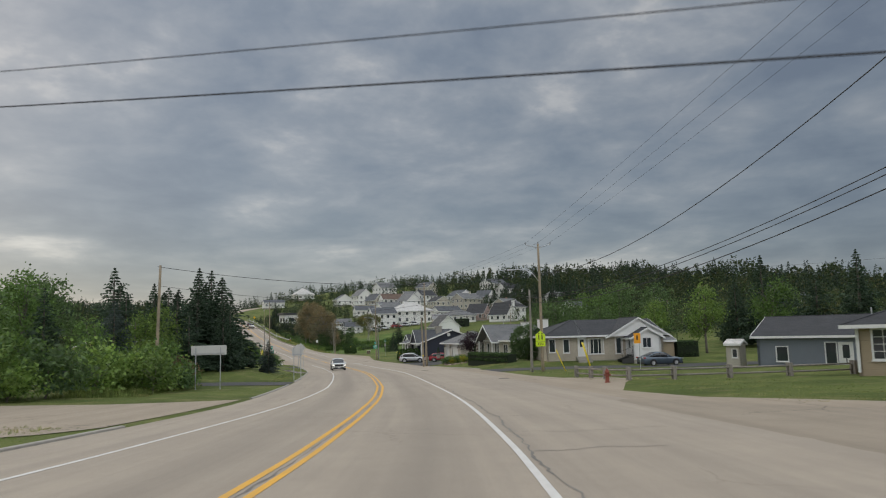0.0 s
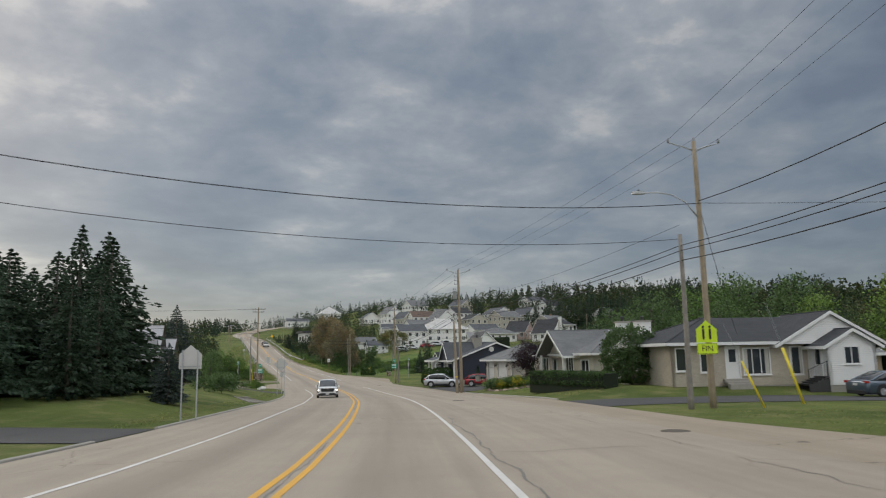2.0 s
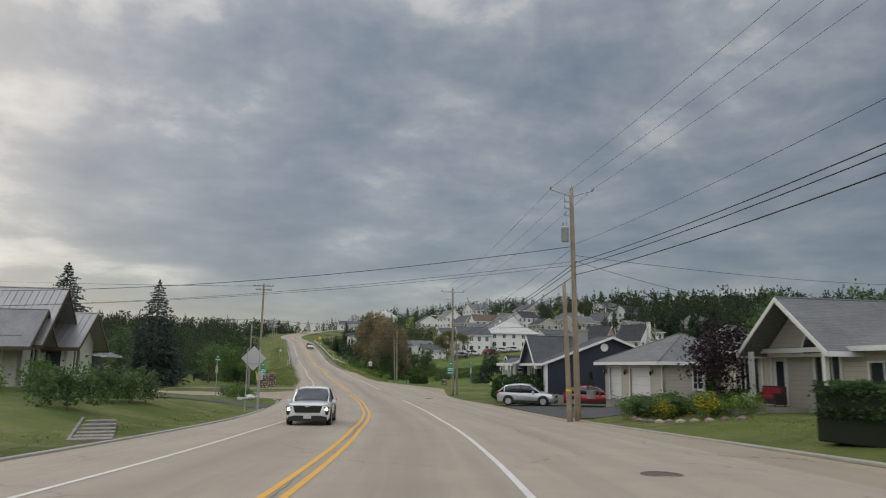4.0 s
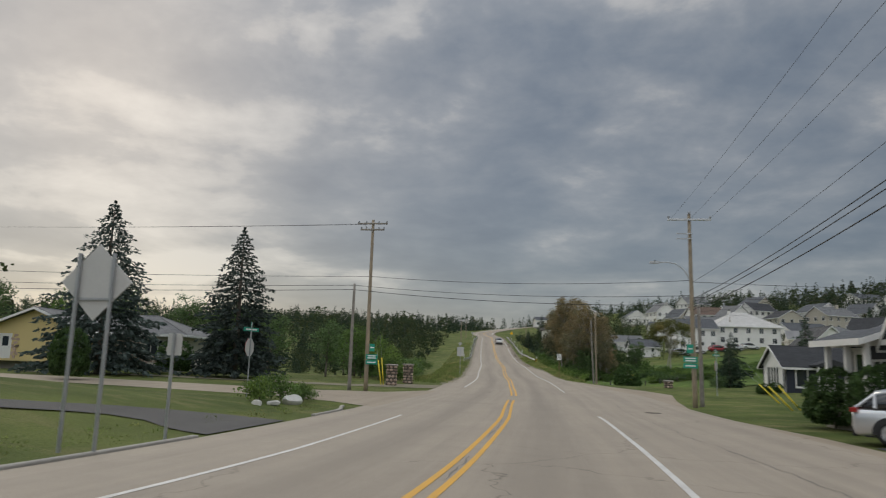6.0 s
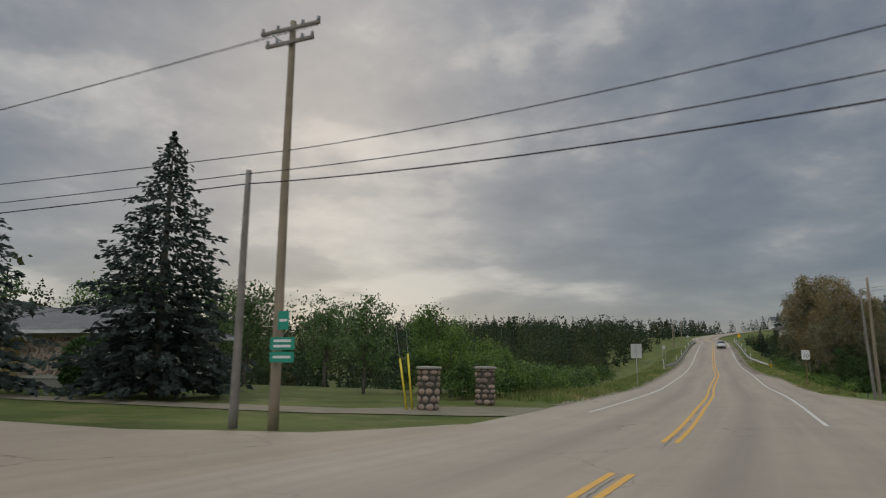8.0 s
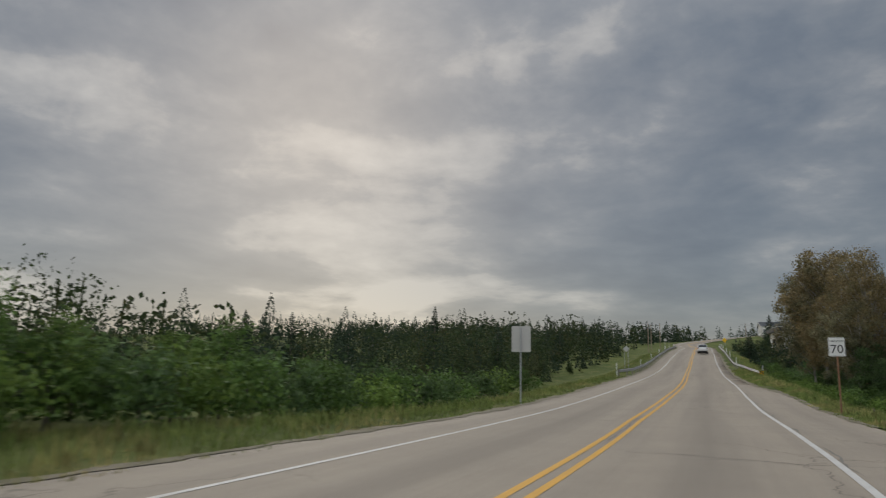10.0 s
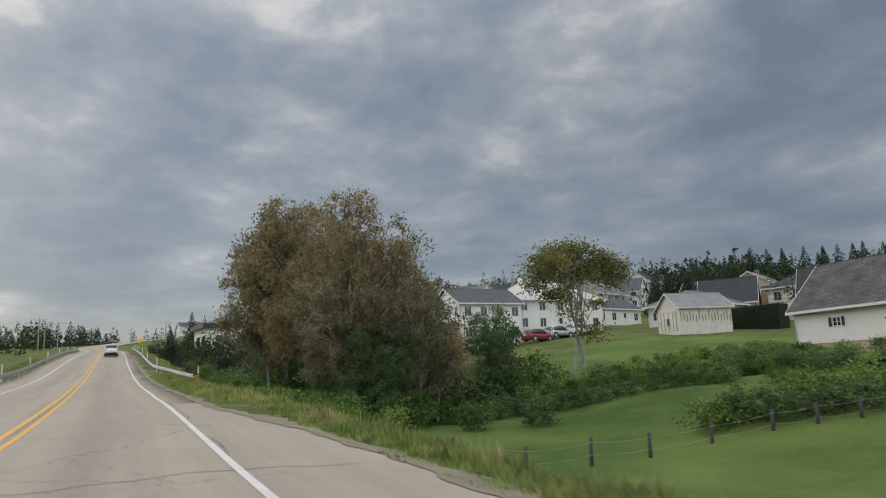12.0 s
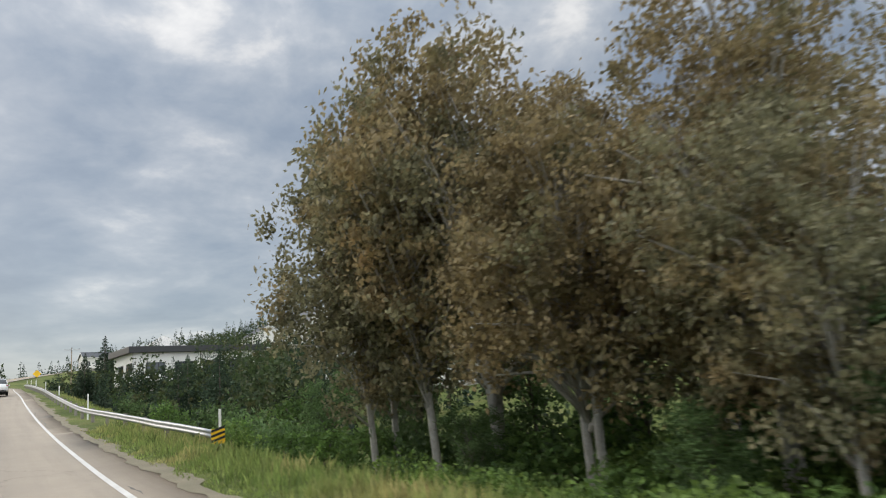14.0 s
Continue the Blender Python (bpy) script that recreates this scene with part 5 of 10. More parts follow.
WICKER = material("dark_wicker", (0.028, 0.02, 0.016), 0.7, second=(0.05, 0.038, 0.03), coarse=20, fine=90, amount=0.7, bump=0.9, bump_scale=60)
ROCK_WHITE = material("white_rock", (0.62, 0.60, 0.56), 0.9, second=(0.40, 0.38, 0.35), coarse=2.5, fine=16, amount=0.7, bump=0.8, bump_scale=9)


def ring(bm, w, h, b, y0, y1, foot=True):
    """A rectangular frame in one piece round an opening w by h; foot False leaves the threshold open."""
    lo = -b if foot else 0.0
    if foot:
        out = [(-b, lo), (w + b, lo), (w + b, h + b), (-b, h + b)]
        inn = [(0, 0), (w, 0), (w, h), (0, h)]
        close = 4
    else:
        out = [(w + b, 0), (w + b, h + b), (-b, h + b), (-b, 0)]
        inn = [(w, 0), (w, h), (0, h), (0, 0)]
        close = 3
    v = [[bm.verts.new((x, y, z)) for x, z in line] for line in (out, inn) for y in (y0, y1)]
    of, ob_, nf, nb = v
    for k in range(close):
        j = (k + 1) % 4
        bm.faces.new((of[k], of[j], nf[j], nf[k])), bm.faces.new((ob_[j], ob_[k], nb[k], nb[j]))
        bm.faces.new((of[j], of[k], ob_[k], ob_[j])), bm.faces.new((nf[k], nf[j], nb[j], nb[k]))
    if not foot:
        for k in (0, 3):
            bm.faces.new((of[k], nf[k], nb[k], ob_[k]))
    bmesh.ops.recalc_face_normals(bm, faces=bm.faces[:])


def window(ob, m, w, h, panes=1, frame=None, border=0.08, mullion=0.05, rows=1, sill=True, arch=False, curtain=False, name="window"):
    """A framed window whose lower left corner is at m, set in an opening; glass behind the frame."""
    frame = frame or TRIM_WHITE
    bm = bm_new()
    ring(bm, w, h, border, -0.035, 0.10)
    fr = part(name, bm, frame, ob)
    fr.matrix_local = m
    for k in range(1, panes):
        x = w * k / panes
        bm = bm_new()
        box(bm, x - mullion / 2, 0.0, 0.001, x + mullion / 2, 0.09, h - 0.001)
        part("mullion", bm, frame, fr)
    for k in range(1, rows):
        z = h * k / rows
        bm = bm_new()
        box(bm, 0.001, 0.02, z - 0.018, w - 0.001, 0.085, z + 0.018)
        part("glazing_bar", bm, frame, fr)
    if sill:
        bm = bm_new()
        box(bm, -border - 0.04, -0.10, -border - 0.05, w + border + 0.04, 0.0, -border)
        part("sill", bm, frame, fr)
    for k in range(panes):
        bm = bm_new()
        box(bm, w * k / panes, 0.055, 0, w * (k + 1) / panes, 0.065, h)
        part("pane", bm, GLASS, fr)
    if curtain:
        for x0, x1 in ((0.0, w * 0.16), (w * 0.84, w)):
            bm = bm_new()
            n = 8
            fold = [(x0 + (x1 - x0) * k / n, 0.040 + 0.006 * (k % 2)) for k in range(n + 1)]
            plate(bm, fold + [(x1, 0.053), (x0, 0.053)], 0.005, h - 0.005)
            part("curtain", bm, CURTAIN, fr)
    return fr


def door(ob, m, w, h, mat=None, glass=0.4, frame=None, name="door"):
    bm = bm_new()
    ring(bm, w, h, 0.09, -0.03, 0.10, False)
    fr = part("door_frame", bm, frame or TRIM_WHITE, ob)
    fr.matrix_local = m
    bm = bm_new()
    g = glass
    gx, g0, g1 = w * 0.22, h * (1 - 0.08 - g), h * 0.92
    for x0, z0, x1, z1 in ((0, 0, w, g0), (0, g1, w, h), (0, g0, gx, g1), (w - gx, g0, w, g1)) if g else ((0, 0, w, h),):
        box(bm, x0, 0.03, z0 + 0.003, x1, 0.075, z1)
    for k in range(2):
        box(bm, w * (0.18 + 0.36 * k), 0.022, h * 0.1, w * (0.46 + 0.36 * k), 0.03, h * 0.36)
    leaf = part("door_leaf", bm, mat or DOOR_WHITE, fr)
    if g:
        bm = bm_new()
        box(bm, gx, 0.05, g0, w - gx, 0.06, g1)
        part("pane", bm, GLASS, fr)
    bm = bm_new()
    rod(bm, (w * 0.9, 0.03, h * 0.47), (w * 0.9, -0.03, h * 0.47), 0.025)
    part("door_handle", bm, STEEL, fr)
    return fr


def garage_door(ob, m, w, h):
    bm = bm_new()
    ring(bm, w, h, 0.12, -0.03, 0.15, False)
    fr = part("garage_door_frame", bm, TRIM_WHITE, ob)
    fr.matrix_local = m
    n = 4
    for k in range(n):
        bm = bm_new()
        z0, z1 = h * k / n, h * (k + 1) / n - 0.012
        box(bm, 0, 0.08, z0, w, 0.12, z1, bevel=0.006)
        part("door_panel", bm, DOOR_WHITE, fr)
    bm = bm_new()
    box(bm, 0, 0.09, h - 0.03, w, 0.13, h + 0.01)
    part("weather_strip", bm, TRIM_DARK, fr)
    return fr


def wall(ob, m, w, h, openings=(), mat=None, thick=0.22, gable=None, gable_mat=None, z0=0.0, name="wall"):
    """A wall with real openings: (kind, x, z, w, h, options). gable: (peak x, peak height over h)."""
    xs = sorted({0.0, w, *[o[1] for o in openings], *[o[1] + o[3] for o in openings]})
    bm = bm_new()
    for a, b in zip(xs, xs[1:]):
        if b - a < 1e-4:
            continue
        cuts = sorted((o[2], o[2] + o[4]) for o in openings if o[1] < b - 1e-4 and o[1] + o[3] > a + 1e-4)
        z = z0
        for c0, c1 in cuts:
            if c0 > z + 1e-4:
                box(bm, a, 0, z, b, thick, c0)
            z = max(z, c1)
        if z < h:
            box(bm, a, 0, z, b, thick, h)
    bmesh.ops.remove_doubles(bm, verts=bm.verts[:], dist=0.0004)
    if gable and not gable_mat:
        slab(bm, [(0, h), (w, h), (gable[0], h + gable[1])], 0, thick)
    wl = part(name, bm, mat, ob)
    wl.matrix_local = m
    if gable and gable_mat:
        bm = bm_new()
        slab(bm, [(0, h), (w, h), (gable[0], h + gable[1])], -0.02, thick)
        g = part("gable", bm, gable_mat, ob)
        g.matrix_local = m
    for kind, x, z, ow, oh, *more in openings:
        opt = more[0] if more else {}
        mm = m @ pose(x, 0, z)
        if kind == "win":
            window(ob, mm, ow, oh, **opt)
        elif kind == "door":
            door(ob, mm, ow, oh, **opt)
        elif kind == "garage":
            garage_door(ob, mm, ow, oh)
    return wl


def sides(x0, x1, y0, y1):
    """Local frames of the four walls of a block: front, right, back, left, with their lengths."""
    return {"front": (pose(x0, y0, 0), x1 - x0), "right": (pose(x1, y0, 0, 0, 0, 90), y1 - y0), "back": (pose(x1, y1, 0, 0, 0, 180), x1 - x0), "left": (pose(x0, y1, 0, 0, 0, -90), y1 - y0)}


def roof_plane(ob, corners, mat, thick=0.14, name="roof"):
    """A roof slope: its upper face through corners (counter-clockwise from above), with thickness."""
    bm = bm_new()
    a = [bm.verts.new(c) for c in corners]
    b = [bm.verts.new(Vector(c) - Vector((0, 0, thick))) for c in corners]
    bm.faces.new(a), bm.faces.new(b[::-1])
    for k in range(len(a)):
        j = (k + 1) % len(a)
        bm.faces.new((a[k], b[k], b[j], a[j]))
    return part(name, bm, mat, ob)


def board(ob, a, b, deep, thick, mat, name="fascia", out=(0, 0, 0)):
    """A board on edge from a to b (its top edge), deep downwards, thick along out."""
    a, b, o = Vector(a), Vector(b), Vector(out).normalized() * thick
    bm = bm_new()
    v = [bm.verts.new(p) for p in (a, b, b + o, a + o)]
    q = [bm.verts.new(p - Vector((0, 0, deep))) for p in (a, b, b + o, a + o)]
    bm.faces.new(v), bm.faces.new(q[::-1])
    for k in range(4):
        j = (k + 1) % 4
        bm.faces.new((v[k], q[k], q[j], v[j]))
    bmesh.ops.recalc_face_normals(bm, faces=bm.faces[:])
    return part(name, bm, mat, ob)


def gable_roof(ob, x0, x1, y0, y1, eave, peak, axis="x", over=0.4, rake=0.3, mat=None, trim=None, fascia=0.2, at=None):
    """Two slopes with soffit, eave and rake boards. at: where the ridge lies across, if not in the middle."""
    trim = trim or TRIM_WHITE
    if axis == "x":
        c = at if at is not None else (y0 + y1) / 2
        k0, k1 = (peak - eave) / (c - y0), (peak - eave) / (y1 - c)
        A, B = x0 - rake, x1 + rake
        e0, e1 = (y0 - over, eave - k0 * over), (y1 + over, eave - k1 * over)
        P = lambda t, q: (t, q[0], q[1] + 0.13)
        along_, across = (1, 0, 0), (0, 1, 0)
    else:
        c = at if at is not None else (x0 + x1) / 2
        k0, k1 = (peak - eave) / (c - x0), (peak - eave) / (x1 - c)
        A, B = y0 - rake, y1 + rake
        e0, e1 = (x0 - over, eave - k0 * over), (x1 + over, eave - k1 * over)
        P = lambda t, q: (q[0], t, q[1] + 0.13)
        along_, across = (0, 1, 0), (1, 0, 0)
    top_ = (c, peak)
    s1 = [P(A, e0), P(B, e0), P(B, top_), P(A, top_)]
    s2 = [P(A, top_), P(B, top_), P(B, e1), P(A, e1)]
    if axis == "y":
        s1, s2 = s1[::-1], s2[::-1]
    roof_plane(ob, s1, mat), roof_plane(ob, s2, mat)
    down = Vector((0, 0, -0.015))
    for q, sg in ((e0, -1), (e1, 1)):
        board(ob, Vector(P(A, q)) + down, Vector(P(B, q)) + down, fascia, 0.09, trim, "gutter", Vector(across) * sg)
    for t, sg in ((A, -1), (B, 1)):
        for q in (e0, e1):
            board(ob, Vector(P(t, q)) + down * 0.3, Vector(P(t, top_)) + down * 0.3, fascia * 1.05, 0.05, trim, "fascia", Vector(along_) * sg)
    bm = bm_new()
    rod(bm, Vector(P(A, top_)), Vector(P(B, top_)), 0.05, n=6)
    part("ridge_cap", bm, mat, ob)


def half_hip_roof(ob, x0, x1, y0, y1, eave, peak, over, mat, trim=None):
    """A ridge along x that ends in a hip on the low-x side and in a gable on the other."""
    trim = trim or TRIM_WHITE
    a, b, c, d, z = x0 - over, x1 + 0.3, y0 - over, y1 + over, eave + 0.02
    mid, r0 = (c + d) / 2, a + (d - c) / 2
    roof_plane(ob, [(a, c, z), (b, c, z), (b, mid, peak), (r0, mid, peak)], mat)
    roof_plane(ob, [(r0, mid, peak), (b, mid, peak), (b, d, z), (a, d, z)], mat)
    roof_plane(ob, [(a, d, z), (a, c, z), (r0, mid, peak)], mat)
    for p, q, o in (((a, c), (b, c), (0, -1, 0)), ((a, d), (a, c), (-1, 0, 0)), ((b, d), (a, d), (0, 1, 0))):
        board(ob, (*p, z - 0.012), (*q, z - 0.012), 0.2, 0.1, trim, "gutter", o)
    for y in (c, d):
        board(ob, (b, y, z - 0.01), (b, mid, peak - 0.01), 0.22, 0.05, trim, "fascia", (1, 0, 0))
        bm = bm_new()
        rod(bm, (a, y, z - 0.01), (r0, mid, peak - 0.01), 0.07, n=6)
        part("ridge_cap", bm, mat, ob)


def hip_roof(ob, x0, x1, y0, y1, eave, peak, over=0.45, mat=None, trim=None, fascia=0.2, cap=None):
    trim = trim or TRIM_WHITE
    a, b, c, d = x0 - over, x1 + over, y0 - over, y1 + over
    z = eave + 0.05
    half = min(b - a, d - c) / 2
    if b - a >= d - c:
        r0, r1 = (a + half, (c + d) / 2, peak), (b - half, (c + d) / 2, peak)
    else:
        r0, r1 = ((a + b) / 2, c + half, peak), ((a + b) / 2, d - half, peak)
    p = [(a, c, z), (b, c, z), (b, d, z), (a, d, z)]
    if b - a >= d - c:
        faces = [[p[0], p[1], r1, r0], [p[1], p[2], r1], [p[2], p[3], r0, r1], [p[3], p[0], r0]]
        hips = [(p[0], r0), (p[1], r1), (p[2], r1), (p[3], r0), (r0, r1)]
    else:
        faces = [[p[0], p[1], r0], [p[1], p[2], r1, r0], [p[2], p[3], r1], [p[3], p[0], r0, r1]]
        hips = [(p[0], r0), (p[1], r0), (p[2], r1), (p[3], r1), (r0, r1)]
    for f in faces:
        g = []
        for v in f:
            if not g or (Vector(v) - Vector(g[-1])).length > 1e-3:
                g.append(v)
        roof_plane(ob, g, mat)
    for h0, h1 in hips:
        if (Vector(h0) - Vector(h1)).length > 0.05:
            bm = bm_new()
            rod(bm, Vector(h0) + Vector((0, 0, -0.01)), Vector(h1) + Vector((0, 0, -0.01)), 0.07, n=6)
            part("ridge_cap", bm, cap or mat, ob)
    for k, o in enumerate(((0, -1, 0), (1, 0, 0), (0, 1, 0), (-1, 0, 0))):
        board(ob, Vector(p[k]) - Vector((0, 0, 0.012)), Vector(p[(k + 1) % 4]) - Vector((0, 0, 0.012)), fascia, 0.1, trim, "gutter", o)


def footing(ob, x0, x1, y0, y1, z1, mat=None, out=0.0):
    bm = bm_new()
    box(bm, x0 - out, y0 - out, -1.2, x1 + out, y1 + out, z1)
    part("foundation", bm, mat or FOUNDATION, ob)


def chimney(ob, x, y, w, d, z0, z1, mat, cap=None):
    bm = bm_new()
    box(bm, x - w / 2, y - d / 2, z0, x + w / 2, y + d / 2, z1 - 0.12)
    ch = part("chimney", bm, mat, ob)
    bm = bm_new()
    box(bm, x - w / 2 - 0.07, y - d / 2 - 0.07, z1 - 0.12, x + w / 2 + 0.07, y + d / 2 + 0.07, z1)
    part("chimney_cap", bm, cap or CONCRETE, ch)
    bm = bm_new()
    turned(bm, [(0.11, 0), (0.11, 0.25), (0.17, 0.27), (0.17, 0.32), (0.05, 0.38)], 10, pose(x, y, z1))
    part("flue", bm, TRIM_DARK, ch)
    return ch


def steps(ob, x0, x1, y1, n, rise, tread, mat, name="step", way=-1):
    """Steps that climb towards y1."""
    for k in range(n):
        bm = bm_new()
        z = rise * (n - k)
        ya, yb = y1 - tread * (k + 1), y1 - tread * k + 0.02
        box(bm, x0, ya, -0.5 if k == n - 1 else z - rise * 1.6, x1, yb, z, bevel=0.012)
        part(name, bm, mat, ob)


def downspout(ob, x, y, h, mat=None):
    bm = bm_new()
    tube(bm, [(x, y + 0.28, h + 0.05), (x, y + 0.02, h - 0.22), (x, y, h - 0.35), (x, y, 0.25), (x, y - 0.2, 0.1)], 0.045, 8)
    part("downspout", bm, mat or TRIM_WHITE, ob)


# ---- beige brick bungalow
ob = thing("house", "beige brick bungalow with dark shingle roof and white gable", "house", stand(77.8, 20.4))
footing(ob, 0.02, 13.98, 0.02, 8.98, 0.35)
S = sides(0, 14.0, 0, 9)
three = dict(panes=3, curtain=True)
wall(ob, *S["front"], 2.85, [("win", 0.35, 1.05, 0.62, 1.35), ("win", 2.0, 0.95, 0.62, 1.45), ("door", 3.75, 0.45, 0.85, 2.05), ("win", 4.95, 0.75, 1.75, 1.6, three), ("win", 8.2, 0.7, 0.75, 1.7, dict(curtain=True))], BRICK_BEIGE)
wall(ob, *S["right"], 2.85, [("win", 3, 1.0, 1.1, 1.2)], BRICK_BEIGE), wall(ob, *S["back"], 2.85, (), BRICK_BEIGE), wall(ob, *S["left"], 2.85, [("win", 2, 1.0, 1.1, 1.2)], BRICK_BEIGE)
half_hip_roof(ob, 0, 14.0, 0, 9, 2.8, 4.62, 0.5, SHINGLE_DARK)
bm = bm_new()
slab(bm, [(7.3, 2.75), (14.2, 2.75), (10.75, 4.55)], -0.55, -0.42)
part("gable", bm, SIDING_WHITE, ob, "white siding gable")
gable_roof(ob, 7.3, 14.2, -0.5, 4.6, 2.72, 4.62, "y", 0.45, 0.25, SHINGLE_DARK)
# white entrance bump
S = sides(9.4, 12.7, -2.1, 0.0)
footing(ob, 9.42, 12.68, -2.08, -0.01, 0.3)
wall(ob, *S["front"], 2.55, [("win", 1.15, 1.35, 0.95, 1.0, dict(panes=2))], SIDING_WHITE, gable=(1.65, 0.85))
wall(ob, *S["left"], 2.55, [("door", 0.55, 0.55, 0.85, 2.0, dict(glass=0.55))], SIDING_WHITE), wall(ob, *S["right"], 2.55, (), SIDING_WHITE)
gable_roof(ob, 9.4, 12.7, -2.1, 0.3, 2.52, 3.42, "y", 0.35, 0.25, SHINGLE_DARK)
steps(ob, 3.4, 5.0, 0.0, 3, 0.15, 0.32, CONCRETE)
porch = thing("stair", "dark entrance stair with a black iron railing", "stairs", stand(77.8, 20.4) @ pose(9.4, -1.45, 0, 0, 0, 90))
for k in range(5):
    bm = bm_new()
    z = 0.55 * (5 - k) / 5
    box(bm, -0.6, 0.28 * k, z - 0.05, 0.6, 0.28 * (k + 1) + 0.03, z, bevel=0.008)
    box(bm, -0.58, 0.28 * k + 0.22, z - 0.12, 0.58, 0.28 * k + 0.25, z - 0.05)
    part("step", bm, STEP_DARK, porch)
for x in (-0.58, 0.58):
    bm = bm_new()
    slab(bm, [(0.0, -0.4), (1.4, -0.4), (1.4, 0.0), (0.0, 0.48)], x - 0.03, x + 0.03, pose(0, 0, 0, 0, 0, 90))
    part("stringer", bm, STEP_DARK, porch)
bm = bm_new()
for q in (0.05, 1.35):
    rod(bm, (-0.55, q, 0.55 - 0.4 * q - 0.1), (-0.55, q, 1.5 - 0.4 * q), 0.018)
rod(bm, (-0.55, 0.0, 1.5), (-0.55, 1.4, 0.95), 0.02)
for k in range(9):
    q = 0.1 + 0.15 * k
    rod(bm, (-0.55, q, 0.62 - 0.4 * q), (-0.55, q, 1.47 - 0.4 * q), 0.008, n=5)
part("railing", bm, BLACK, porch)
chimney(ob, -0.3, 7.6, 0.9, 0.7, 0.0, 4.6, TRIM_WHITE)
shed = thing("shed", "small beige lean-to shed with a white roof edge", "shed", stand(80.2, 35.2))
S = sides(0, 1.8, 0, 2.4)
for nm in S:
    wall(shed, *S[nm], 2.0, (), SIDING_TAN, 0.1)
gable_roof(shed, 0, 1.8, 0, 2.4, 2.0, 2.5, "x", 0.25, 0.2, SHINGLE_GREY)

# ---- tan house at the parking apron
ob = thing("house", "tan siding house with dark hip roof and white-framed window", "house", stand(37, 26.2, -45))
footing(ob, 0.02, 12.98, 0.02, 8.98, 0.3)
S = sides(0, 13, 0, 9)
wall(ob, *S["front"], 2.75, [("win", 0.8, 0.95, 1.9, 1.55, dict(panes=4, rows=4, mullion=0.03, border=0.1)), ("win", 7.5, 0.95, 1.6, 1.5, dict(panes=2, rows=3))], SIDING_TAN)
wall(ob, *S["left"], 2.75, [("win", 3.6, 1.0, 1.4, 1.3, dict(panes=2))], SIDING_TAN), wall(ob, *S["back"], 2.75, (), SIDING_TAN), wall(ob, *S["right"], 2.75, (), SIDING_TAN)
hip_roof(ob, 0, 13, 0, 9, 2.75, 4.7, 0.6, SHINGLE_DARK)
for x, y in ((0, 0),):
    bm = bm_new()
    box(bm, x - 0.03, y - 0.03, 0.2, x + 0.13, y + 0.0, 2.75)
    part("corner_trim", bm, TRIM_WHITE, ob)
bm = bm_new()
box(bm, -0.12, 1.2, 1.2, 0.0, 1.5, 1.75, bevel=0.02)
part("meter_box", bm, SIGN_BACK, ob)

# ---- blue-grey metal-clad building
MG = stand(60, 34.4, -50)
ob = thing("garage_building", "low blue-grey metal-clad building with white window trim", "building", MG)
footing(ob, 0.02, 9.98, 0.02, 7.98, 0.12)
S = sides(0, 10, 0, 8)
wall(ob, *S["front"], 2.75, [("win", 1.65, 0.55, 0.9, 1.2), ("win", 5.6, 0.35, 0.8, 1.75), ("door", 6.65, 0.12, 0.95, 1.95, dict(glass=0.75, mat=DOOR_WHITE))], SIDING_METAL)
for nm in ("left", "right"):
    wall(ob, *S[nm], 2.75, (), SIDING_METAL, gable=(4, 1.5))
wall(ob, *S["back"], 2.75, (), SIDING_METAL)
gable_roof(ob, 0, 10, 0, 8, 2.75, 4.3, "x", 0.4, 0.4, SHINGLE_DARK)
bm = bm_new()
rod(bm, (8.5, 3.6, 4.0), (8.5, 3.6, 5.0), 0.06)
part("vent_pipe", bm, STEEL, ob)
shed = thing("shed", "narrow beige garden shed beside the metal building", "shed", stand(63.2, 33.3, -50))
S = sides(0, 1.3, 0, 1.5)
for nm in S:
    wall(shed, *S[nm], 2.1, [("win", 0.6, 0.9, 0.4, 0.7)] if nm == "front" else (), SIDING_BEIGE, 0.1)
gable_roof(shed, 0, 1.3, 0, 1.5, 2.1, 2.4, "x", 0.15, 0.12, SHINGLE_PALE)

# ---- greige house with garage and arched window
ME = stand(107, 17.3, -83.5)
ob = thing("house", "greige siding house with grey hip roof and white garage", "house", ME)
footing(ob, -7.58, -0.02, 0.02, 7.0, 0.12)
S = sides(-7.6, 0, 0, 7)
wall(ob, *S["front"], 2.45, [("garage", 0.75, 0.02, 1.6, 2.1), ("garage", 3.65, 0.02, 2.45, 2.12)], SIDING_BEIGE)
wall(ob, *S["right"], 2.45, [("win", 2.0, 0.95, 0.6, 1.0, dict(panes=2, rows=3, mullion=0.03, border=0.1))], SIDING_BEIGE)
wall(ob, *S["left"], 2.45, (), SIDING_BEIGE), wall(ob, *S["back"], 2.45, (), SIDING_BEIGE)
hip_roof(ob, -7.6, 0, 0, 7.0, 2.45, 4.3, 0.5, SHINGLE_GREY)
downspout(ob, 0.06, -0.06, 2.45)
for x in (-4.35, -1.05, -7.35):
    bm = bm_new()
    box(bm, x - 0.05, -0.04, 1.78, x + 0.05, 0.0, 2.0)
    tube(bm, [(x, -0.02, 1.95), (x, -0.12, 2.02), (x, -0.17, 1.98)], 0.012, 6)
    turned(bm, [(0.03, 0), (0.075, 0.05), (0.085, 0.2), (0.04, 0.27), (0.01, 0.31)], 6, pose(x, -0.17, 1.66))
    part("wall_lamp", bm, BLACK, ob, "black carriage wall lamp")
S = sides(0, 5.4, 4.2, 9.5)
wall(ob, *S["front"], 2.5, [("win", 3.2, 1.0, 1.0, 1.2, dict(panes=2))], SIDING_BEIGE), wall(ob, *S["back"], 2.5, (), SIDING_BEIGE)
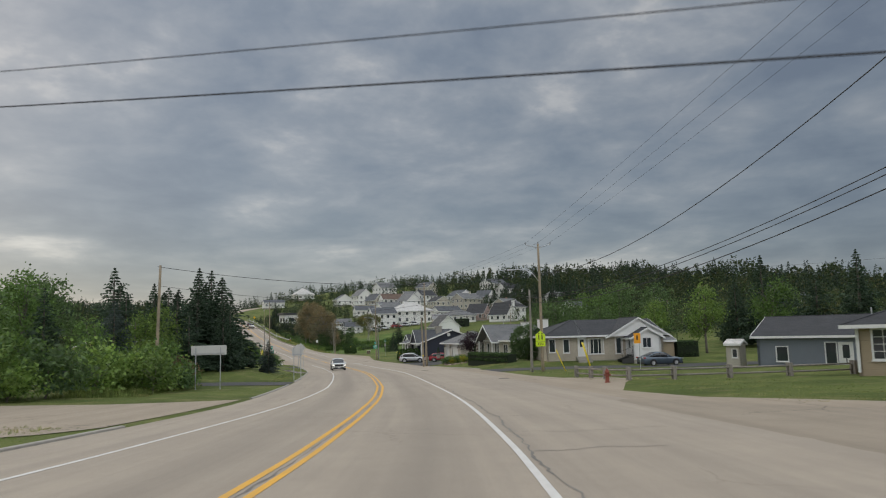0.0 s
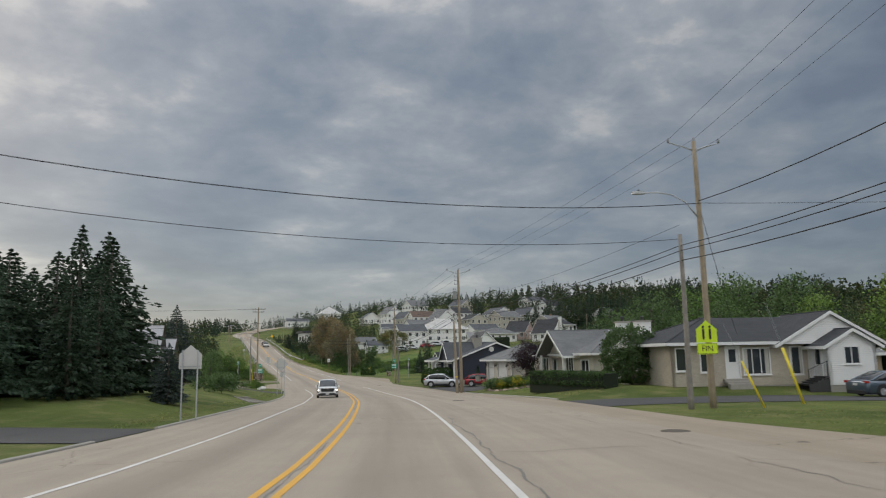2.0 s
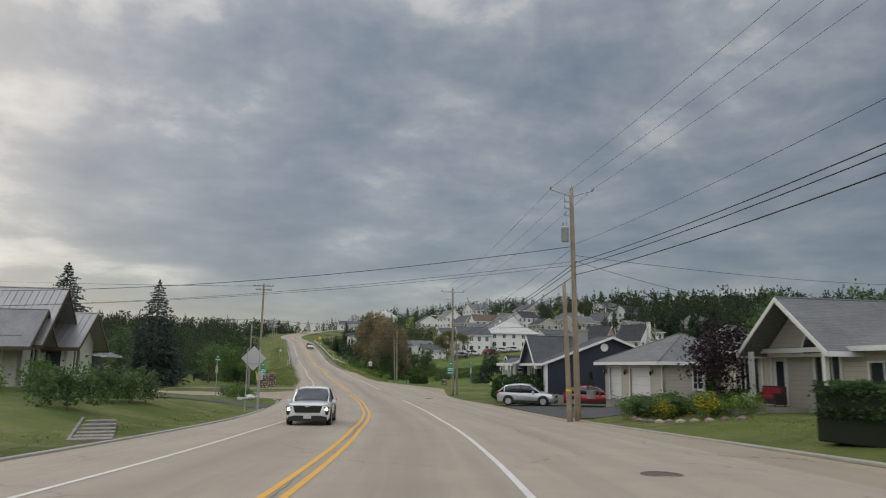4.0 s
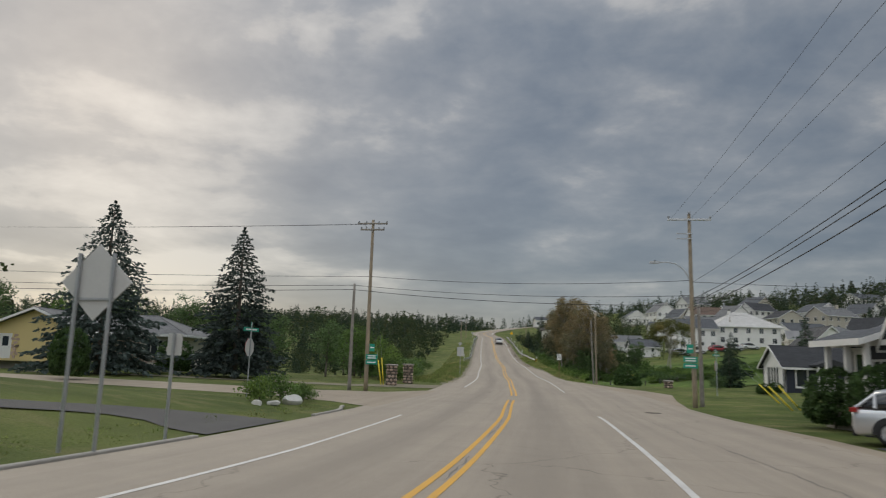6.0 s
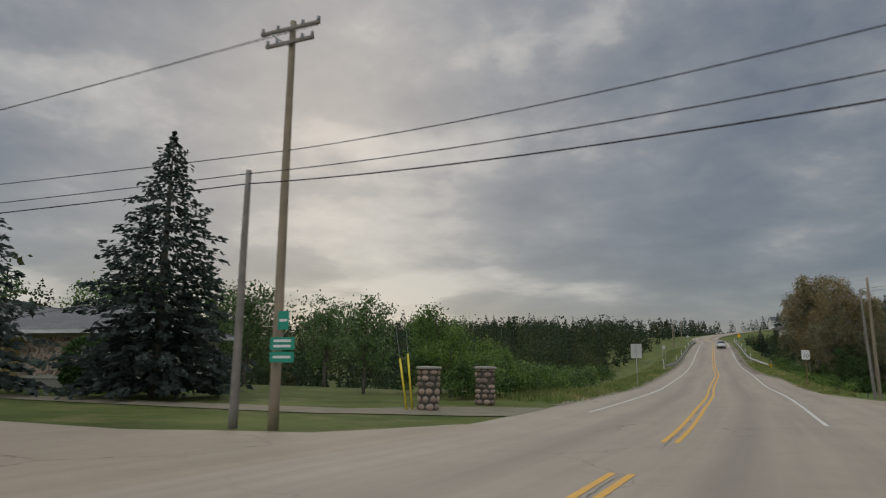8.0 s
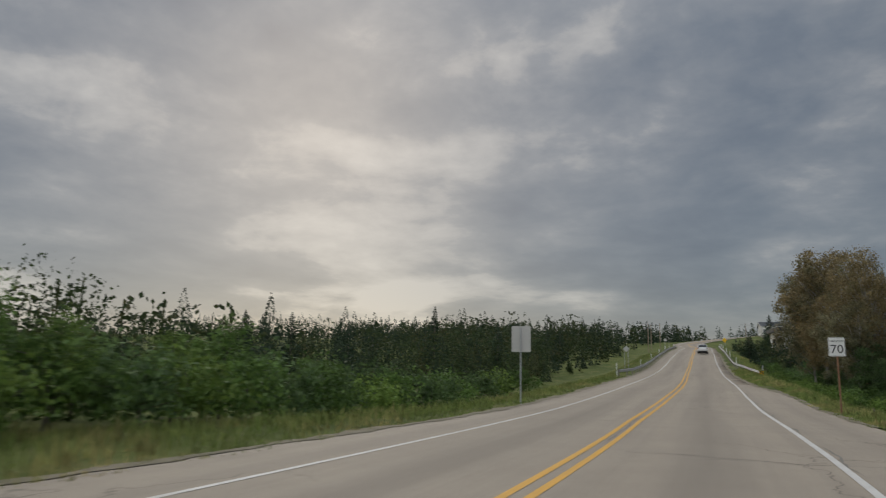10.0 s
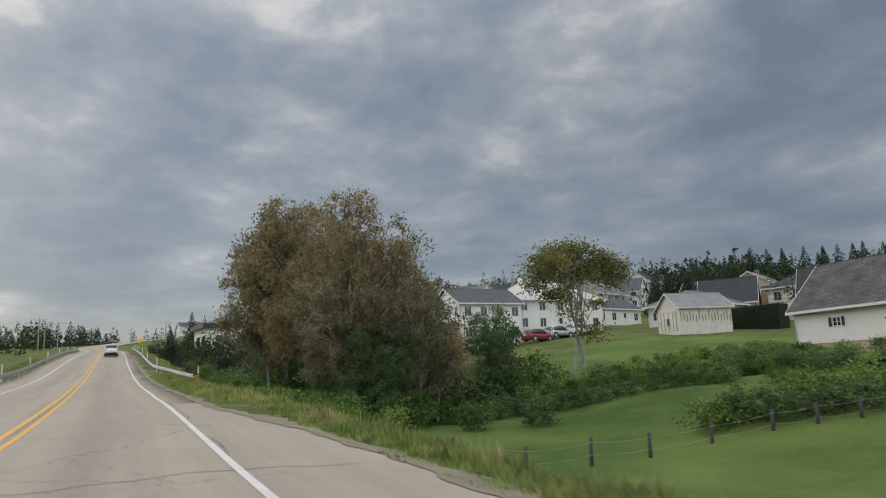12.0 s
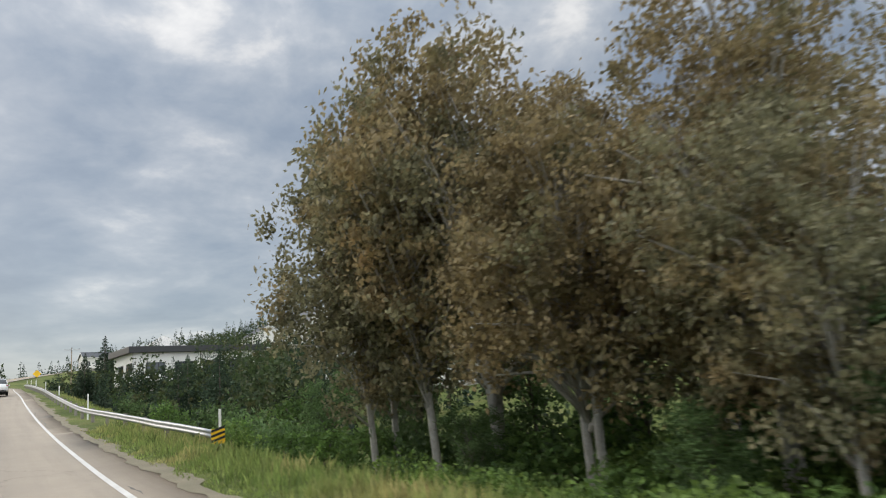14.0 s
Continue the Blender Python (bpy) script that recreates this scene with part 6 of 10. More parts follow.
gable_roof(ob, -0.3, 6.0, 4.2, 9.5, 2.5, 4.0, "x", 0.45, 0.0, SHINGLE_GREY)
S = sides(5.4, 17.2, 0.2, 10.2)
footing(ob, 5.42, 17.18, 0.22, 10.18, 0.3)
wall(ob, *S["front"], 2.95, [("win", 1.35, 0.95, 1.9, 1.65, dict(panes=3, border=0.14, curtain=True, rows=1)), ("door", 4.0, 0.5, 0.95, 2.1, dict(glass=0.6)), ("win", 6.75, 0.75, 1.35, 1.85, dict(panes=3, border=0.12)), ("win", 9.6, 0.95, 1.3, 1.4, dict(panes=2))], SIDING_BEIGE)
for nm in ("left", "right"):
    wall(ob, *S[nm], 2.95, [("win", 4, 0.95, 1.2, 1.3, dict(panes=2))] if nm == "right" else (), SIDING_BEIGE)
wall(ob, *S["back"], 2.95, (), SIDING_BEIGE)
hip_roof(ob, 5.4, 17.2, 0.2, 10.2, 2.95, 5.15, 0.5, SHINGLE_GREY)
# entrance gable with the arched light
bm = bm_new()
slab(bm, [(9.7, 2.6), (14.3, 2.6), (14.3, 2.9), (12.0, 4.9), (9.7, 2.9)], -0.25, 0.0)
part("gable", bm, SIDING_BEIGE, ob)
gable_roof(ob, 9.6, 14.4, -1.3, 4.6, 2.95, 4.95, "y", 0.35, 0.15, SHINGLE_GREY)
arch = [(0.78 * math.cos(radians(a)), 0.92 * math.sin(radians(a))) for a in range(0, 181, 15)]
bm = bm_new()
slab(bm, [(x * 1.14, z * 1.12) for x, z in arch], -0.30, -0.25, pose(12.83, 0, 2.72))
fr = part("arched_frame", bm, TRIM_WHITE, ob)
bm = bm_new()
slab(bm, arch, -0.312, -0.30, pose(12.83, 0, 2.74))
part("pane", bm, GLASS, fr)
for x in (9.75, 14.25):
    bm = bm_new()
    box(bm, x - 0.09, -1.2, 0, x + 0.09, -1.02, 2.85)
    part("column", bm, TRIM_WHITE, ob)
chimney(ob, 16.6, 5.4, 1.2, 1.0, 2.5, 5.7, TRIM_WHITE)
bm = bm_new()
rod(bm, (8.2, 3.5, 4.0), (8.2, 3.5, 5.6), 0.05)
part("vent_pipe", bm, STEEL, ob)
deck_ = thing("entrance_steps", "broad grey stone entrance steps before the door", "steps", ME @ pose(0, 0, 0))
steps(deck_, 7.9, 11.6, -1.5, 3, 0.16, 0.36, CONCRETE)
bm = bm_new()
box(bm, 7.9, -1.5, -0.5, 11.6, 0.16, 0.48, bevel=0.015)
part("landing", bm, CONCRETE, deck_)
bench = thing("garden_bench", "dark wicker bench with red cushions on the landing", "bench", ME @ pose(10.35, -0.75, 0.48))
bm = bm_new()
box(bm, -0.72, -0.3, 0.12, 0.72, 0.3, 0.36, bevel=0.03)
part("seat", bm, WICKER, bench)
bm = bm_new()
box(bm, -0.74, 0.22, 0.1, 0.74, 0.32, 0.88, bevel=0.04)
part("backrest", bm, WICKER, bench)
for x in (-0.72, 0.72):
    bm = bm_new()
    box(bm, x - 0.06, -0.32, 0.1, x + 0.06, 0.28, 0.6, bevel=0.03)
    part("armrest", bm, WICKER, bench)
    for y in (-0.26, 0.24):
        bm = bm_new()
        rod(bm, (x * 0.95, y, 0), (x * 0.95, y, 0.14), 0.03)
        part("leg", bm, WICKER, bench)
for x in (-0.32, 0.32):
    bm = bm_new()
    box(bm, x - 0.3, -0.29, 0.36, x + 0.3, 0.18, 0.48, bevel=0.04)
    part("cushion", bm, CUSHION, bench)
    bm = bm_new()
    box(bm, x - 0.3, 0.1, 0.47, x + 0.3, 0.21, 0.8, bevel=0.04)
    part("cushion", bm, CUSHION, bench)
pot = thing("potted_fern", "green fern in a dark pot on the steps", "plant", ME @ pose(8.6, -1.05, 0.48))
bm = bm_new()
turned(bm, [(0.14, 0), (0.19, 0.28), (0.21, 0.3), (0.17, 0.28)], 12)
part("pot", bm, BLACK, pot)
rng = np.random.default_rng(5)
bm = bm_new()
for k in range(34):
    a, l = rng.random() * 6.28, rng.uniform(0.35, 0.62)
    pts = [Vector((math.cos(a) * l * t, math.sin(a) * l * t, 0.28 + 0.62 * l * math.sin(2.4 * t) * 1.1)) for t in (0, 0.3, 0.6, 0.85, 1.0)]
    sd = Vector((-math.sin(a), math.cos(a), 0))
    w = [0.02, 0.06, 0.06, 0.04, 0.005]
    for i in range(4):
        bm.faces.new([bm.verts.new(p) for p in (pts[i] - sd * w[i], pts[i + 1] - sd * w[i + 1], pts[i + 1] + sd * w[i + 1], pts[i] + sd * w[i])])
part("fronds", bm, leaf_material("fern_leaf", (0.03, 0.09, 0.02), (0.09, 0.19, 0.05)), pot)
tub = thing("planter_tub", "pale round planter tub with a clipped cone cedar", "planter", ME @ pose(-7.9, -0.9, 0))
bm = bm_new()
turned(bm, [(0.26, 0), (0.33, 0.5), (0.36, 0.52), (0.36, 0.58), (0.3, 0.56)], 14)
part("tub", bm, CONCRETE, tub)
rng = np.random.default_rng(6)
bm = bm_new()
for k in range(900):
    t, a = rng.random() ** 0.7, rng.random() * 6.28
    r = 0.3 * (1 - t) ** 0.6 * rng.uniform(0.75, 1.05)
    p = Vector((math.cos(a) * r, math.sin(a) * r, 0.55 + t * 1.3))
    d1, d2 = Vector(rng.normal(size=3)).normalized() * 0.05, Vector(rng.normal(size=3)).normalized() * 0.04
    bm.faces.new([bm.verts.new(q) for q in (p - d1, p + d2, p + d1)])
part("foliage", bm, leaf_material("cone_leaf", (0.012, 0.028, 0.012), (0.04, 0.075, 0.03)), tub)

# ---- navy house
MD = stand(122.3, 14.85, 6.5)
ob = thing("house", "navy blue siding house with grey shingle roof and white trim", "house", MD)
footing(ob, 0.03, 11.57, 0.03, 7.77, 0.85)
S = sides(0, 11.6, 0, 7.8)
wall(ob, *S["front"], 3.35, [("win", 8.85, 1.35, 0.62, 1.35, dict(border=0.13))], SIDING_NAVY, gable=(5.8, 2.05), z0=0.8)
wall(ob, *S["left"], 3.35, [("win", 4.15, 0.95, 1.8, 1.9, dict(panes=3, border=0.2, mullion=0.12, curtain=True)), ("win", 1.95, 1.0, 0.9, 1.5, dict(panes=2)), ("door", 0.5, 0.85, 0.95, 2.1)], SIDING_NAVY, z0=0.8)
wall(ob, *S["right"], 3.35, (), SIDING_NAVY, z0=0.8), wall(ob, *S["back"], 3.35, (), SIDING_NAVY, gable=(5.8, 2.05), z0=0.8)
gable_roof(ob, 0, 11.6, 0, 7.8, 3.3, 5.4, "y", 0.45, 0.35, SHINGLE_SLATE)
bm = bm_new()
turned(bm, [(0.33, 0), (0.33, 0.05), (0.27, 0.06), (0.26, 0.03), (0, 0.03)], 20, pose(5.2, 0.0, 4.6, 90, 0, 0))
part("round_vent", bm, TRIM_WHITE, ob, "round white gable vent")
for x, y in ((-0.06, -0.06),):
    bm = bm_new()
    box(bm, x - 0.02, y - 0.02, 0.75, x + 0.2, y + 0.06, 3.3)
    box(bm, x - 0.02, y + 0.06, 0.75, x + 0.06, y + 0.3, 3.3)
    part("corner_trim", bm, TRIM_WHITE, ob)
chimney(ob, 4.2, 2.4, 1.05, 0.9, 4.2, 6.15, FOUNDATION)
# steep cross gable
bm = bm_new()
slab(bm, [(-1.55, 3.2), (1.55, 3.2), (1.55, 3.3), (0, 5.35), (-1.55, 3.3)], -0.05, 0.2, pose(-0.25, 2.75, 0, 0, 0, -90))
box(bm, -0.3, 1.2, 0.8, -0.02, 1.5, 3.3), box(bm, -0.3, 4.0, 0.8, -0.02, 4.3, 3.3)
part("gable", bm, SIDING_NAVY, ob)
gable_roof(ob, -0.25, 5.8, 1.2, 4.3, 3.3, 5.42, "x", 0.3, 0.3, SHINGLE_SLATE)
# porch with columns
bm = bm_new()
box(bm, -1.0, 4.5, -0.3, -0.02, 7.6, 0.82, bevel=0.02)
part("porch_floor", bm, FOUNDATION, ob)
roof_plane(ob, [(-1.25, 4.35, 3.3), (0.1, 4.35, 3.75), (0.1, 8.0, 3.75), (-1.25, 8.0, 3.3)], SHINGLE_SLATE, 0.12)
board(ob, (-1.25, 4.35, 3.29), (-1.25, 8.0, 3.29), 0.24, 0.09, TRIM_WHITE, "gutter", (-1, 0, 0))
board(ob, (-1.25, 4.35, 3.29), (0.0, 4.35, 3.72), 0.22, 0.05, TRIM_WHITE, "fascia", (0, -1, 0))
for y in (4.7, 6.0, 7.4):
    bm = bm_new()
    box(bm, -0.98, y - 0.09, 0.82, -0.80, y + 0.09, 3.15)
    box(bm, -1.02, y - 0.13, 0.82, -0.76, y + 0.13, 0.98)
    part("column", bm, TRIM_WHITE, ob)

# ---- farther navy house with the small white gable
MF = stand(166.7, 24.4, 3)
ob = thing("house", "small navy house with white gable and white-framed windows", "house", MF)
footing(ob, 0.03, 10.97, 0.03, 4.57, 0.3)
S = sides(0, 11, 0, 4.6)
wall(ob, *S["left"], 2.45, [("win", 1.1, 0.5, 2.4, 1.75, dict(panes=4, border=0.16, mullion=0.12))], SIDING_WHITE, gable=(2.3, 1.55), gable_mat=SIDING_WHITE)
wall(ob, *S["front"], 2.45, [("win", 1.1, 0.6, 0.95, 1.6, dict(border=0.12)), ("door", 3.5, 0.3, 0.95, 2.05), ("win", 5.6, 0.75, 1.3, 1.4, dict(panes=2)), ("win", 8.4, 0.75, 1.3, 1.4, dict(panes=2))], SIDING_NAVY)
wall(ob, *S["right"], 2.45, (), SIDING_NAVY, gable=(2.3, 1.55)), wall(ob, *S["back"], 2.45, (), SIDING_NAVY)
gable_roof(ob, 0, 11, 0, 4.6, 2.45, 4.15, "x", 0.4, 0.35, SHINGLE_DARK)
bm = bm_new()
slab(bm, [(2.2, 2.38), (5.2, 2.38), (5.2, 2.52), (3.7, 3.05), (2.2, 2.52)], -1.5, 0.1)
part("porch_roof", bm, SHINGLE_DARK, ob, "low dark shingled porch roof")
for x in (2.35, 4.95):
    bm = bm_new()
    box(bm, x, -1.42, -0.2, x + 0.16, -1.26, 2.38, bevel=0.01)
    part("column", bm, TRIM_WHITE, ob, "white porch column")
bm = bm_new()
box(bm, 2.2, -1.5, -0.3, 5.2, 0.0, 0.26)
part("porch_floor", bm, CONCRETE, ob)

# ---- cream house with seamed metal roofs on the far side of the road
ML = stand(112.6, -18.7, 2)
ob = thing("house", "cream stucco house with stepped grey seamed metal roofs", "house", ML)


def seams(x0, x1, y0, y1, z0, z1):
    """Standing seams down a slope, each one a rib."""
    n = int(abs(x1 - x0) / 0.42)
    for k in range(n + 1):
        x = x0 + (x1 - x0) * k / n
        bm = bm_new()
        a, b = Vector((x, y0, z0)), Vector((x, y1, z1))
        v = [bm.verts.new(p + o) for p in (a, b) for o in (Vector((-0.02, 0, 0)), Vector((0.02, 0, 0)), Vector((0.02, 0, 0.045)), Vector((-0.02, 0, 0.045)))]
        for q in ((0, 1, 5, 4), (1, 2, 6, 5), (2, 3, 7, 6), (3, 0, 4, 7), (0, 3, 2, 1), (4, 5, 6, 7)):
            bm.faces.new([v[i] for i in q])
        part("roof_seam", bm, ROOF_METAL, ob)


for x0, x1, y0, y1, eave, peak, wins, over in ((-15, -1.6, 0.0, 5.8, 3.1, 6.1, [("win", 11.3, 1.0, 0.9, 1.75, dict(border=0.14)), ("win", 9.7, 1.0, 0.9, 1.75, dict(border=0.14)), ("win", 4, 1.0, 1.6, 1.6, dict(panes=2))], 1.3), (-11, -0.2, 3.4, 8.6, 2.85, 4.75, [("win", 9.5, 0.5, 0.95, 1.75, dict(border=0.15))], 0.9)):
    footing(ob, x0 + 0.02, x1 - 0.02, y0 + 0.02, y1 - 0.02, 0.2)
    S = sides(x0, x1, y0, y1)
    wall(ob, *S["front"], eave, wins, STUCCO_CREAM)
    half = (y1 - y0) / 2
    wall(ob, *S["right"], eave, [("win", 1.2, 0.7, 1.3, 1.6, dict(panes=2))], STUCCO_CREAM, gable=(half, peak - eave - 0.12), gable_mat=TRIM_BROWN if x1 < -1 else STUCCO_CREAM)
    wall(ob, *S["left"], eave, (), STUCCO_CREAM, gable=(half, peak - eave - 0.12)), wall(ob, *S["back"], eave, (), STUCCO_CREAM)
    gable_roof(ob, x0, x1, y0, y1, eave, peak, "x", 0.7, over, ROOF_METAL, TRIM_BROWN, 0.22)
    k = (peak - eave) / half
    seams(x0 - over, x1 + over, y0 - 0.68, y0 + half, eave - k * 0.68 + 0.14, peak + 0.14)
bm = bm_new()
box(bm, -7.5, -1.1, 2.9, -1.3, 0.1, 3.05)
part("canopy", bm, ROOF_METAL, ob)
gable_roof(ob, -7.0, -1.2, -1.2, 2.4, 2.75, 4.55, "x", 0.5, 0.6, ROOF_TIN, TRIM_BROWN, 0.2)

# ---- yellow and stone house behind the blue spruces
HY = stand(159.5, -33, 4) @ pose(0, 0, 0.55)
ob = thing("house", "yellow stucco house with field-stone base and grey roof", "house", HY)
footing(ob, -13.9, 3.4, 1.05, 8.9, 0.2)
S = sides(-14, -4.5, 0, 9)
wall(ob, *S["front"], 2.7, [("door", 1.6, 0.2, 1.0, 2.1)], STUCCO_YELLOW, gable=(4.75, 1.9))
wall(ob, *S["left"], 2.7, (), STUCCO_YELLOW), wall(ob, *S["back"], 2.7, (), STUCCO_YELLOW, gable=(4.75, 1.9)), wall(ob, *S["right"], 2.7, (), STUCCO_YELLOW)
gable_roof(ob, -14, -4.5, 0, 9, 2.7, 4.65, "y", 0.7, 0.7, SHINGLE_GREY)
S = sides(-4.5, 3.5, 1.0, 9)
wall(ob, *S["front"], 2.7, [("win", 4.6, 0.9, 2.0, 1.3, dict(panes=3, curtain=True))], STUCCO_CREAM)
wall(ob, *S["right"], 2.7, (), STUCCO_CREAM), wall(ob, *S["back"], 2.7, (), STUCCO_CREAM)
hip_roof(ob, -8.5, 3.5, 1.0, 9, 2.7, 4.6, 0.8, SHINGLE_GREY)
rng = np.random.default_rng(8)
cob = []
for k in range(3):
    bm = bm_new()
    pts = [(0.17 * (1 + 0.35 * math.sin(2.3 * j + k)) * math.cos(6.283 * j / 7), 0.15 * (1 + 0.3 * math.cos(1.7 * j + k)) * math.sin(6.283 * j / 7)) for j in range(7)]
    slab(bm, pts, -0.05, 0.02)
    cob.append(mesh_of("stone", bm, STONE))


def stones(x0, x1, z0, z1, y, skip=()):
    z = z0 + 0.16
    row = 0
    while z < z1 - 0.1:
        x = x0 + 0.18 + 0.16 * (row % 2)
        while x < x1 - 0.14:
            if not any(a < x < b and c < z < d for a, b, c, d in skip):
                o = new("stone", cob[int(rng.integers(3))])
                o.parent = ob
                o.matrix_local = pose(x + rng.uniform(-0.03, 0.03), y, z + rng.uniform(-0.03, 0.03), 0, rng.uniform(0, 360), 0)
            x += 0.36
        z += 0.31
        row += 1


stones(-14, -10.6, 0.2, 2.4, -0.02, ((-12.6, -11.2, 0, 2.5),))
stones(-4.3, 3.4, 0.2, 2.4, 0.98, ((-0.2, 2.4, 0.7, 2.4),))


# ---- houses up the hillside
def hill_house(s, u, turn, w, d, eave, peak, walls, roof, label, axis="x", hip=False, storeys=1, cols=3, lift=0.0, chim=None, trim=None, gable_mat=None, balcony=False, panes=2):
    """A plain village house with a grid of real windows on the sides that show."""
    ob = thing("house", label, "house", stand(s, u, turn) @ pose(-w / 2, -d / 2, lift), "village houses")
    footing(ob, 0.03, w - 0.03, 0.03, d - 0.03, 0.25)
    S = sides(0, w, 0, d)
    for nm, (m, ln) in S.items():
        ops = []
        n = max(1, int(round(cols * ln / w)))
        if nm != "back":
            for st in range(storeys):
                for k in range(n):
                    x = ln * (k + 0.5) / n - 0.5
                    z = 0.9 + st * (eave / storeys)
                    if st == 0 and k == n // 2 and nm == "front":
                        ops.append(("door", x, 0.25, 0.95, 2.05))
                    else:
                        ops.append(("win", x, z, 1.0, 1.25, dict(panes=panes, sill=False, border=0.1)))
        end = nm in (("left", "right") if axis == "x" else ("front", "back"))
        g = (ln / 2, peak - eave - 0.1) if end and not hip else None
        wall(ob, m, ln, eave, ops, walls, gable=g, gable_mat=gable_mat if g else None)
    if hip:
        hip_roof(ob, 0, w, 0, d, eave, peak, 0.6, roof, trim)
    else:
        gable_roof(ob, 0, w, 0, d, eave, peak, axis, 0.4, 0.35, roof, trim)
    if balcony:
        for st in range(1, storeys):
            z = eave / storeys * st
            bm = bm_new()
            box(bm, -1.8, 0.2, z - 0.15, -0.02, d - 0.2, z)
            bl = part("balcony", bm, TRIM_WHITE, ob)
            bm = bm_new()
            for k in range(int(d / 0.25)):
                rod(bm, (-1.75, 0.3 + 0.25 * k, z), (-1.75, 0.3 + 0.25 * k, z + 0.95), 0.02, n=4)
            box(bm, -1.8, 0.2, z + 0.92, -1.7, d - 0.2, z + 1.0)
            part("railing", bm, TRIM_WHITE, bl)
        for k in range(3):
            bm = bm_new()
            box(bm, -1.78, 0.3 + k * (d - 0.8) / 2, -1.0, -1.6, 0.48 + k * (d - 0.8) / 2, eave)
            part("column", bm, TRIM_WHITE, ob)
    if chim:
        chimney(ob, chim[0], chim[1], chim[2], chim[2] * 0.8, eave, chim[3], walls if len(chim) < 5 else chim[4])
    return ob


hill_house(290, 64, 0, 16, 13, 4.9, 9.1, SIDING_WHITE, SHINGLE_PALE, "large white two-storey building with pale hip roof", hip=True, storeys=2, cols=5, balcony=True, chim=(6, 8, 0.6, 9.6))
hill_house(285, 50.5, 0, 10, 9, 5.6, 8.0, SIDING_WHITE, SHINGLE_SLATE, "white two-storey duplex with balconies and grey roof", storeys=2, cols=4, balcony=True, axis="x")
hill_house(259, 93, 30, 8, 8.5, 2.9, 7.4, SIDING_WHITE, SHINGLE_DARK, "white steep-roofed house with a tall white chimney", "y", cols=3, chim=(4, -0.4, 1.0, 8.2), storeys=1)
hill_house(269.5, 101, 20, 9.5, 9, 5.6, 8.4, SIDING_WHITE, SHINGLE_DARK, "white two-storey house with dark hip roof", hip=True, storeys=2, cols=3, lift=-0.6)
hill_house(283, 106, 25, 10, 9, 4.6, 7.3, BRICK_BROWN, SHINGLE_GREY, "brown brick house with grey gable roof", "x", storeys=2, cols=4, lift=0.8, gable_mat=SIDING_BEIGE, chim=(5, 4.5, 0.7, 8.0))
hill_house(300, 84, 12, 12, 8, 3.0, 5.2, SIDING_WHITE, SHINGLE_SLATE, "white bungalow with slate-grey roof on the slope", cols=4)
hill_house(329, 66, 8, 11, 8, 5.0, 7.4, SIDING_WHITE, SHINGLE_GREY, "white two-storey house with grey roof on the slope", storeys=2, cols=4)
hill_house(345, 109, 20, 11, 9, 5.2, 8.2, SIDING_WHITE, SHINGLE_SLATE, "white two-storey house with slate roof up the hill", "y", storeys=2, cols=3)
hill_house(318, 128, 30, 10, 9, 3.0, 6.4, SIDING_BEIGE, SHINGLE_DARK, "beige gabled house with dark roof up the hill", "y", cols=3)
hill_house(300, 140, 30, 12, 9, 5.0, 7.8, SIDING_WHITE, SHINGLE_GREY, "white two-storey house with grey roof up the hill", storeys=2, cols=4, chim=(3, 4, 0.8, 8.8))
hill_house(352, 140, 15, 12, 9, 5.0, 8.0, SIDING_WHITE, SHINGLE_DARK, "white two-storey house with dark roof up the hill", storeys=2, cols=4)
hill_house(395, 155, 15, 14, 10, 5.4, 8.2, SIDING_WHITE, SHINGLE_SLATE, "long white house with slate roof high on the hill", storeys=2, cols=5)
hill_house(375, 92, 5, 10, 8, 3.0, 5.6, SIDING_BEIGE, SHINGLE_GREY, "beige bungalow with grey roof up the slope", cols=3)
hill_house(330, 92, 12, 9, 8, 5.2, 7.6, SIDING_BEIGE, SHINGLE_DARK, "beige two-storey house with dark roof on the slope", "y", storeys=2, cols=3)
hill_house(246, 118, 30, 11, 8, 3.0, 5.4, SIDING_WHITE, SHINGLE_SLATE, "white bungalow with slate roof on the slope", cols=4)
hill_house(222, 138, 40, 10, 8, 3.0, 5.4, SIDING_BEIGE, SHINGLE_GREY, "beige bungalow with grey roof on the slope", cols=3)
hill_house(165, 140, 25, 13, 9, 3.2, 6.2, SIDING_WHITE, SHINGLE_SLATE, "white gabled house on the wooded hill", "x", cols=4, panes=3)
hill_house(278, 36.5, 0, 7, 5, 2.6, 4.2, SIDING_WHITE, SHINGLE_SLATE, "small white shed with grey roof below the village", cols=2)
hill_house(300, 36, 0, 9, 6, 2.7, 4.4, SIDING_WHITE, SHINGLE_GREY, "low white outbuilding with grey roof", cols=3)
hill_house(270, 78, 15, 12, 8, 2.8, 5.0, SIDING_WHITE, SHINGLE_GREY, "low white house with grey hip roof behind the old shed", cols=4, hip=True)
hill_house(399, 72, 10, 9, 10, 5.4, 9.2, SIDING_WHITE, SHINGLE_GREY, "tall white gabled house near the top of the hill", "y", storeys=2, cols=3)
hill_house(383, 74, 25, 8, 8, 3.4, 6.8, SIDING_BEIGE, SHINGLE_SLATE, "beige gabled house with slate roof near the hilltop", "y", cols=3)
hill_house(357, 75, 5, 11, 8, 5.2, 8.0, SIDING_WHITE, ROOF_BROWN, "white two-storey house with brown roof on the slope", storeys=2, cols=4)
hill_house(345, 81, 18, 9, 9, 4.8, 8.6, SIDING_WHITE, SHINGLE_GREY, "white gabled house with grey roof on the slope", "y", storeys=2, cols=3)
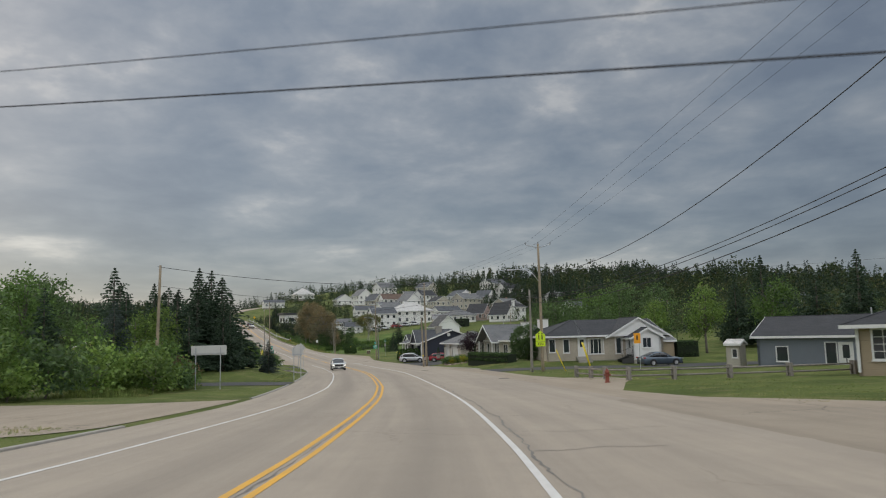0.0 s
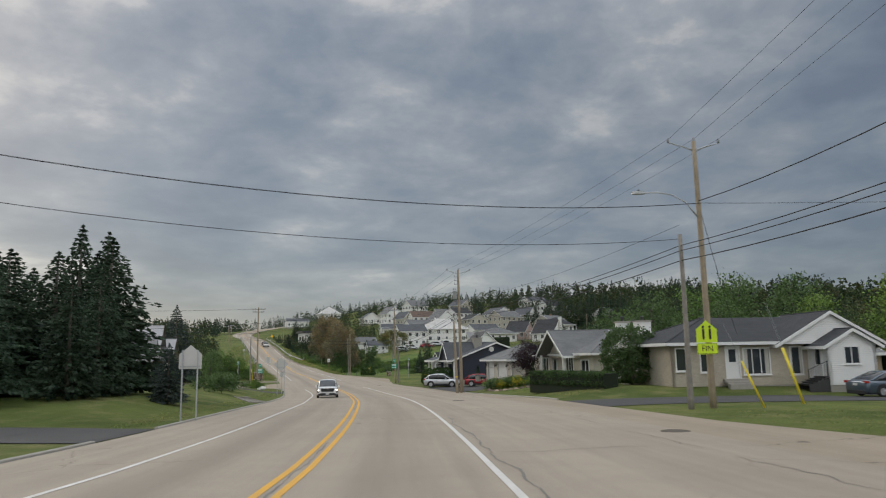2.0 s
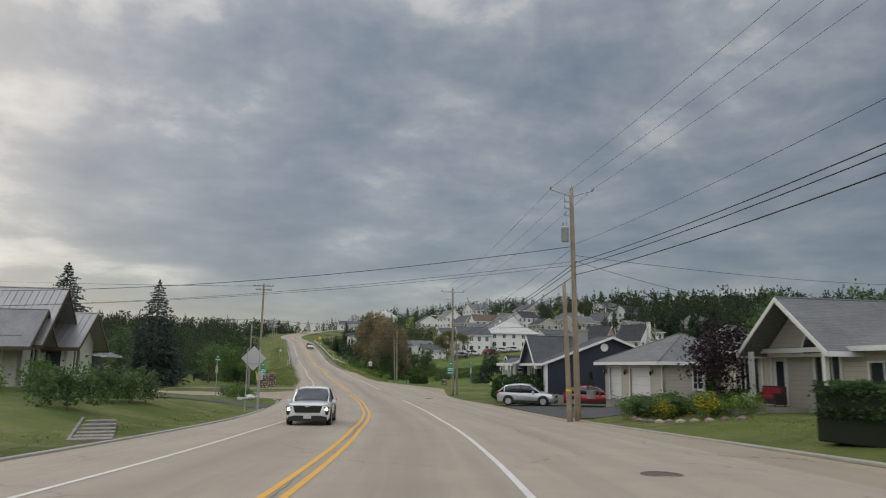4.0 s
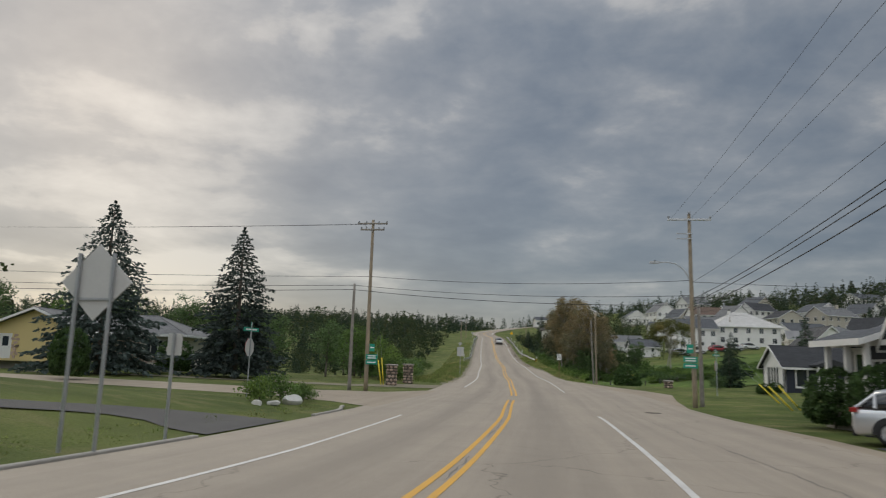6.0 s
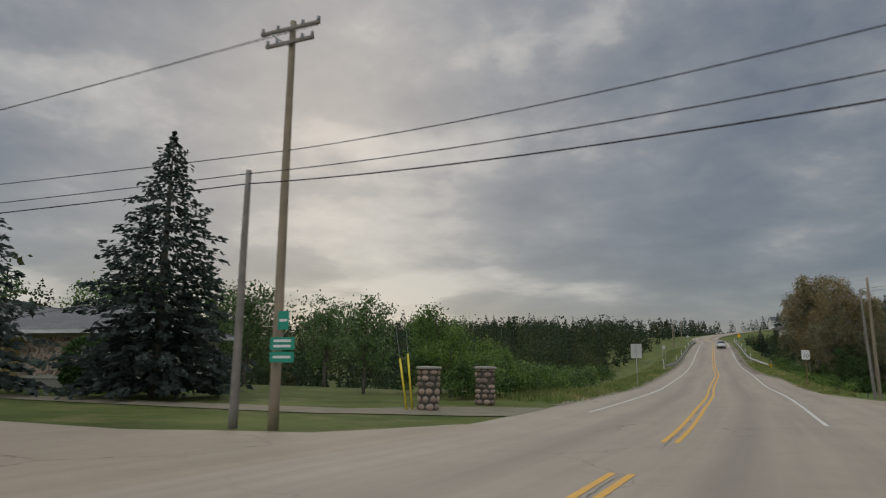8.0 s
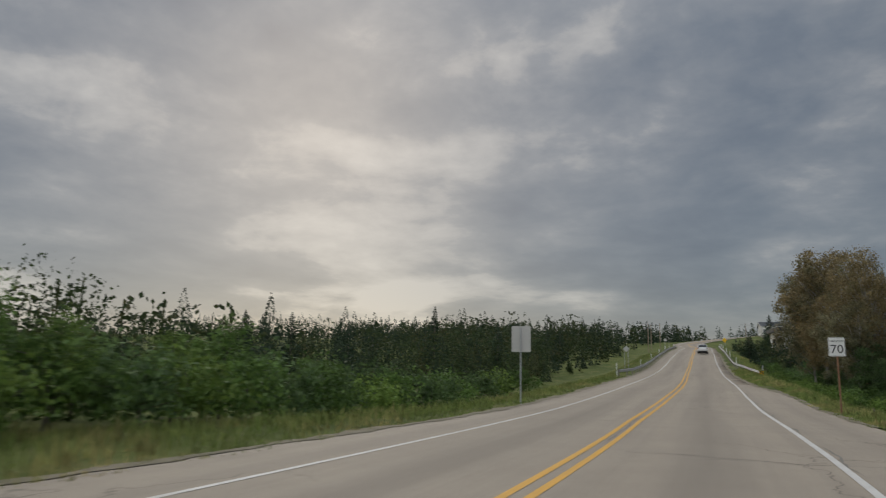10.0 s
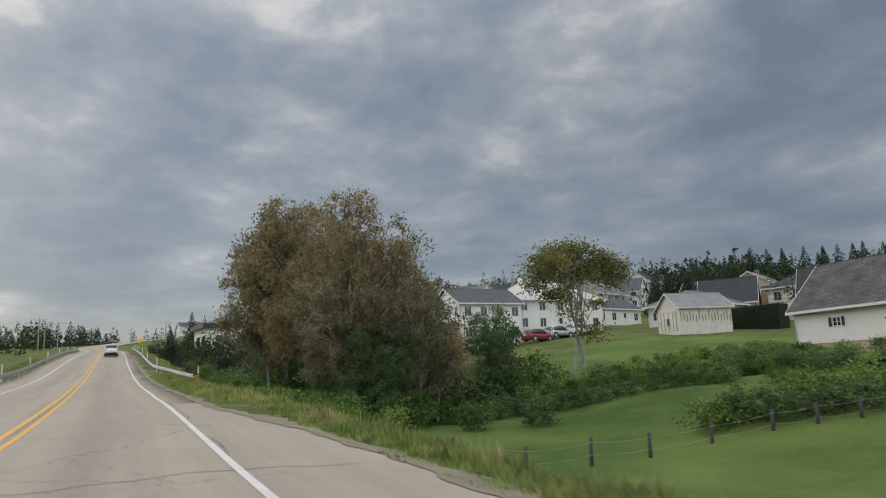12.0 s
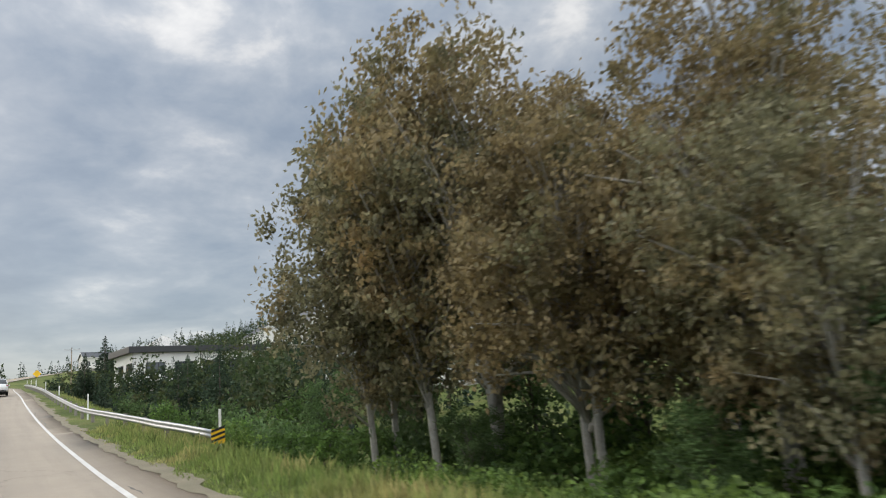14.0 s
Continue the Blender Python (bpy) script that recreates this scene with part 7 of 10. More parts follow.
hill_house(349, 59, 0, 10, 7, 3.0, 5.0, SIDING_WHITE, SHINGLE_SLATE, "low white house with slate roof on the slope", cols=4)
hill_house(331, 107, 20, 12, 9, 5.2, 8.0, SIDING_BEIGE, SHINGLE_GREY, "beige two-storey house with grey roof and chimney", storeys=2, cols=4, chim=(8, 4, 0.8, 9.0))
hill_house(333, 118, 35, 8, 8, 4.6, 7.8, SIDING_WHITE, SHINGLE_SLATE, "white gabled house with slate roof below the woods", "y", storeys=2, cols=3)
hill_house(274, 89, 38, 8, 8, 2.8, 6.6, SIDING_ROSE, SHINGLE_DARK, "rose-clad gabled house with dark steep roof", "y", cols=3)
hill_house(312, 134, 30, 10, 8, 3.0, 5.0, SIDING_WHITE, SHINGLE_GREY, "white bungalow with grey roof below the woods", cols=3)
hill_house(414, 66, 0, 10, 8, 3.2, 6.2, SIDING_WHITE, SHINGLE_SLATE, "white gabled house with slate roof near the hilltop", "y", cols=3)
hill_house(356, 93, 22, 10, 8, 5.0, 7.8, SIDING_WHITE, SHINGLE_DARK, "white two-storey house with dark roof on the slope", "x", storeys=2, cols=4)
hill_house(424, 96, 15, 12, 9, 5.2, 8.6, SIDING_WHITE, SHINGLE_GREY, "white two-storey house with grey roof on the hilltop", "x", storeys=2, cols=4)
hill_house(408, 118, 28, 11, 9, 5.2, 8.4, SIDING_BEIGE, SHINGLE_SLATE, "beige two-storey house with slate roof on the hilltop", "y", storeys=2, cols=3)
hill_house(526, 70, 0, 14, 13, 3.2, 8.2, SIDING_WHITE, SHINGLE_PALE, "broad white building with pale pyramid roof on the hilltop", hip=True, cols=5)
hill_house(472, 37, 0, 13, 8, 3.4, 5.2, SIDING_WHITE, SHINGLE_SLATE, "long low white house beyond the bend", cols=5)

# old shed with tin roof
BATTEN_BROWN = material("batten_brown", (0.26, 0.18, 0.13), 0.9, second=(0.40, 0.31, 0.24), coarse=3, fine=16, amount=0.8)
TIN_WHITE = material("whitewashed_tin", (0.62, 0.615, 0.60), 0.6, second=(0.48, 0.47, 0.45), coarse=1.2, fine=9, amount=0.7)
MS = stand(258.8, 66.6, -14, 0.3)
ob = thing("old_shed", "weathered whitish board shed with patched tin roof", "shed", MS)
S = sides(-3.4, 3.4, -2.4, 3.0)
for nm, (m, ln) in S.items():
    wall(ob, m, ln, 3.3, [("win", 2.3, 1.2, 0.8, 0.9)] if nm == "left" else (), SIDING_OLD, 0.14, gable=(ln / 2, 1.7) if nm in ("left", "right") else None)
gable_roof(ob, -3.4, 3.4, -2.4, 3.0, 3.3, 5.05, "x", 0.35, 0.3, ROOF_TIN, SIDING_OLD, 0.15)
for k in range(17):
    x = -3.4 + 0.4 * k
    bm = bm_new()
    box(bm, x, -2.44, 0.1, x + 0.06, -2.4, 3.2)
    part("batten", bm, SIDING_OLD, ob)
    z = 1.55 + 0.12 * math.sin(2.3 * k)
    bm = bm_new()
    box(bm, x + 0.12, -2.425, z, x + 0.24, -2.4, z + 0.85 + 0.3 * (k % 3 == 0))
    part("bare_board", bm, BATTEN_BROWN, ob, "bare brown board where the whitewash is gone")
for y in (-1.7, -0.9, 0.1, 1.2, 2.0):
    bm = bm_new()
    box(bm, -3.425, y, 0.5, -3.4, y + 0.13, 2.9)
    part("bare_board", bm, BATTEN_BROWN, ob)
for k in range(9):
    x = -3.6 + 0.9 * k
    bm = bm_new()
    rod(bm, (x, -2.75, 3.09), (x, 0.3, 5.08), 0.03, 0.03, 6)
    part("roof_seam", bm, ROOF_TIN, ob)
roof_plane(ob, [(1.0, -2.5, 3.27), (3.5, -2.3, 3.40), (3.5, -0.4, 4.65), (1.5, -0.2, 4.78)], TIN_WHITE, 0.03, "roof_patch")
roof_plane(ob, [(-1.9, -1.5, 3.92), (-0.7, -1.5, 3.92), (-0.7, -0.3, 4.71), (-1.9, -0.3, 4.71)], TIN_WHITE, 0.03, "roof_patch")

# white barn with a mottled roof
MB = stand(233.0, 52.4, -90) @ pose(0, 0, 0.6)
ob = thing("barn", "white board barn with steep dark mottled shingle roof", "barn", MB)
S = sides(0, 8.4, 0, 8)
footing(ob, 0.05, 8.35, 0.05, 7.95, 0.05, STONE)
wall(ob, *S["front"], 2.9, [("win", 3.4, 1.25, 0.62, 0.6, dict(panes=2, rows=2, sill=False))], SIDING_WHITE)
for x in (3.05, 4.14):
    bm = bm_new()
    box(bm, x, -0.05, 1.2, x + 0.24, -0.02, 1.9)
    part("shutter", bm, TRIM_DARK, ob, "black shutter")
for nm in ("left", "right"):
    wall(ob, *S[nm], 2.9, [("win", 3.4, 1.0, 0.9, 1.0)], SIDING_WHITE, gable=(4, 3.5))
wall(ob, *S["back"], 2.9, (), SIDING_WHITE)
gable_roof(ob, 0, 8.4, 0, 8, 2.9, 6.5, "x", 0.45, 0.35, SHINGLE_MOTTLED)

# flat-roofed building beyond the trees
ob = thing("flat_building", "white flat-roofed building with dark fascia among trees", "building", stand(338, 18.5, 8) @ pose(0, 0, 2.2))
S = sides(0, 20, 0, 9)
bm = bm_new()
box(bm, 0.05, 0.05, -4.0, 19.95, 8.95, 0.0)
part("foundation", bm, CONCRETE, ob)
for nm, (m, ln) in S.items():
    wall(ob, m, ln, 4.2, [("win", 2 + 4.2 * k, 1.2, 2.6, 1.5, dict(panes=3, frame=TRIM_DARK, sill=False)) for k in range(int(ln / 4.4))], SIDING_WHITE)
bm = bm_new()
box(bm, -0.7, -0.7, 4.2, 20.7, 9.7, 5.1, bevel=0.03)
part("roof", bm, TRIM_DARK, ob, "dark flat roof fascia")

# ---- garden pieces
ob = thing("garden_stairs", "weathered timber garden stairs set in the lawn bank", "stairs", None)
for k in range(6):
    t = k / 5
    p = place(87.7 + 5.5 * t, -6.9 - 2.0 * t, 0.05)
    bm = bm_new()
    box(bm, -0.55, -0.3, -0.12, 0.55, 0.3, 0.05, pose(p.x, p.y, p.z, 0, 0, heading(90) + 20), bevel=0.01)
    part("tread", bm, GREY_WOOD, ob)
for off in (-0.6, 0.6):
    a, b = place(87.5, -6.9 + off * 0.95, 0.0), place(93.4, -9.0 + off * 0.95, 0.0)
    bm = bm_new()
    rod(bm, a, b, 0.06, n=4)
    part("stringer", bm, GREY_WOOD, ob)


def rock(s, u, r, squash, seed, label, mat):
    rng = np.random.default_rng(seed)
    bm = bm_new()
    bmesh.ops.create_icosphere(bm, subdivisions=3, radius=1.0)
    dirs = [Vector(rng.normal(size=3)).normalized() for _ in range(12)]
    cut = rng.uniform(0.45, 0.88, 12)
    for v in bm.verts:
        for d, c in zip(dirs, cut):
            over = v.co.dot(d) - c
            if over > 0:
                v.co -= d * over * 0.9
        v.co = Vector((v.co.x * r, v.co.y * r * 0.8, v.co.z * r * squash + r * squash * 0.45))
    ob = part("rock", bm, mat)
    ob.matrix_world = stand(s, u, seed * 37)
    return tagged(ob, label, "rock")


rock(129.5, -8.75, 0.55, 0.6, 3, "large pale angular rock on the planted island", ROCK_WHITE)
rock(127.6, -8.9, 0.32, 0.6, 4, "small pale rock on the planted island", ROCK_WHITE)
rock(126.6, -9.2, 0.25, 0.6, 5, "small pale rock on the planted island", ROCK_WHITE)
rock(103.0, 14.4, 0.75, 0.6, 6, "pale boulder in the flower bed", ROCK_WHITE)
rng = np.random.default_rng(9)
edging = thing("bed_edging", "row of rough field stones round the flower bed", "stone edging", stand(97, 13.3))
inv = edging.matrix_world.inverted()
for k in range(16):
    s = 94.5 + k * 0.62
    bm = bm_new()
    bmesh.ops.create_icosphere(bm, subdivisions=1, radius=0.22)
    for v in bm.verts:
        v.co = Vector((v.co.x * rng.uniform(0.9, 1.4), v.co.y * rng.uniform(0.9, 1.4), v.co.z * 0.7))
    o = part("stone", bm, STONE, edging)
    o.matrix_local = inv @ stand(s, 15.2 - 1.6 * math.sin(math.pi * k / 15) - 0.1 * k * 0.6, k * 40)
fence = thing("fence", "dark green board fence at the edge of the shrubs", "fence", stand(50.5, -19.5, 25))
for k in range(14):
    bm = bm_new()
    box(bm, -2.4 + 0.34 * k, -0.02, -0.2, -2.08 + 0.34 * k, 0.02, 1.75)
    part("fence_board", bm, material("fence_green", (0.03, 0.075, 0.05), 0.8, second=(0.02, 0.05, 0.035), coarse=3, amount=0.6), fence)

# ---------------------------------------------------------------- trees and shrubs
LEAF_DARK = leaf_material("leaf_dark", (0.049, 0.089, 0.032), (0.135, 0.203, 0.074))
LEAF_MID = leaf_material("leaf_mid", (0.048, 0.095, 0.024), (0.144, 0.227, 0.059))
LEAF_LIGHT = leaf_material("leaf_light", (0.072, 0.137, 0.029), (0.216, 0.302, 0.072))
LEAF_BRONZE = leaf_material("leaf_bronze", (0.098, 0.100, 0.056), (0.300, 0.275, 0.160), (0.41, 0.28, 0.135), 0.50)
LEAF_OLIVE = leaf_material("leaf_olive", (0.062, 0.080, 0.042), (0.185, 0.205, 0.115), (0.30, 0.22, 0.11), 0.28)
LEAF_RUST = leaf_material("leaf_rust", (0.10, 0.075, 0.04), (0.24, 0.165, 0.095), (0.16, 0.17, 0.06))
LEAF_BIRCH = leaf_material("leaf_birch", (0.085, 0.100, 0.030), (0.24, 0.24, 0.085), (0.32, 0.25, 0.09))
LEAF_PURPLE = leaf_material("leaf_purple", (0.012, 0.008, 0.011), (0.045, 0.022, 0.030))
NEEDLE = leaf_material("needle_dark", (0.018, 0.036, 0.022), (0.072, 0.108, 0.062))
NEEDLE_BLUE = leaf_material("needle_blue", (0.030, 0.048, 0.042), (0.115, 0.145, 0.128))
HEDGE_LEAF = leaf_material("hedge_leaf", (0.030, 0.064, 0.020), (0.092, 0.150, 0.046))
BLOSSOM = leaf_material("blossom_yellow", (0.42, 0.30, 0.01), (0.65, 0.52, 0.03))
NEEDLE_FAR = leaf_material("woods_needle", (0.014, 0.030, 0.017), (0.052, 0.080, 0.045))
WOODS = leaf_material("woods_leaf", (0.022, 0.042, 0.016), (0.078, 0.108, 0.040), (0.12, 0.105, 0.045))
STRAW = leaf_material("grass_blades", (0.10, 0.16, 0.038), (0.27, 0.31, 0.10), (0.48, 0.38, 0.18))
BARK = material("bark_grey", (0.17, 0.15, 0.125), 0.95, second=(0.07, 0.06, 0.05), coarse=4, fine=30, amount=0.8, bump=0.8, bump_scale=18)
BARK_PALE = material("bark_pale", (0.47, 0.445, 0.40), 0.9, second=(0.13, 0.12, 0.105), coarse=3, fine=14, amount=0.75, bump=0.4, bump_scale=14)


def leaf_mesh(centres, length, width, rng, hang=None):
    """One small kite-shaped leaf at each centre, turned at random; hang: how far the leaves' tips point down."""
    n = len(centres)
    a = rng.normal(size=(n, 3))
    if hang is not None:
        a[:, 2] -= hang
    a /= np.linalg.norm(a, axis=1)[:, None]
    b = np.cross(a, rng.normal(size=(n, 3)))
    b /= np.linalg.norm(b, axis=1)[:, None] + 1e-9
    le = (length * rng.uniform(0.65, 1.3, n))[:, None]
    wi = (width * rng.uniform(0.65, 1.3, n))[:, None]
    v = np.stack([centres - a * le * 0.5, centres + b * wi * 0.5 - a * le * 0.08, centres + a * le * 0.5, centres - b * wi * 0.5 - a * le * 0.08], 1).reshape(-1, 3)
    return v, np.arange(4 * n).reshape(-1, 4)


def from_arrays(name, v, f, mat):
    me = bpy.data.meshes.new(name)
    v, f = np.asarray(v, "f"), np.asarray(f, "i")
    k = f.shape[1]
    me.vertices.add(len(v)), me.loops.add(f.size), me.polygons.add(len(f))
    me.vertices.foreach_set("co", v.ravel())
    me.loops.foreach_set("vertex_index", f.ravel())
    me.polygons.foreach_set("loop_start", np.arange(0, f.size, k, dtype="i"))
    me.update(calc_edges=True)
    me.materials.append(mat)
    return me


def lobes_leaves(lobes, clumps, per, spread, rng, solid=0.45):
    """Centres of leaves: clumps near the skin of round lobes (x, y, z, r, rz), with gaps."""
    vol = np.array([l[3] ** 2 for l in lobes])
    pick = rng.choice(len(lobes), clumps, p=vol / vol.sum())
    d = rng.normal(size=(clumps, 3))
    d /= np.linalg.norm(d, axis=1)[:, None]
    r = rng.uniform(solid, 1.0, clumps) ** 0.6
    L = np.array(lobes)
    c = L[pick, :3] + d * r[:, None] * np.stack([L[pick, 3], L[pick, 3], L[pick, 4]], 1)
    sp = spread * rng.uniform(0.6, 1.35, clumps)
    out = np.repeat(c, per, 0) + rng.normal(size=(clumps * per, 3)) * np.repeat(sp, per)[:, None] * np.array([1, 1, 0.8])
    return out, c


def limbs(bm, base, tips, r0, rng, n=7):
    """Branches that leave a trunk and bend towards tips."""
    for t in tips:
        t = Vector(t)
        z = base[0] + (t.z - base[0]) * rng.uniform(0.25, 0.55)
        z = min(z, base[1])
        a = Vector((base[2] * z, base[3] * z, z))
        mid = a.lerp(t, 0.5) + Vector((rng.normal() * 0.15, rng.normal() * 0.15, 0.18 * (t - a).length))
        r = r0 * (0.22 + 0.3 * rng.random())
        tube(bm, [a, a.lerp(mid, 0.5), mid, mid.lerp(t, 0.5), t], [r, r * 0.8, r * 0.6, r * 0.4, r * 0.15], n - 2)


def broadleaf(seed, high, lobes, clumps, per, spread, leaf, mat, bark, trunk_r=0.16, stems=((0, 0),), limb_n=14, solid=0.45, hang=0.3):
    """Meshes of a broad-leaved tree: trunk with limbs, and crown."""
    rng = np.random.default_rng(seed)
    pts, cl = lobes_leaves(lobes, clumps, per, spread, rng, solid)
    pts = pts[pts[:, 2] > 0.15]
    v, f = leaf_mesh(pts, leaf, leaf * 0.62, rng, hang)
    bm = bm_new()
    for k, (lx, ly) in enumerate(stems):
        path, rad = [], []
        for j in range(8):
            t = j / 7
            path.append((lx * t * high + 0.06 * math.sin(5 * t + seed + k) + 0.25 * k * (1 if k % 2 else -1) * (k > 0), ly * t * high + 0.06 * math.cos(4 * t + seed) + 0.2 * k * (k > 0), -0.2 + t * high * 0.9))
            rad.append(trunk_r * (1 - 0.85 * t))
        tube(bm, path, rad, 9)
        mine = cl[rng.choice(len(cl), min(limb_n, len(cl)), replace=False)]
        limbs(bm, (high * 0.15, high * 0.75, lx, ly), mine, trunk_r, rng)
    return mesh_of("trunk", bm, bark, True), from_arrays("crown", v, f, mat)


def conifer(seed, high, width, levels, arms, twigs, mat, bark=None, bare=0.04, leaf=0.40, ragged=0.25):
    """Meshes of a spruce: straight trunk, whorls of drooping boughs with hanging twigs."""
    rng = np.random.default_rng(seed)
    cs, dirs, size = [], [], []
    for k in range(levels):
        t = k / (levels - 1)
        z0 = high * (bare + (0.99 - bare) * t)
        reach = width * (1 - t) ** 0.82 * (1 + ragged * rng.uniform(-1, 1)) + 0.06
        m = max(4, int(arms * (0.45 + 0.55 * (1 - t))))
        off = rng.random() * 6.28
        for a in range(m):
            ang = off + 6.283 * a / m + rng.uniform(-0.25, 0.25)
            ln = reach * rng.uniform(0.72, 1.1)
            q = max(3, int(twigs * (0.3 + 0.7 * (1 - t))))
            r = np.sqrt(rng.uniform(0.03, 1, q)) * ln
            up = 0.10 * r - 0.16 * r ** 2 / max(ln, 0.3)
            side = rng.normal(size=q) * 0.14 * (0.25 + 0.75 * r / max(ln, 0.2)) * min(1.0, ln)
            x = math.cos(ang) * r - math.sin(ang) * side
            y = math.sin(ang) * r + math.cos(ang) * side
            cs.append(np.stack([x, y, z0 + up - np.abs(rng.normal(size=q)) * 0.09], 1))
            dd = np.stack([math.cos(ang) + rng.normal(size=q) * 0.5, math.sin(ang) + rng.normal(size=q) * 0.5, -0.35 + rng.normal(size=q) * 0.4], 1)
            dirs.append(dd / np.linalg.norm(dd, axis=1)[:, None])
            size.append(np.full(q, leaf * (0.55 + 0.6 * (1 - t))))
    c, a, s = np.vstack(cs), np.vstack(dirs), np.concatenate(size)[:, None]
    b = np.cross(a, rng.normal(size=a.shape) + np.array([0, 0, 1.2]))
    b /= np.linalg.norm(b, axis=1)[:, None] + 1e-9
    v = np.stack([c - a * s * 0.5, c + b * s * 0.27, c + a * s * 0.6, c - b * s * 0.27], 1).reshape(-1, 3)
    bm = bm_new()
    tube(bm, [(0, 0, -0.2), (0.03, 0, high * 0.3), (-0.02, 0.02, high * 0.7), (0, 0, high * 0.985)], [0.022 * high, 0.017 * high, 0.009 * high, 0.004], 9)
    return mesh_of("trunk", bm, bark or BARK, True), from_arrays("crown", v, np.arange(len(v)).reshape(-1, 4), mat)


TREES = []


def plant(meshes, m, name, label, category="tree", group=""):
    ob = thing(name, label, category, m, group)
    for nm, me in zip(("trunk", "crown"), meshes):
        o = new(nm, me)
        o.parent = ob
    TREES.append(ob)
    return ob


def sized(m, k, kz=None):
    return m @ Matrix.Diagonal((k, k, kz or k, 1))


def round_lobes(r, h0, h1, n, seed):
    rng = np.random.default_rng(seed)
    out = []
    for k in range(n):
        t = (k + 0.5) / n
        z = h0 + (h1 - h0) * t
        w = r * (0.55 + 0.5 * math.sin(math.pi * (0.18 + 0.72 * t)))
        a = rng.random() * 6.28
        d = w * rng.uniform(0.25, 0.6)
        rr = w * rng.uniform(0.5, 0.72)
        out.append((math.cos(a) * d, math.sin(a) * d, z, rr, rr * 0.85))
    return out


SPRUCE = [conifer(11, 10, 3.3, 36, 14, 22, NEEDLE), conifer(12, 10, 3.0, 34, 13, 21, NEEDLE, ragged=0.4), conifer(13, 10, 3.5, 30, 14, 22, NEEDLE, bare=0.1, ragged=0.5)]
SPRUCE_BLUE = [conifer(21, 12.5, 4.6, 42, 17, 36, NEEDLE_BLUE, leaf=0.36, ragged=0.3), conifer(22, 12.5, 4.3, 42, 17, 36, NEEDLE_BLUE, leaf=0.36, ragged=0.3)]
BROAD = [broadleaf(30 + k, 8, round_lobes(2.6, 2.4, 7.2, 9, 40 + k), 110, 28, 0.42, 0.26, mt, BARK, limb_n=12) for k, mt in enumerate((LEAF_MID, LEAF_DARK, LEAF_MID, LEAF_LIGHT))]
BUSH = [broadleaf(50 + k, 1.3, round_lobes(1.0, 0.25, 1.15, 7, 60 + k), 58, 22, 0.17, 0.14, mt, BARK, 0.04, limb_n=4) for k, mt in enumerate((LEAF_MID, LEAF_LIGHT, LEAF_DARK))]
DENSE = [broadleaf(70 + k, 1.6, [(0, 0, 0.85, 0.78, 0.85), (0.05, 0, 0.5, 0.76, 0.5)], 620, 14, 0.05, 0.105, HEDGE_LEAF, BARK, 0.04, limb_n=6, solid=0.9) for k in range(2)]
ROUND = broadleaf(74, 3.6, [(0, 0, 2.15, 2.1, 2.05), (0.1, 0, 1.3, 2.15, 1.3), (-0.2, 0.1, 2.6, 1.6, 1.5)], 800, 22, 0.13, 0.155, LEAF_DARK, BARK, 0.12, limb_n=14, solid=0.86)
FLOWER = broadleaf(75, 0.8, round_lobes(0.7, 0.15, 0.75, 6, 76), 44, 9, 0.10, 0.085, BLOSSOM, BARK, 0.03, limb_n=5)

# the two big blue spruces by the side street
for (x, y), k, hh in (((-55.8, 138.5), 1.08, 13.4), ((-49.1, 145.9), 0.95, 12.4)):
    plant(SPRUCE_BLUE[int(k < 1)], sized(stand_xy(x, y, 40 * k), k, hh / 12.4), "spruce", "tall blue-grey spruce on the lawn by the side street", "tree", "blue spruces")

# the row of dark spruces before the cream house
for s, u, hgt, k in ((80.1, -15.2, 9.9, 0), (84.5, -17.6, 9.6, 1), (79, -20.5, 8.6, 2), (74.0, -18.5, 8.0, 1), (86.5, -22.5, 8.8, 0), (70.5, -22.5, 7.4, 2), (77.0, -17.2, 8.4, 0)):
    plant(SPRUCE[k], sized(stand(s, u, 50 * k + s), hgt / 10 * 1.4, hgt / 10), "spruce", "dark green spruce in a dense row on the lawn", "tree", "spruce row")
plant(SPRUCE_BLUE[1], sized(stand(73.2, -9.7), 0.26), "spruce", "small young blue-green spruce on the lawn")
for s, u, hgt, k, nm in ((74, -24, 8.6, 2, "ragged dark pine behind shrubs"), (66, -28, 7.6, 1, "dark spruce behind the shrubs"), (80.5, -22.3, 9.2, 0, "dark spruce behind the shrubs"), (81.4, -26.6, 11.0, 2, "ragged dark pine behind shrubs"), (70, -13.6, 6.0, 0, "low dark conifer at the lawn edge"), (67.5, -16.2, 5.6, 2, "low dark conifer at the lawn edge"), (73.2, -13.4, 6.6, 1, "low dark conifer at the lawn edge"), (76.5, -14.4, 7.6, 0, "dark spruce at the lawn edge"), (67.5, -19.5, 6.0, 0, "low dark conifer at the lawn edge"), (82.6, -18.0, 11.2, 0, "tall dark spruce in a dense row"), (84.8, -17.0, 11.2, 1, "tall dark spruce in a dense row"), (71, -18, 7.4, 2, "dark spruce at the lawn edge"), (96, -46, 9, 1, "dark spruce behind the cream house")):
    plant(SPRUCE[k], sized(stand(s, u, 33 * k), hgt / 10), "spruce", nm)
plant(SPRUCE_BLUE[0], sized(stand(61.8, -21.0), 0.54), "spruce", "blue-grey spruce behind the shrubs")
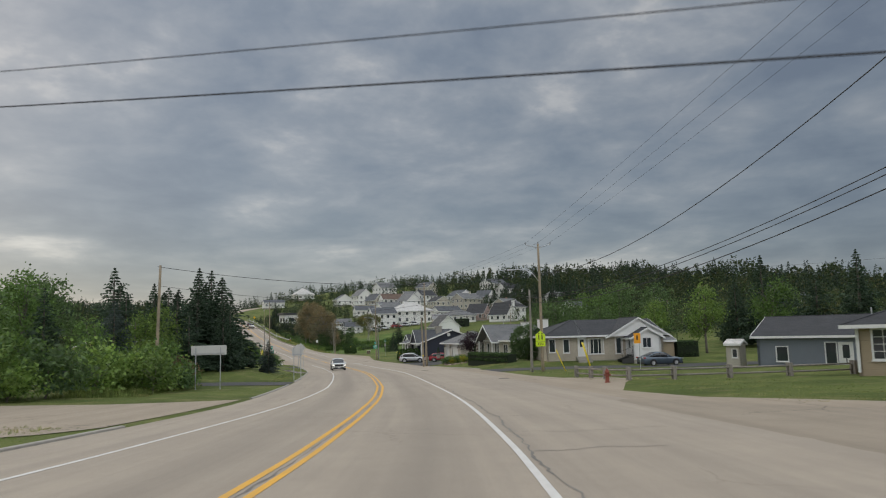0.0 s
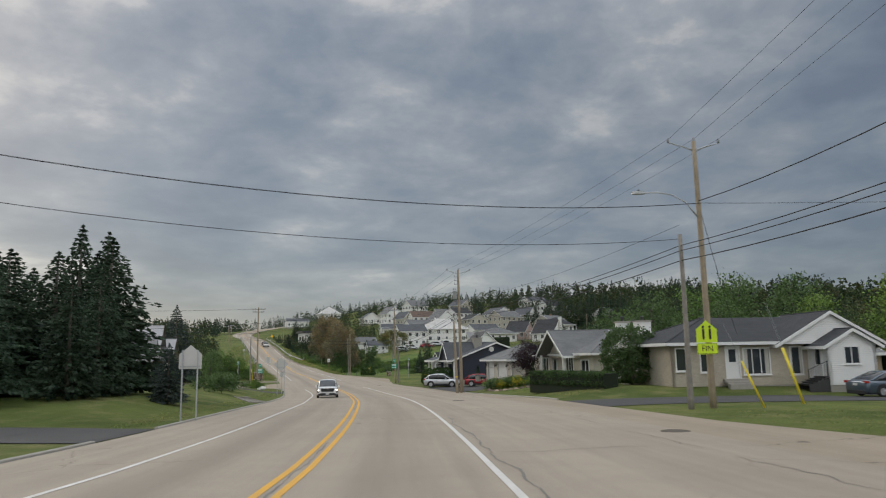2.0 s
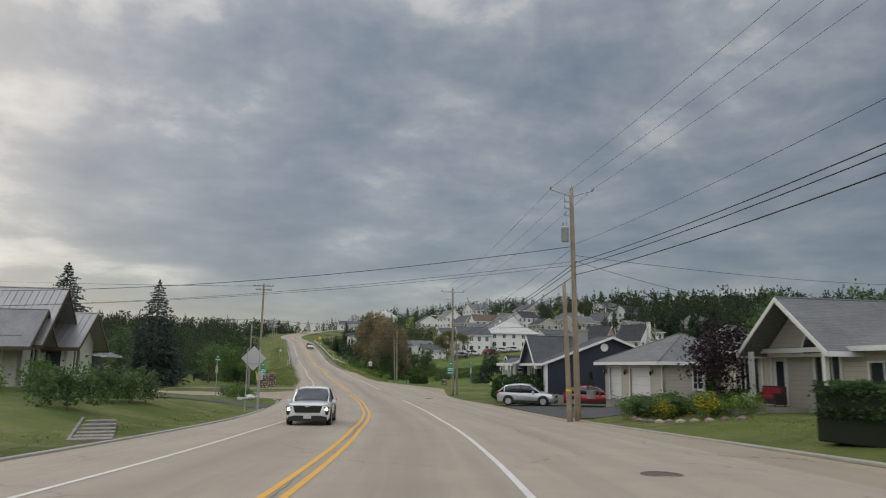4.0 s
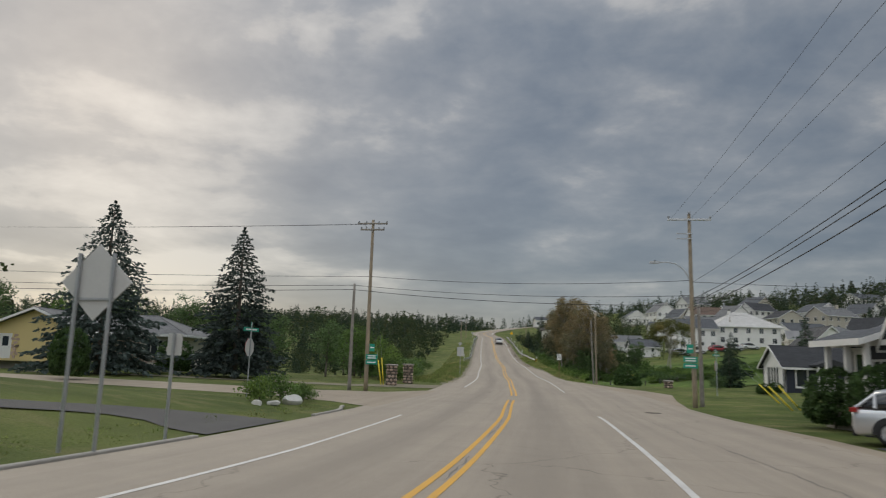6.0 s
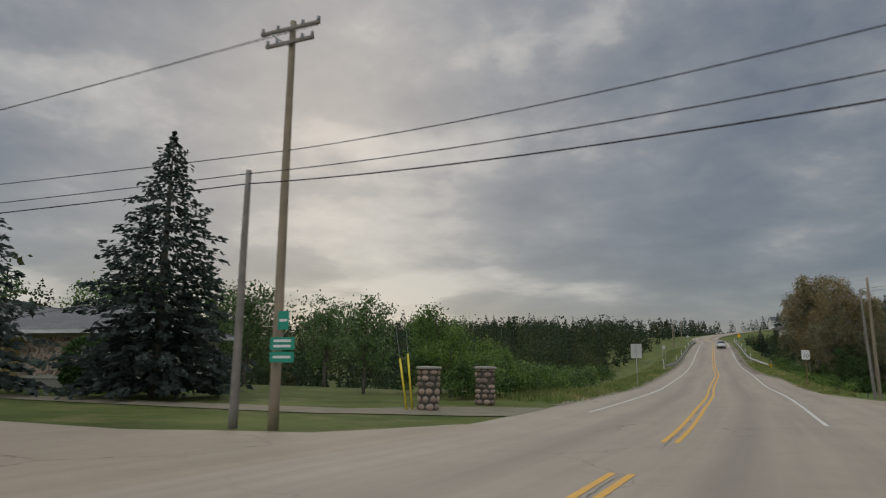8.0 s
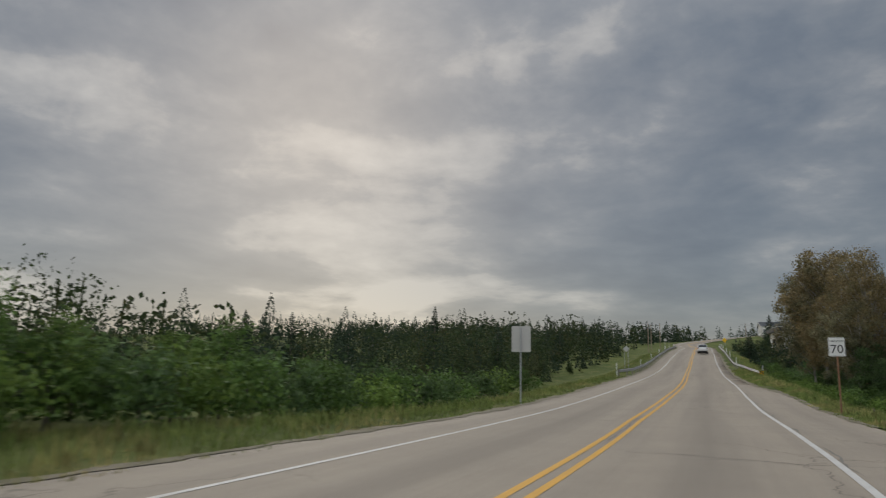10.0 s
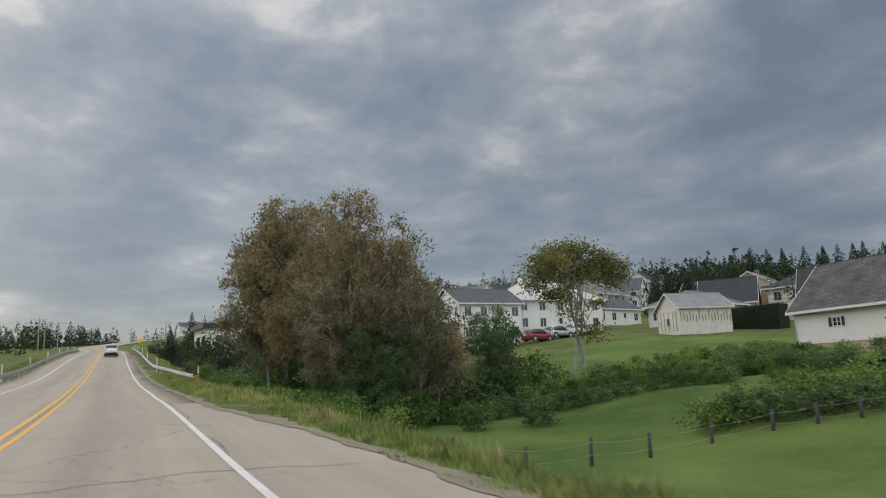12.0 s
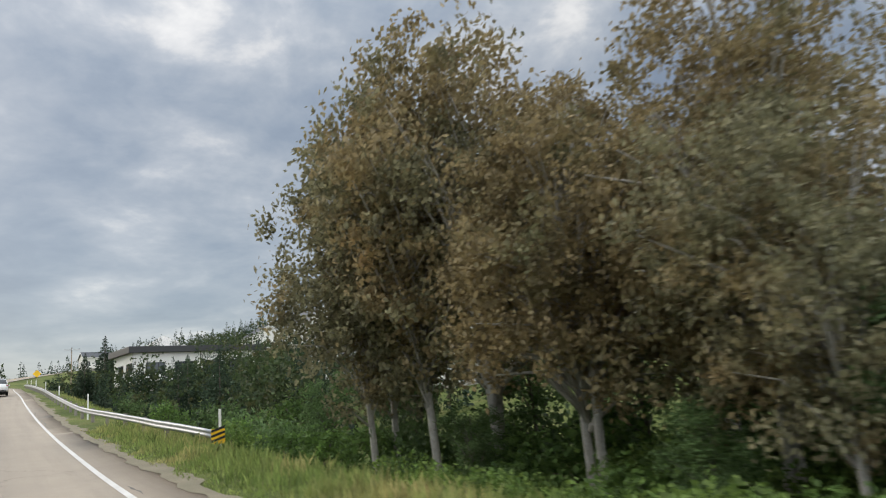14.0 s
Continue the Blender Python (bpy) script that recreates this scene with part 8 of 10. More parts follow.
for s, u, k, f, nm in ((66.3, -18.6, 3, 0.78, "light green leafy tree before dark spruces"), (63.6, -19.8, 3, 0.72, "light green leafy tree before dark spruces"), (52.5, -19.5, 0, 0.62, "light green leafy tree behind the wooden pole"), (78, -33, 1, 1.25, "dark green leafy tree at the wood's edge"), (84, -37, 2, 1.3, "dark green leafy tree at the wood's edge"), (90, -36, 1, 1.3, "dark green leafy tree at the wood's edge"), (72, -32, 0, 1.15, "dark green leafy tree at the wood's edge"), (44, -24, 1, 1.05, "dark green leafy tree behind a green fence"), (48, -29, 2, 1.05, "dark green leafy tree behind a green fence"), (38, -27, 0, 0.95, "green leafy tree at the wood's edge"), (52, -33, 1, 1.15, "dark green leafy tree at the wood's edge"), (58, -36, 1, 1.1, "dark green leafy tree at the wood's edge"), (33, -24, 0, 0.8, "green leafy tree at the wood's edge"), (28, -27, 1, 0.9, "green leafy tree at the wood's edge"), (65, -36, 2, 1.0, "dark green leafy tree at the wood's edge"), (42, -34, 1, 1.1, "dark green leafy tree at the wood's edge")):
    plant(BROAD[k], sized(stand(s, u, s * 7), f), "tree", nm)
for s, u, k, f in ((44.5, -13.2, 1, 1.7), (46.5, -14.4, 1, 2.0), (49.5, -14.4, 0, 2.2), (52, -15.4, 1, 2.3), (47.5, -12.9, 2, 1.3), (50.6, -12.9, 0, 1.2), (43, -16, 1, 2.2), (40, -17.5, 2, 2.2), (38.5, -20, 1, 2.6), (41.5, -20.5, 0, 2.4), (35, -20, 2, 2.4), (32, -21.5, 0, 2.2), (47, -16.5, 0, 1.5), (50.5, -17.5, 0, 1.9), (54.5, -17.5, 2, 2.0), (36.5, -17.8, 1, 1.6)):
    plant(BUSH[k], sized(stand(s, u, s * 13), f), "shrub", "dense green shrub at the edge of the paved entrance", "shrub", "entrance shrubs")

BRUSH = broadleaf(57, 1.3, round_lobes(1.0, 0.25, 1.15, 7, 63), 70, 22, 0.16, 0.11, LEAF_RUST, BARK, 0.04, limb_n=10)
for s, u, f in ((51.4, -13.6, 1.5), (52.6, -14.2, 1.6), (50.4, -13.9, 1.3), (53.4, -15.0, 1.4)):
    plant(BRUSH, sized(stand(s, u, s * 13), f, f * 0.95), "shrub", "withered rust-brown brush among green shrubs", "shrub", "withered brush")

# lawn shrubs on the left
for s, u, k, f, nm in ((94.6, -10.6, 2, 1.2, "clipped dark green shrub on the lawn"), (97, -12.4, 2, 1.0, "clipped dark green shrub on the lawn"), (101.0, -11.6, 2, 1.15, "broad dark shrub on the lawn"), (102.8, -11.2, 2, 1.2, "broad dark shrub on the lawn"), (104.8, -11.0, 2, 1.1, "broad dark shrub on the lawn"), (108.2, -17.5, 0, 1.2, "dark shrub beside the house"), (106, -19.5, 1, 1.1, "light green shrub beside the house"), (103.5, -19, 2, 0.9, "dark shrub beside the house"), (130.2, -9.6, 0, 0.85, "leafy shrub on the planted island"), (128.6, -9.9, 1, 0.75, "leafy shrub on the planted island"), (132.4, -9.2, 0, 0.55, "leafy shrub on the planted island"), (133.8, -9.7, 1, 0.6, "leafy shrub on the planted island"), (131.5, -10.8, 2, 0.75, "leafy shrub on the planted island")):
    plant(BUSH[k], sized(stand(s, u, s * 11), f), "shrub", nm, "shrub", "lawn shrubs")
plant(SPRUCE_BLUE[1], sized(stand(101, -21.5), 0.2), "spruce", "small dark conifer beside the cream house", "shrub")

# right-hand gardens
for s, u, f in ((123.3, 14.0, 1.4), (125.8, 13.5, 1.4), (128.4, 13.0, 1.35)):
    plant(DENSE[0], sized(stand(s, u, s), f), "shrub", "clipped round cedar shrub before the navy house", "shrub", "cedar shrubs")
for s, u, k, f, nm in ((83.0, 19.8, 0, 3.1, "large round dark green bush before the bungalow"),):
    plant(ROUND, sized(stand(s, u), 1.0), "shrub", nm)
for s, u, f in ((92.5, 21.5, 0.9), (90.8, 24.5, 0.8), (101.5, 18.5, 0.55), (104, 18.8, 0.7), (79.5, 21.2, 0.5)):
    plant(DENSE[1], sized(stand(s, u, s), 0.45 * f * 1.4, 1.5 * f * 1.3), "cedar", "narrow clipped cedar beside a house", "shrub", "narrow cedars")
for s, u, f in ((101.6, 14.9, 1.9), (103.4, 15.2, 1.7), (99.9, 15.3, 1.6)):
    plant(BUSH[2], sized(stand(s, u, s * 3), f, 0.62), "shrub", "low spreading dark juniper in the flower bed", "shrub", "flower bed shrubs")
for s, u, k, f in ((101.5, 13.6, 2, 0.8), (100, 14.6, 0, 0.75), (103.2, 14.0, 1, 0.8), (98.0, 15.6, 2, 0.85), (96.3, 16.4, 1, 0.8), (99, 17, 1, 0.9), (102.4, 15.8, 0, 0.8), (104.8, 14.9, 1, 0.8)):
    plant(BUSH[k], sized(stand(s, u, s * 17), f, f * 0.8), "shrub", "low green garden shrub in a flower bed", "shrub", "flower bed shrubs")
for s, u, f in ((99.0, 13.8, 0.95), (96.7, 14.8, 1.15)):
    plant(FLOWER, sized(stand(s, u, s * 9), f), "flowering_shrub", "yellow flowering shrub in a stone-edged bed", "shrub", "yellow shrubs")
    plant(BUSH[1], sized(stand(s + 0.05, u + 0.05, s * 5), f * 0.68), "shrub", "low green foliage under yellow blossom", "shrub", "flower bed shrubs")
rngp = np.random.default_rng(77)
PURPLE = broadleaf(78, 4.3, round_lobes(1.75, 1.6, 4.0, 8, 79), 130, 34, 0.26, 0.16, LEAF_PURPLE, BARK, 0.11, limb_n=12)
plant(PURPLE, sized(stand(98.5, 16.3), 0.92), "tree", "small purple-leaved ornamental tree on the lawn")


def hedge(s0, u0, s1, u1, wide, high, label):
    """A clipped hedge: a leafy skin over a near-black box that stands for the shade inside."""
    a, b = place(s0, u0), place(s1, u1)
    d = b - a
    m = Matrix.Translation(a) @ Vector((1, 0, 0)).rotation_difference(Vector((d.x, d.y, 0)).normalized()).to_matrix().to_4x4()
    ln = d.length
    ob = thing("hedge", label, "hedge", m)
    rng = np.random.default_rng(int(s0 * 10))
    n = int(ln * 900)
    x, t = rng.uniform(0, ln, n), rng.uniform(-0.5 * math.pi, 1.5 * math.pi, n)
    sq = lambda q: np.sign(q) * np.abs(q) ** 0.45
    p = np.stack([x, sq(np.cos(t)) * wide / 2, high * 0.5 + sq(np.sin(t)) * high * 0.5], 1) + rng.normal(size=(n, 3)) * 0.05
    v, f = leaf_mesh(p, 0.12, 0.07, rng)
    o = new("foliage", from_arrays("foliage", v, f, HEDGE_LEAF))
    o.parent = ob
    # added box, coloured near black as the shade between the leaves
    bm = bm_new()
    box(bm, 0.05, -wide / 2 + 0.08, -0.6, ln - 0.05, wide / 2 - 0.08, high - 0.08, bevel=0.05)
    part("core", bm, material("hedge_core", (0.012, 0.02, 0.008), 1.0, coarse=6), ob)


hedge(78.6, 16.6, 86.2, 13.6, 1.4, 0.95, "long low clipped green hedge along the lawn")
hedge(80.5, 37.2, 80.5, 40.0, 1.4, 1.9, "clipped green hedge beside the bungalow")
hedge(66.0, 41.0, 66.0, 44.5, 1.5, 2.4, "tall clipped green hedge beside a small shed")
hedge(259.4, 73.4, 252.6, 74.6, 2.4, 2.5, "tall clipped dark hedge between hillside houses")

# trees behind the right-hand gardens
for s, u, k, f, nm in ((88, 46, 3, 1.15, "broad light green leafy tree behind the bungalow"), (92, 41, 3, 0.95, "broad light green leafy tree behind the bungalow"), (98, 36, 1, 0.95, "dark green leafy tree behind the bungalow"), (84, 53, 0, 1.2, "green leafy tree behind the grey building"), (106, 40, 2, 1.25, "tall green leafy tree behind the beige house"), (128, 40, 1, 1.22, "tall green leafy tree behind the beige house"), (132, 45, 2, 1.22, "tall green leafy tree behind the beige house"), (135, 52, 1, 1.22, "tall green leafy tree behind the beige house"), (125, 46, 1, 1.22, "tall green leafy tree behind the beige house"), (110, 46, 1, 1.45, "tall green leafy tree behind the beige house"), (103, 48, 1, 1.3, "tall green leafy tree behind the beige house"), (100, 30, 1, 1.1, "green leafy tree behind the beige house")):
    plant(BROAD[k], sized(stand(s, u, s * 7), f), "tree", nm)
for s, u, k, hgt in ((92, 58, 0, 13), (95, 64, 1, 11), (88, 63, 2, 10), (100, 60, 0, 10), (82, 64, 1, 12), (76, 66, 0, 11)):
    plant(SPRUCE[k], sized(stand(s, u, s * 7), hgt / 10), "spruce", "dark spruce behind the grey building", "tree", "back garden spruces")
plant(SPRUCE[1], sized(stand(175, 30), 0.75), "spruce", "dark spruce at the foot of the hillside")
plant(SPRUCE[0], sized(stand(180, 24), 0.5), "spruce", "small dark spruce beside the side street")
plant(DENSE[1], sized(stand(186, 14.2), 1.9, 1.75), "shrub", "round dense dark bush near the bare poles")
plant(BUSH[2], sized(stand(171, 20), 0.9), "shrub", "dark round shrub beside the path")
for s, u in ((162, 21), (165, 23), (168, 25), (160, 25)):
    plant(DENSE[0], sized(stand(s, u, s), 0.8, 0.55), "shrub", "low clipped shrub beside the side street", "shrub", "low shrubs")

# the big clump beside the road: pale trunks, bronze-green crowns
CLUMP = [
    broadleaf(101, 12.5, round_lobes(4.1, 3.7, 10.7, 18, 102), 410, 68, 0.26, 0.165, LEAF_OLIVE, BARK_PALE, 0.17, ((0.02, 0.0), (-0.07, 0.04)), 60, 0.4),
    broadleaf(103, 11.0, round_lobes(3.8, 3.8, 9.6, 17, 104), 390, 68, 0.26, 0.165, LEAF_OLIVE, BARK_PALE, 0.15, ((-0.05, 0.02), (0.08, -0.03)), 60, 0.4),
    broadleaf(105, 9.5, round_lobes(3.6, 3.2, 8.4, 16, 106), 300, 68, 0.26, 0.165, LEAF_BRONZE, BARK_PALE, 0.13, ((0.06, 0.0),), 60, 0.4),
    broadleaf(107, 8.0, round_lobes(2.6, 1.0, 7.4, 11, 108), 170, 56, 0.27, 0.18, LEAF_DARK, BARK, 0.12, ((0.0, 0.0),), 20, 0.3),
]
for s, u, k, f in ((235.5, 16.5, 0, 0.95), (238.5, 18.5, 1, 0.92), (240.5, 15.2, 1, 0.96), (244.9, 15.4, 1, 1.22), (247.0, 14.4, 2, 1.2), (250.0, 13.6, 2, 1.08), (251, 15, 2, 1.14), (233.2, 14.6, 2, 0.8), (230.5, 18.0, 2, 0.7)):
    plant(CLUMP[k], sized(stand(s, u, s * 31), f * 1.06, f * 1.24), "tree", "tall bronze-green leafy tree with pale trunks by the road", "tree", "roadside clump")
for s, u, k, f in ((236.5, 26.0, 3, 0.74), (232.6, 24.8, 3, 0.62), (233.6, 21.4, 3, 0.55), (238.5, 23.0, 3, 0.7), (230.7, 19.2, 2, 0.62), (236, 14.2, 3, 0.45), (244, 13.8, 3, 0.42), (231, 14.2, 3, 0.40), (252.5, 17.0, 3, 0.7), (256, 14.5, 3, 0.55), (247.5, 19.0, 3, 0.8)):
    plant(CLUMP[k], sized(stand(s, u, s * 17), f), "tree", "dark green leafy tree at the edge of the clump", "tree", "roadside clump")
for s, u, k, f in ((226.5, 13.4, 0, 0.8), (229, 12.6, 2, 0.9), (233.5, 12.6, 0, 1.0), (238, 12.9, 2, 1.0), (241.5, 12.9, 0, 1.1), (246, 12.4, 2, 1.0), (258, 10.6, 1, 1.1), (256.5, 12.4, 0, 1.3), (261, 13.5, 2, 1.6), (264, 12.5, 0, 1.4), (268, 14, 2, 1.8), (223.5, 21.5, 2, 1.0), (225, 18.5, 0, 1.0)):
    plant(BUSH[k], sized(stand(s, u, s * 13), f), "shrub", "wild green shrub beside the meadow", "shrub", "meadow shrubs")
for s, u, k, f in ((231.4, 24.2, 2, 1.9), (231.6, 26.4, 0, 1.9), (232.4, 22.4, 0, 1.8), (231.8, 20.2, 1, 1.6), (232.2, 16.6, 0, 1.7), (234.6, 15.6, 1, 1.5), (235.0, 18.8, 0, 2.0), (237.4, 16.0, 0, 1.8), (239.6, 16.6, 1, 1.7), (241.8, 16.2, 0, 1.9), (244.2, 15.4, 0, 1.7), (246.6, 16.4, 0, 2.0), (249.0, 15.6, 2, 1.9), (251.8, 14.4, 0, 1.7), (254.0, 13.2, 0, 1.6), (240.0, 20.0, 2, 2.2), (245.0, 19.5, 2, 2.2)):
    plant(BUSH[k], sized(stand(s, u, s * 23), f, f * 0.95), "shrub", "green undergrowth shrub beneath the tall trees", "shrub", "undergrowth")
for s, u, f in ((228.5, 11.6, 1.2), (230.2, 11.3, 1.3), (231.6, 12.4, 1.5), (227.2, 12.6, 1.2), (233.0, 12.9, 1.5), (229.4, 13.8, 1.6), (226.0, 14.6, 1.2), (227.8, 15.8, 1.5), (230.6, 15.6, 1.7), (229.0, 17.6, 1.6), (232.6, 18.2, 2.0), (236.6, 20.6, 2.2), (243.0, 18.6, 2.2), (238.6, 14.4, 1.6), (242.2, 14.2, 1.5), (247.4, 13.4, 1.4)):
    plant(BUSH[0 if f > 1.45 else 1], sized(stand(s, u, s * 41), f * 0.9, f * 0.85), "shrub", "tangled green undergrowth shrub beneath the tall trees", "shrub", "undergrowth")
for s, u, k, f in ((231.8, 15.4, 3, 0.72), (234.8, 18.8, 3, 0.85), (238.6, 20.6, 3, 0.9), (242.6, 19.6, 3, 0.9), (229.4, 16.4, 3, 0.6)):
    plant(CLUMP[k], sized(stand(s, u, s * 19), f), "tree", "dark green leafy tree at the edge of the clump", "tree", "roadside clump")
for s, u, f in ((230.6, 10.2, 1.0), (229.2, 9.7, 0.8), (231.8, 9.6, 0.8), (232.9, 10.4, 1.1), (240.6, 10.6, 0.9), (236.4, 10.9, 1.0), (234.2, 10.2, 0.8), (239.0, 11.6, 1.1), (237.4, 9.6, 0.75), (242.6, 11.4, 1.0), (235.2, 11.9, 1.2), (244.8, 11.2, 0.9), (232.6, 11.4, 1.0)):
    plant(BUSH[1], sized(stand(s, u, s * 11), f, f * 0.9), "shrub", "light green young shrub in the verge grass", "shrub", "verge shrubs")
plant(SPRUCE[0], sized(stand(284, 17), 0.62), "spruce", "dark spruce beyond the guard rail")
plant(SPRUCE[1], sized(stand(292, 15.5), 0.55), "spruce", "dark spruce beyond the guard rail")
plant(SPRUCE[2], sized(stand(300, 18), 0.6), "spruce", "dark spruce beyond the guard rail")
plant(SPRUCE[0], sized(stand(329, 11.5), 0.62), "spruce", "dark spruce beyond the guard rail")
plant(SPRUCE[1], sized(stand(384, 20), 1.08), "spruce", "dark spruce beyond the guard rail")
for s, u, k, f in ((276, 15, 2, 1.9), (281, 12.5, 0, 1.6), (288, 13, 2, 1.5), (270, 18, 0, 2.0), (274, 20, 1, 2.2), (310, 14, 2, 1.6), (296, 12, 2, 1.3)):
    plant(BUSH[k], sized(stand(s, u, s * 13), f), "shrub", "dark green shrub beyond the guard rail", "shrub", "rail shrubs")

# dark spruces standing above the hillside houses
rng = np.random.default_rng(44)
for k in range(44):
    f = k / 43
    back = 14 * (k % 3)
    s, u = 318 - 42 * f + back * 0.75 + rng.uniform(-2, 2), 112 + 32 * f + back * 0.72 + rng.uniform(-2, 2)
    if min(math.hypot(s - a, u - b) for a, b in ((331, 107), (333, 118), (318, 128), (312, 134), (300, 140), (352, 140), (345, 109))) < 9.5:
        continue
    tall = (0.92 + 0.42 * min(1.0, f * 2.2)) * rng.uniform(0.86, 1.06)
    plant(SPRUCE[k % 3], sized(stand(s, u, k * 50), tall * 0.85, tall), "spruce", "dark spruce above the hillside houses", "spruce", "hillside spruces")

# the tall thin birch on the slope
BIRCH = broadleaf(111, 9.0, [(-1.9, 0, 7.3, 1.2, 0.75), (-0.7, 0.3, 8.2, 1.2, 0.85), (0.8, 0, 8.0, 1.3, 0.8), (2.1, 0.2, 7.5, 1.2, 0.7), (-2.5, 0, 6.3, 0.8, 0.6), (2.4, 0, 6.4, 0.7, 0.5), (-1.3, 0, 5.6, 0.8, 0.5), (0.2, 0, 6.8, 0.9, 0.6), (1.3, 0, 5.2, 0.6, 0.5), (-0.8, 0, 4.2, 0.5, 0.4), (0.6, 0, 3.0, 0.6, 0.5)], 230, 52, 0.30, 0.16, LEAF_BIRCH, BARK_PALE, 0.085, ((0.01, 0), (-0.11, 0.02), (0.10, -0.02)), 7, 0.2)
plant(BIRCH, sized(stand(233.0, 31.4), 1.34, 1.06), "birch", "tall thin birch with a flat yellow-green crown")
plant(SPRUCE[2], sized(stand(212.6, 35.2), 0.72), "spruce", "dark spruce before the white barn")

# wild growth on the slope
rng = np.random.default_rng(5)
for k in range(46):
    s, u = rng.uniform(214, 238), rng.uniform(33, 50)
    if s < 219 or abs(u - 33 - (s - 214) * 0.5) > 9:
        continue
    plant(BUSH[int(rng.integers(0, 3)) if rng.random() < 0.6 else 1], sized(stand(s, u, k * 40), rng.uniform(0.6, 1.2), rng.uniform(0.4, 0.8)), "shrub", "wild green shrub on the slope", "shrub", "slope shrubs")
for s, u, f in ((212.6, 26.2, 1.15), (211.4, 27.6, 1.2), (210.0, 28.9, 1.25), (214.8, 24.6, 1.2), (228.3, 19.6, 1.0), (228.1, 21.0, 1.1), (227.6, 22.4, 1.1), (226.4, 23.4, 1.05), (225.2, 24.5, 1.0), (224.6, 25.8, 0.95), (224.0, 27.2, 0.9), (223.5, 28.6, 0.9), (222.9, 30.0, 0.9), (222.6, 31.4, 0.9), (223.0, 33.0, 1.0), (224.4, 34.6, 1.1), (226.0, 36.5, 1.2), (227.6, 38.5, 1.3), (229.0, 40.5, 1.3), (230.0, 42.5, 1.3), (229.4, 24.6, 1.2), (230.6, 22.4, 1.2), (231.5, 26.5, 1.0), (227.0, 43.0, 1.2), (225.0, 40.0, 1.1), (228.0, 46.0, 1.2), (226.0, 48.0, 1.2)):
    plant(BUSH[int(s * 10) % 3], sized(stand(s, u, s * 29), f, f * 0.72), "shrub", "dense green shrub along the meadow", "shrub", "slope shrubs")
for s, u, f in ((214.9, 23.6, 1.1), (213.8, 25.4, 1.3), (213.4, 27.4, 1.35), (212.2, 28.8, 1.3), (210.8, 30.2, 1.2), (209.2, 31.0, 1.3)):
    plant(BUSH[int(s * 10) % 3], sized(stand(s, u, s * 37), f, f * 0.85), "shrub", "dense green shrub along the wire fence", "shrub", "slope shrubs")

# the unbroken line of low wild shrubs at the foot of the slope
rng = np.random.default_rng(61)
for k in range(52):
    f = k / 51
    s, u = 227.6 - 5.0 * f ** 1.6 + rng.uniform(-0.6, 0.9), 23.0 + 21.0 * f + rng.uniform(-0.4, 0.4)
    g = rng.uniform(0.6, 0.95)
    plant(BUSH[(0, 1, 0, 1, 2)[k % 5]], sized(stand(s, u, k * 67), g, g * rng.uniform(0.75, 1.1)), "shrub", "low wild shrub in the line below the slope", "shrub", "slope shrubs")
for k in range(34):
    s, u = rng.uniform(225, 237), rng.uniform(40, 54)
    g = rng.uniform(0.4, 0.8)
    plant(BUSH[(1, 0, 1)[k % 3]], sized(stand(s, u, k * 71), g * 1.3, g), "shrub", "rough low growth below the white barn", "shrub", "slope shrubs")

# dark rounded evergreens beside the blue spruces
plant(DENSE[0], sized(stand(139.5, -26.3), 1.35, 1.86), "shrub", "tall dark rounded evergreen beside the yellow house", "shrub", "rounded evergreens")
plant(DENSE[1], sized(stand(157.5, -28.5), 1.9, 1.65), "shrub", "low dark rounded evergreen beside the yellow house", "shrub", "rounded evergreens")

# left-hand thicket beyond the stone gateposts
for s, u, k, f in ((168.5, -14.0, 0, 0.62), (172, -16, 0, 0.66), (166, -17.5, 1, 0.68), (176, -18, 0, 0.6), (166.5, -12.6, 3, 0.5), (170.4, -12.0, 3, 0.42), (180, -13.5, 3, 0.36), (174, -11.8, 3, 0.34), (186, -16, 0, 0.5), (172, -30, 1, 0.9), (176, -36, 1, 1.0), (174, -43, 1, 1.1), (178, -50, 2, 1.1), (172, -57, 1, 1.15), (165, -62, 1, 1.1), (178, -27, 1, 0.85)):
    plant(BROAD[k], sized(stand(s, u, s * 7), f), "tree", "green leafy tree in the thicket behind the gateposts", "tree", "thicket")


for s, u, k, f in ((165.0, -11.4, 0, 1.3), (167.2, -10.8, 1, 1.2), (169.4, -11.2, 2, 1.4), (171.5, -10.6, 1, 1.1), (173.6, -11.6, 0, 1.5), (176, -11.2, 2, 1.4), (178.4, -11.8, 1, 1.5), (181, -11.5, 0, 1.4), (184, -12.4, 2, 1.6), (187, -12.0, 0, 1.5), (190, -13.2, 2, 1.7), (194, -13, 1, 1.5), (198, -14, 0, 1.8), (203, -13.6, 2, 1.7), (208, -14.5, 0, 1.8), (214, -14, 2, 1.7), (220, -14.5, 1, 1.7), (227, -14, 0, 1.6), (168, -14.5, 2, 1.8), (172, -14.2, 0, 1.8), (177, -14.6, 2, 1.9), (183, -15.6, 0, 2.0), (189, -16.4, 2, 2.1), (196, -17, 0, 2.2), (204, -17.5, 2, 2.2)):
    plant(BUSH[k], sized(stand(s, u, s * 19), f), "shrub", "dense green shrub at the edge of the thicket", "shrub", "thicket shrubs")


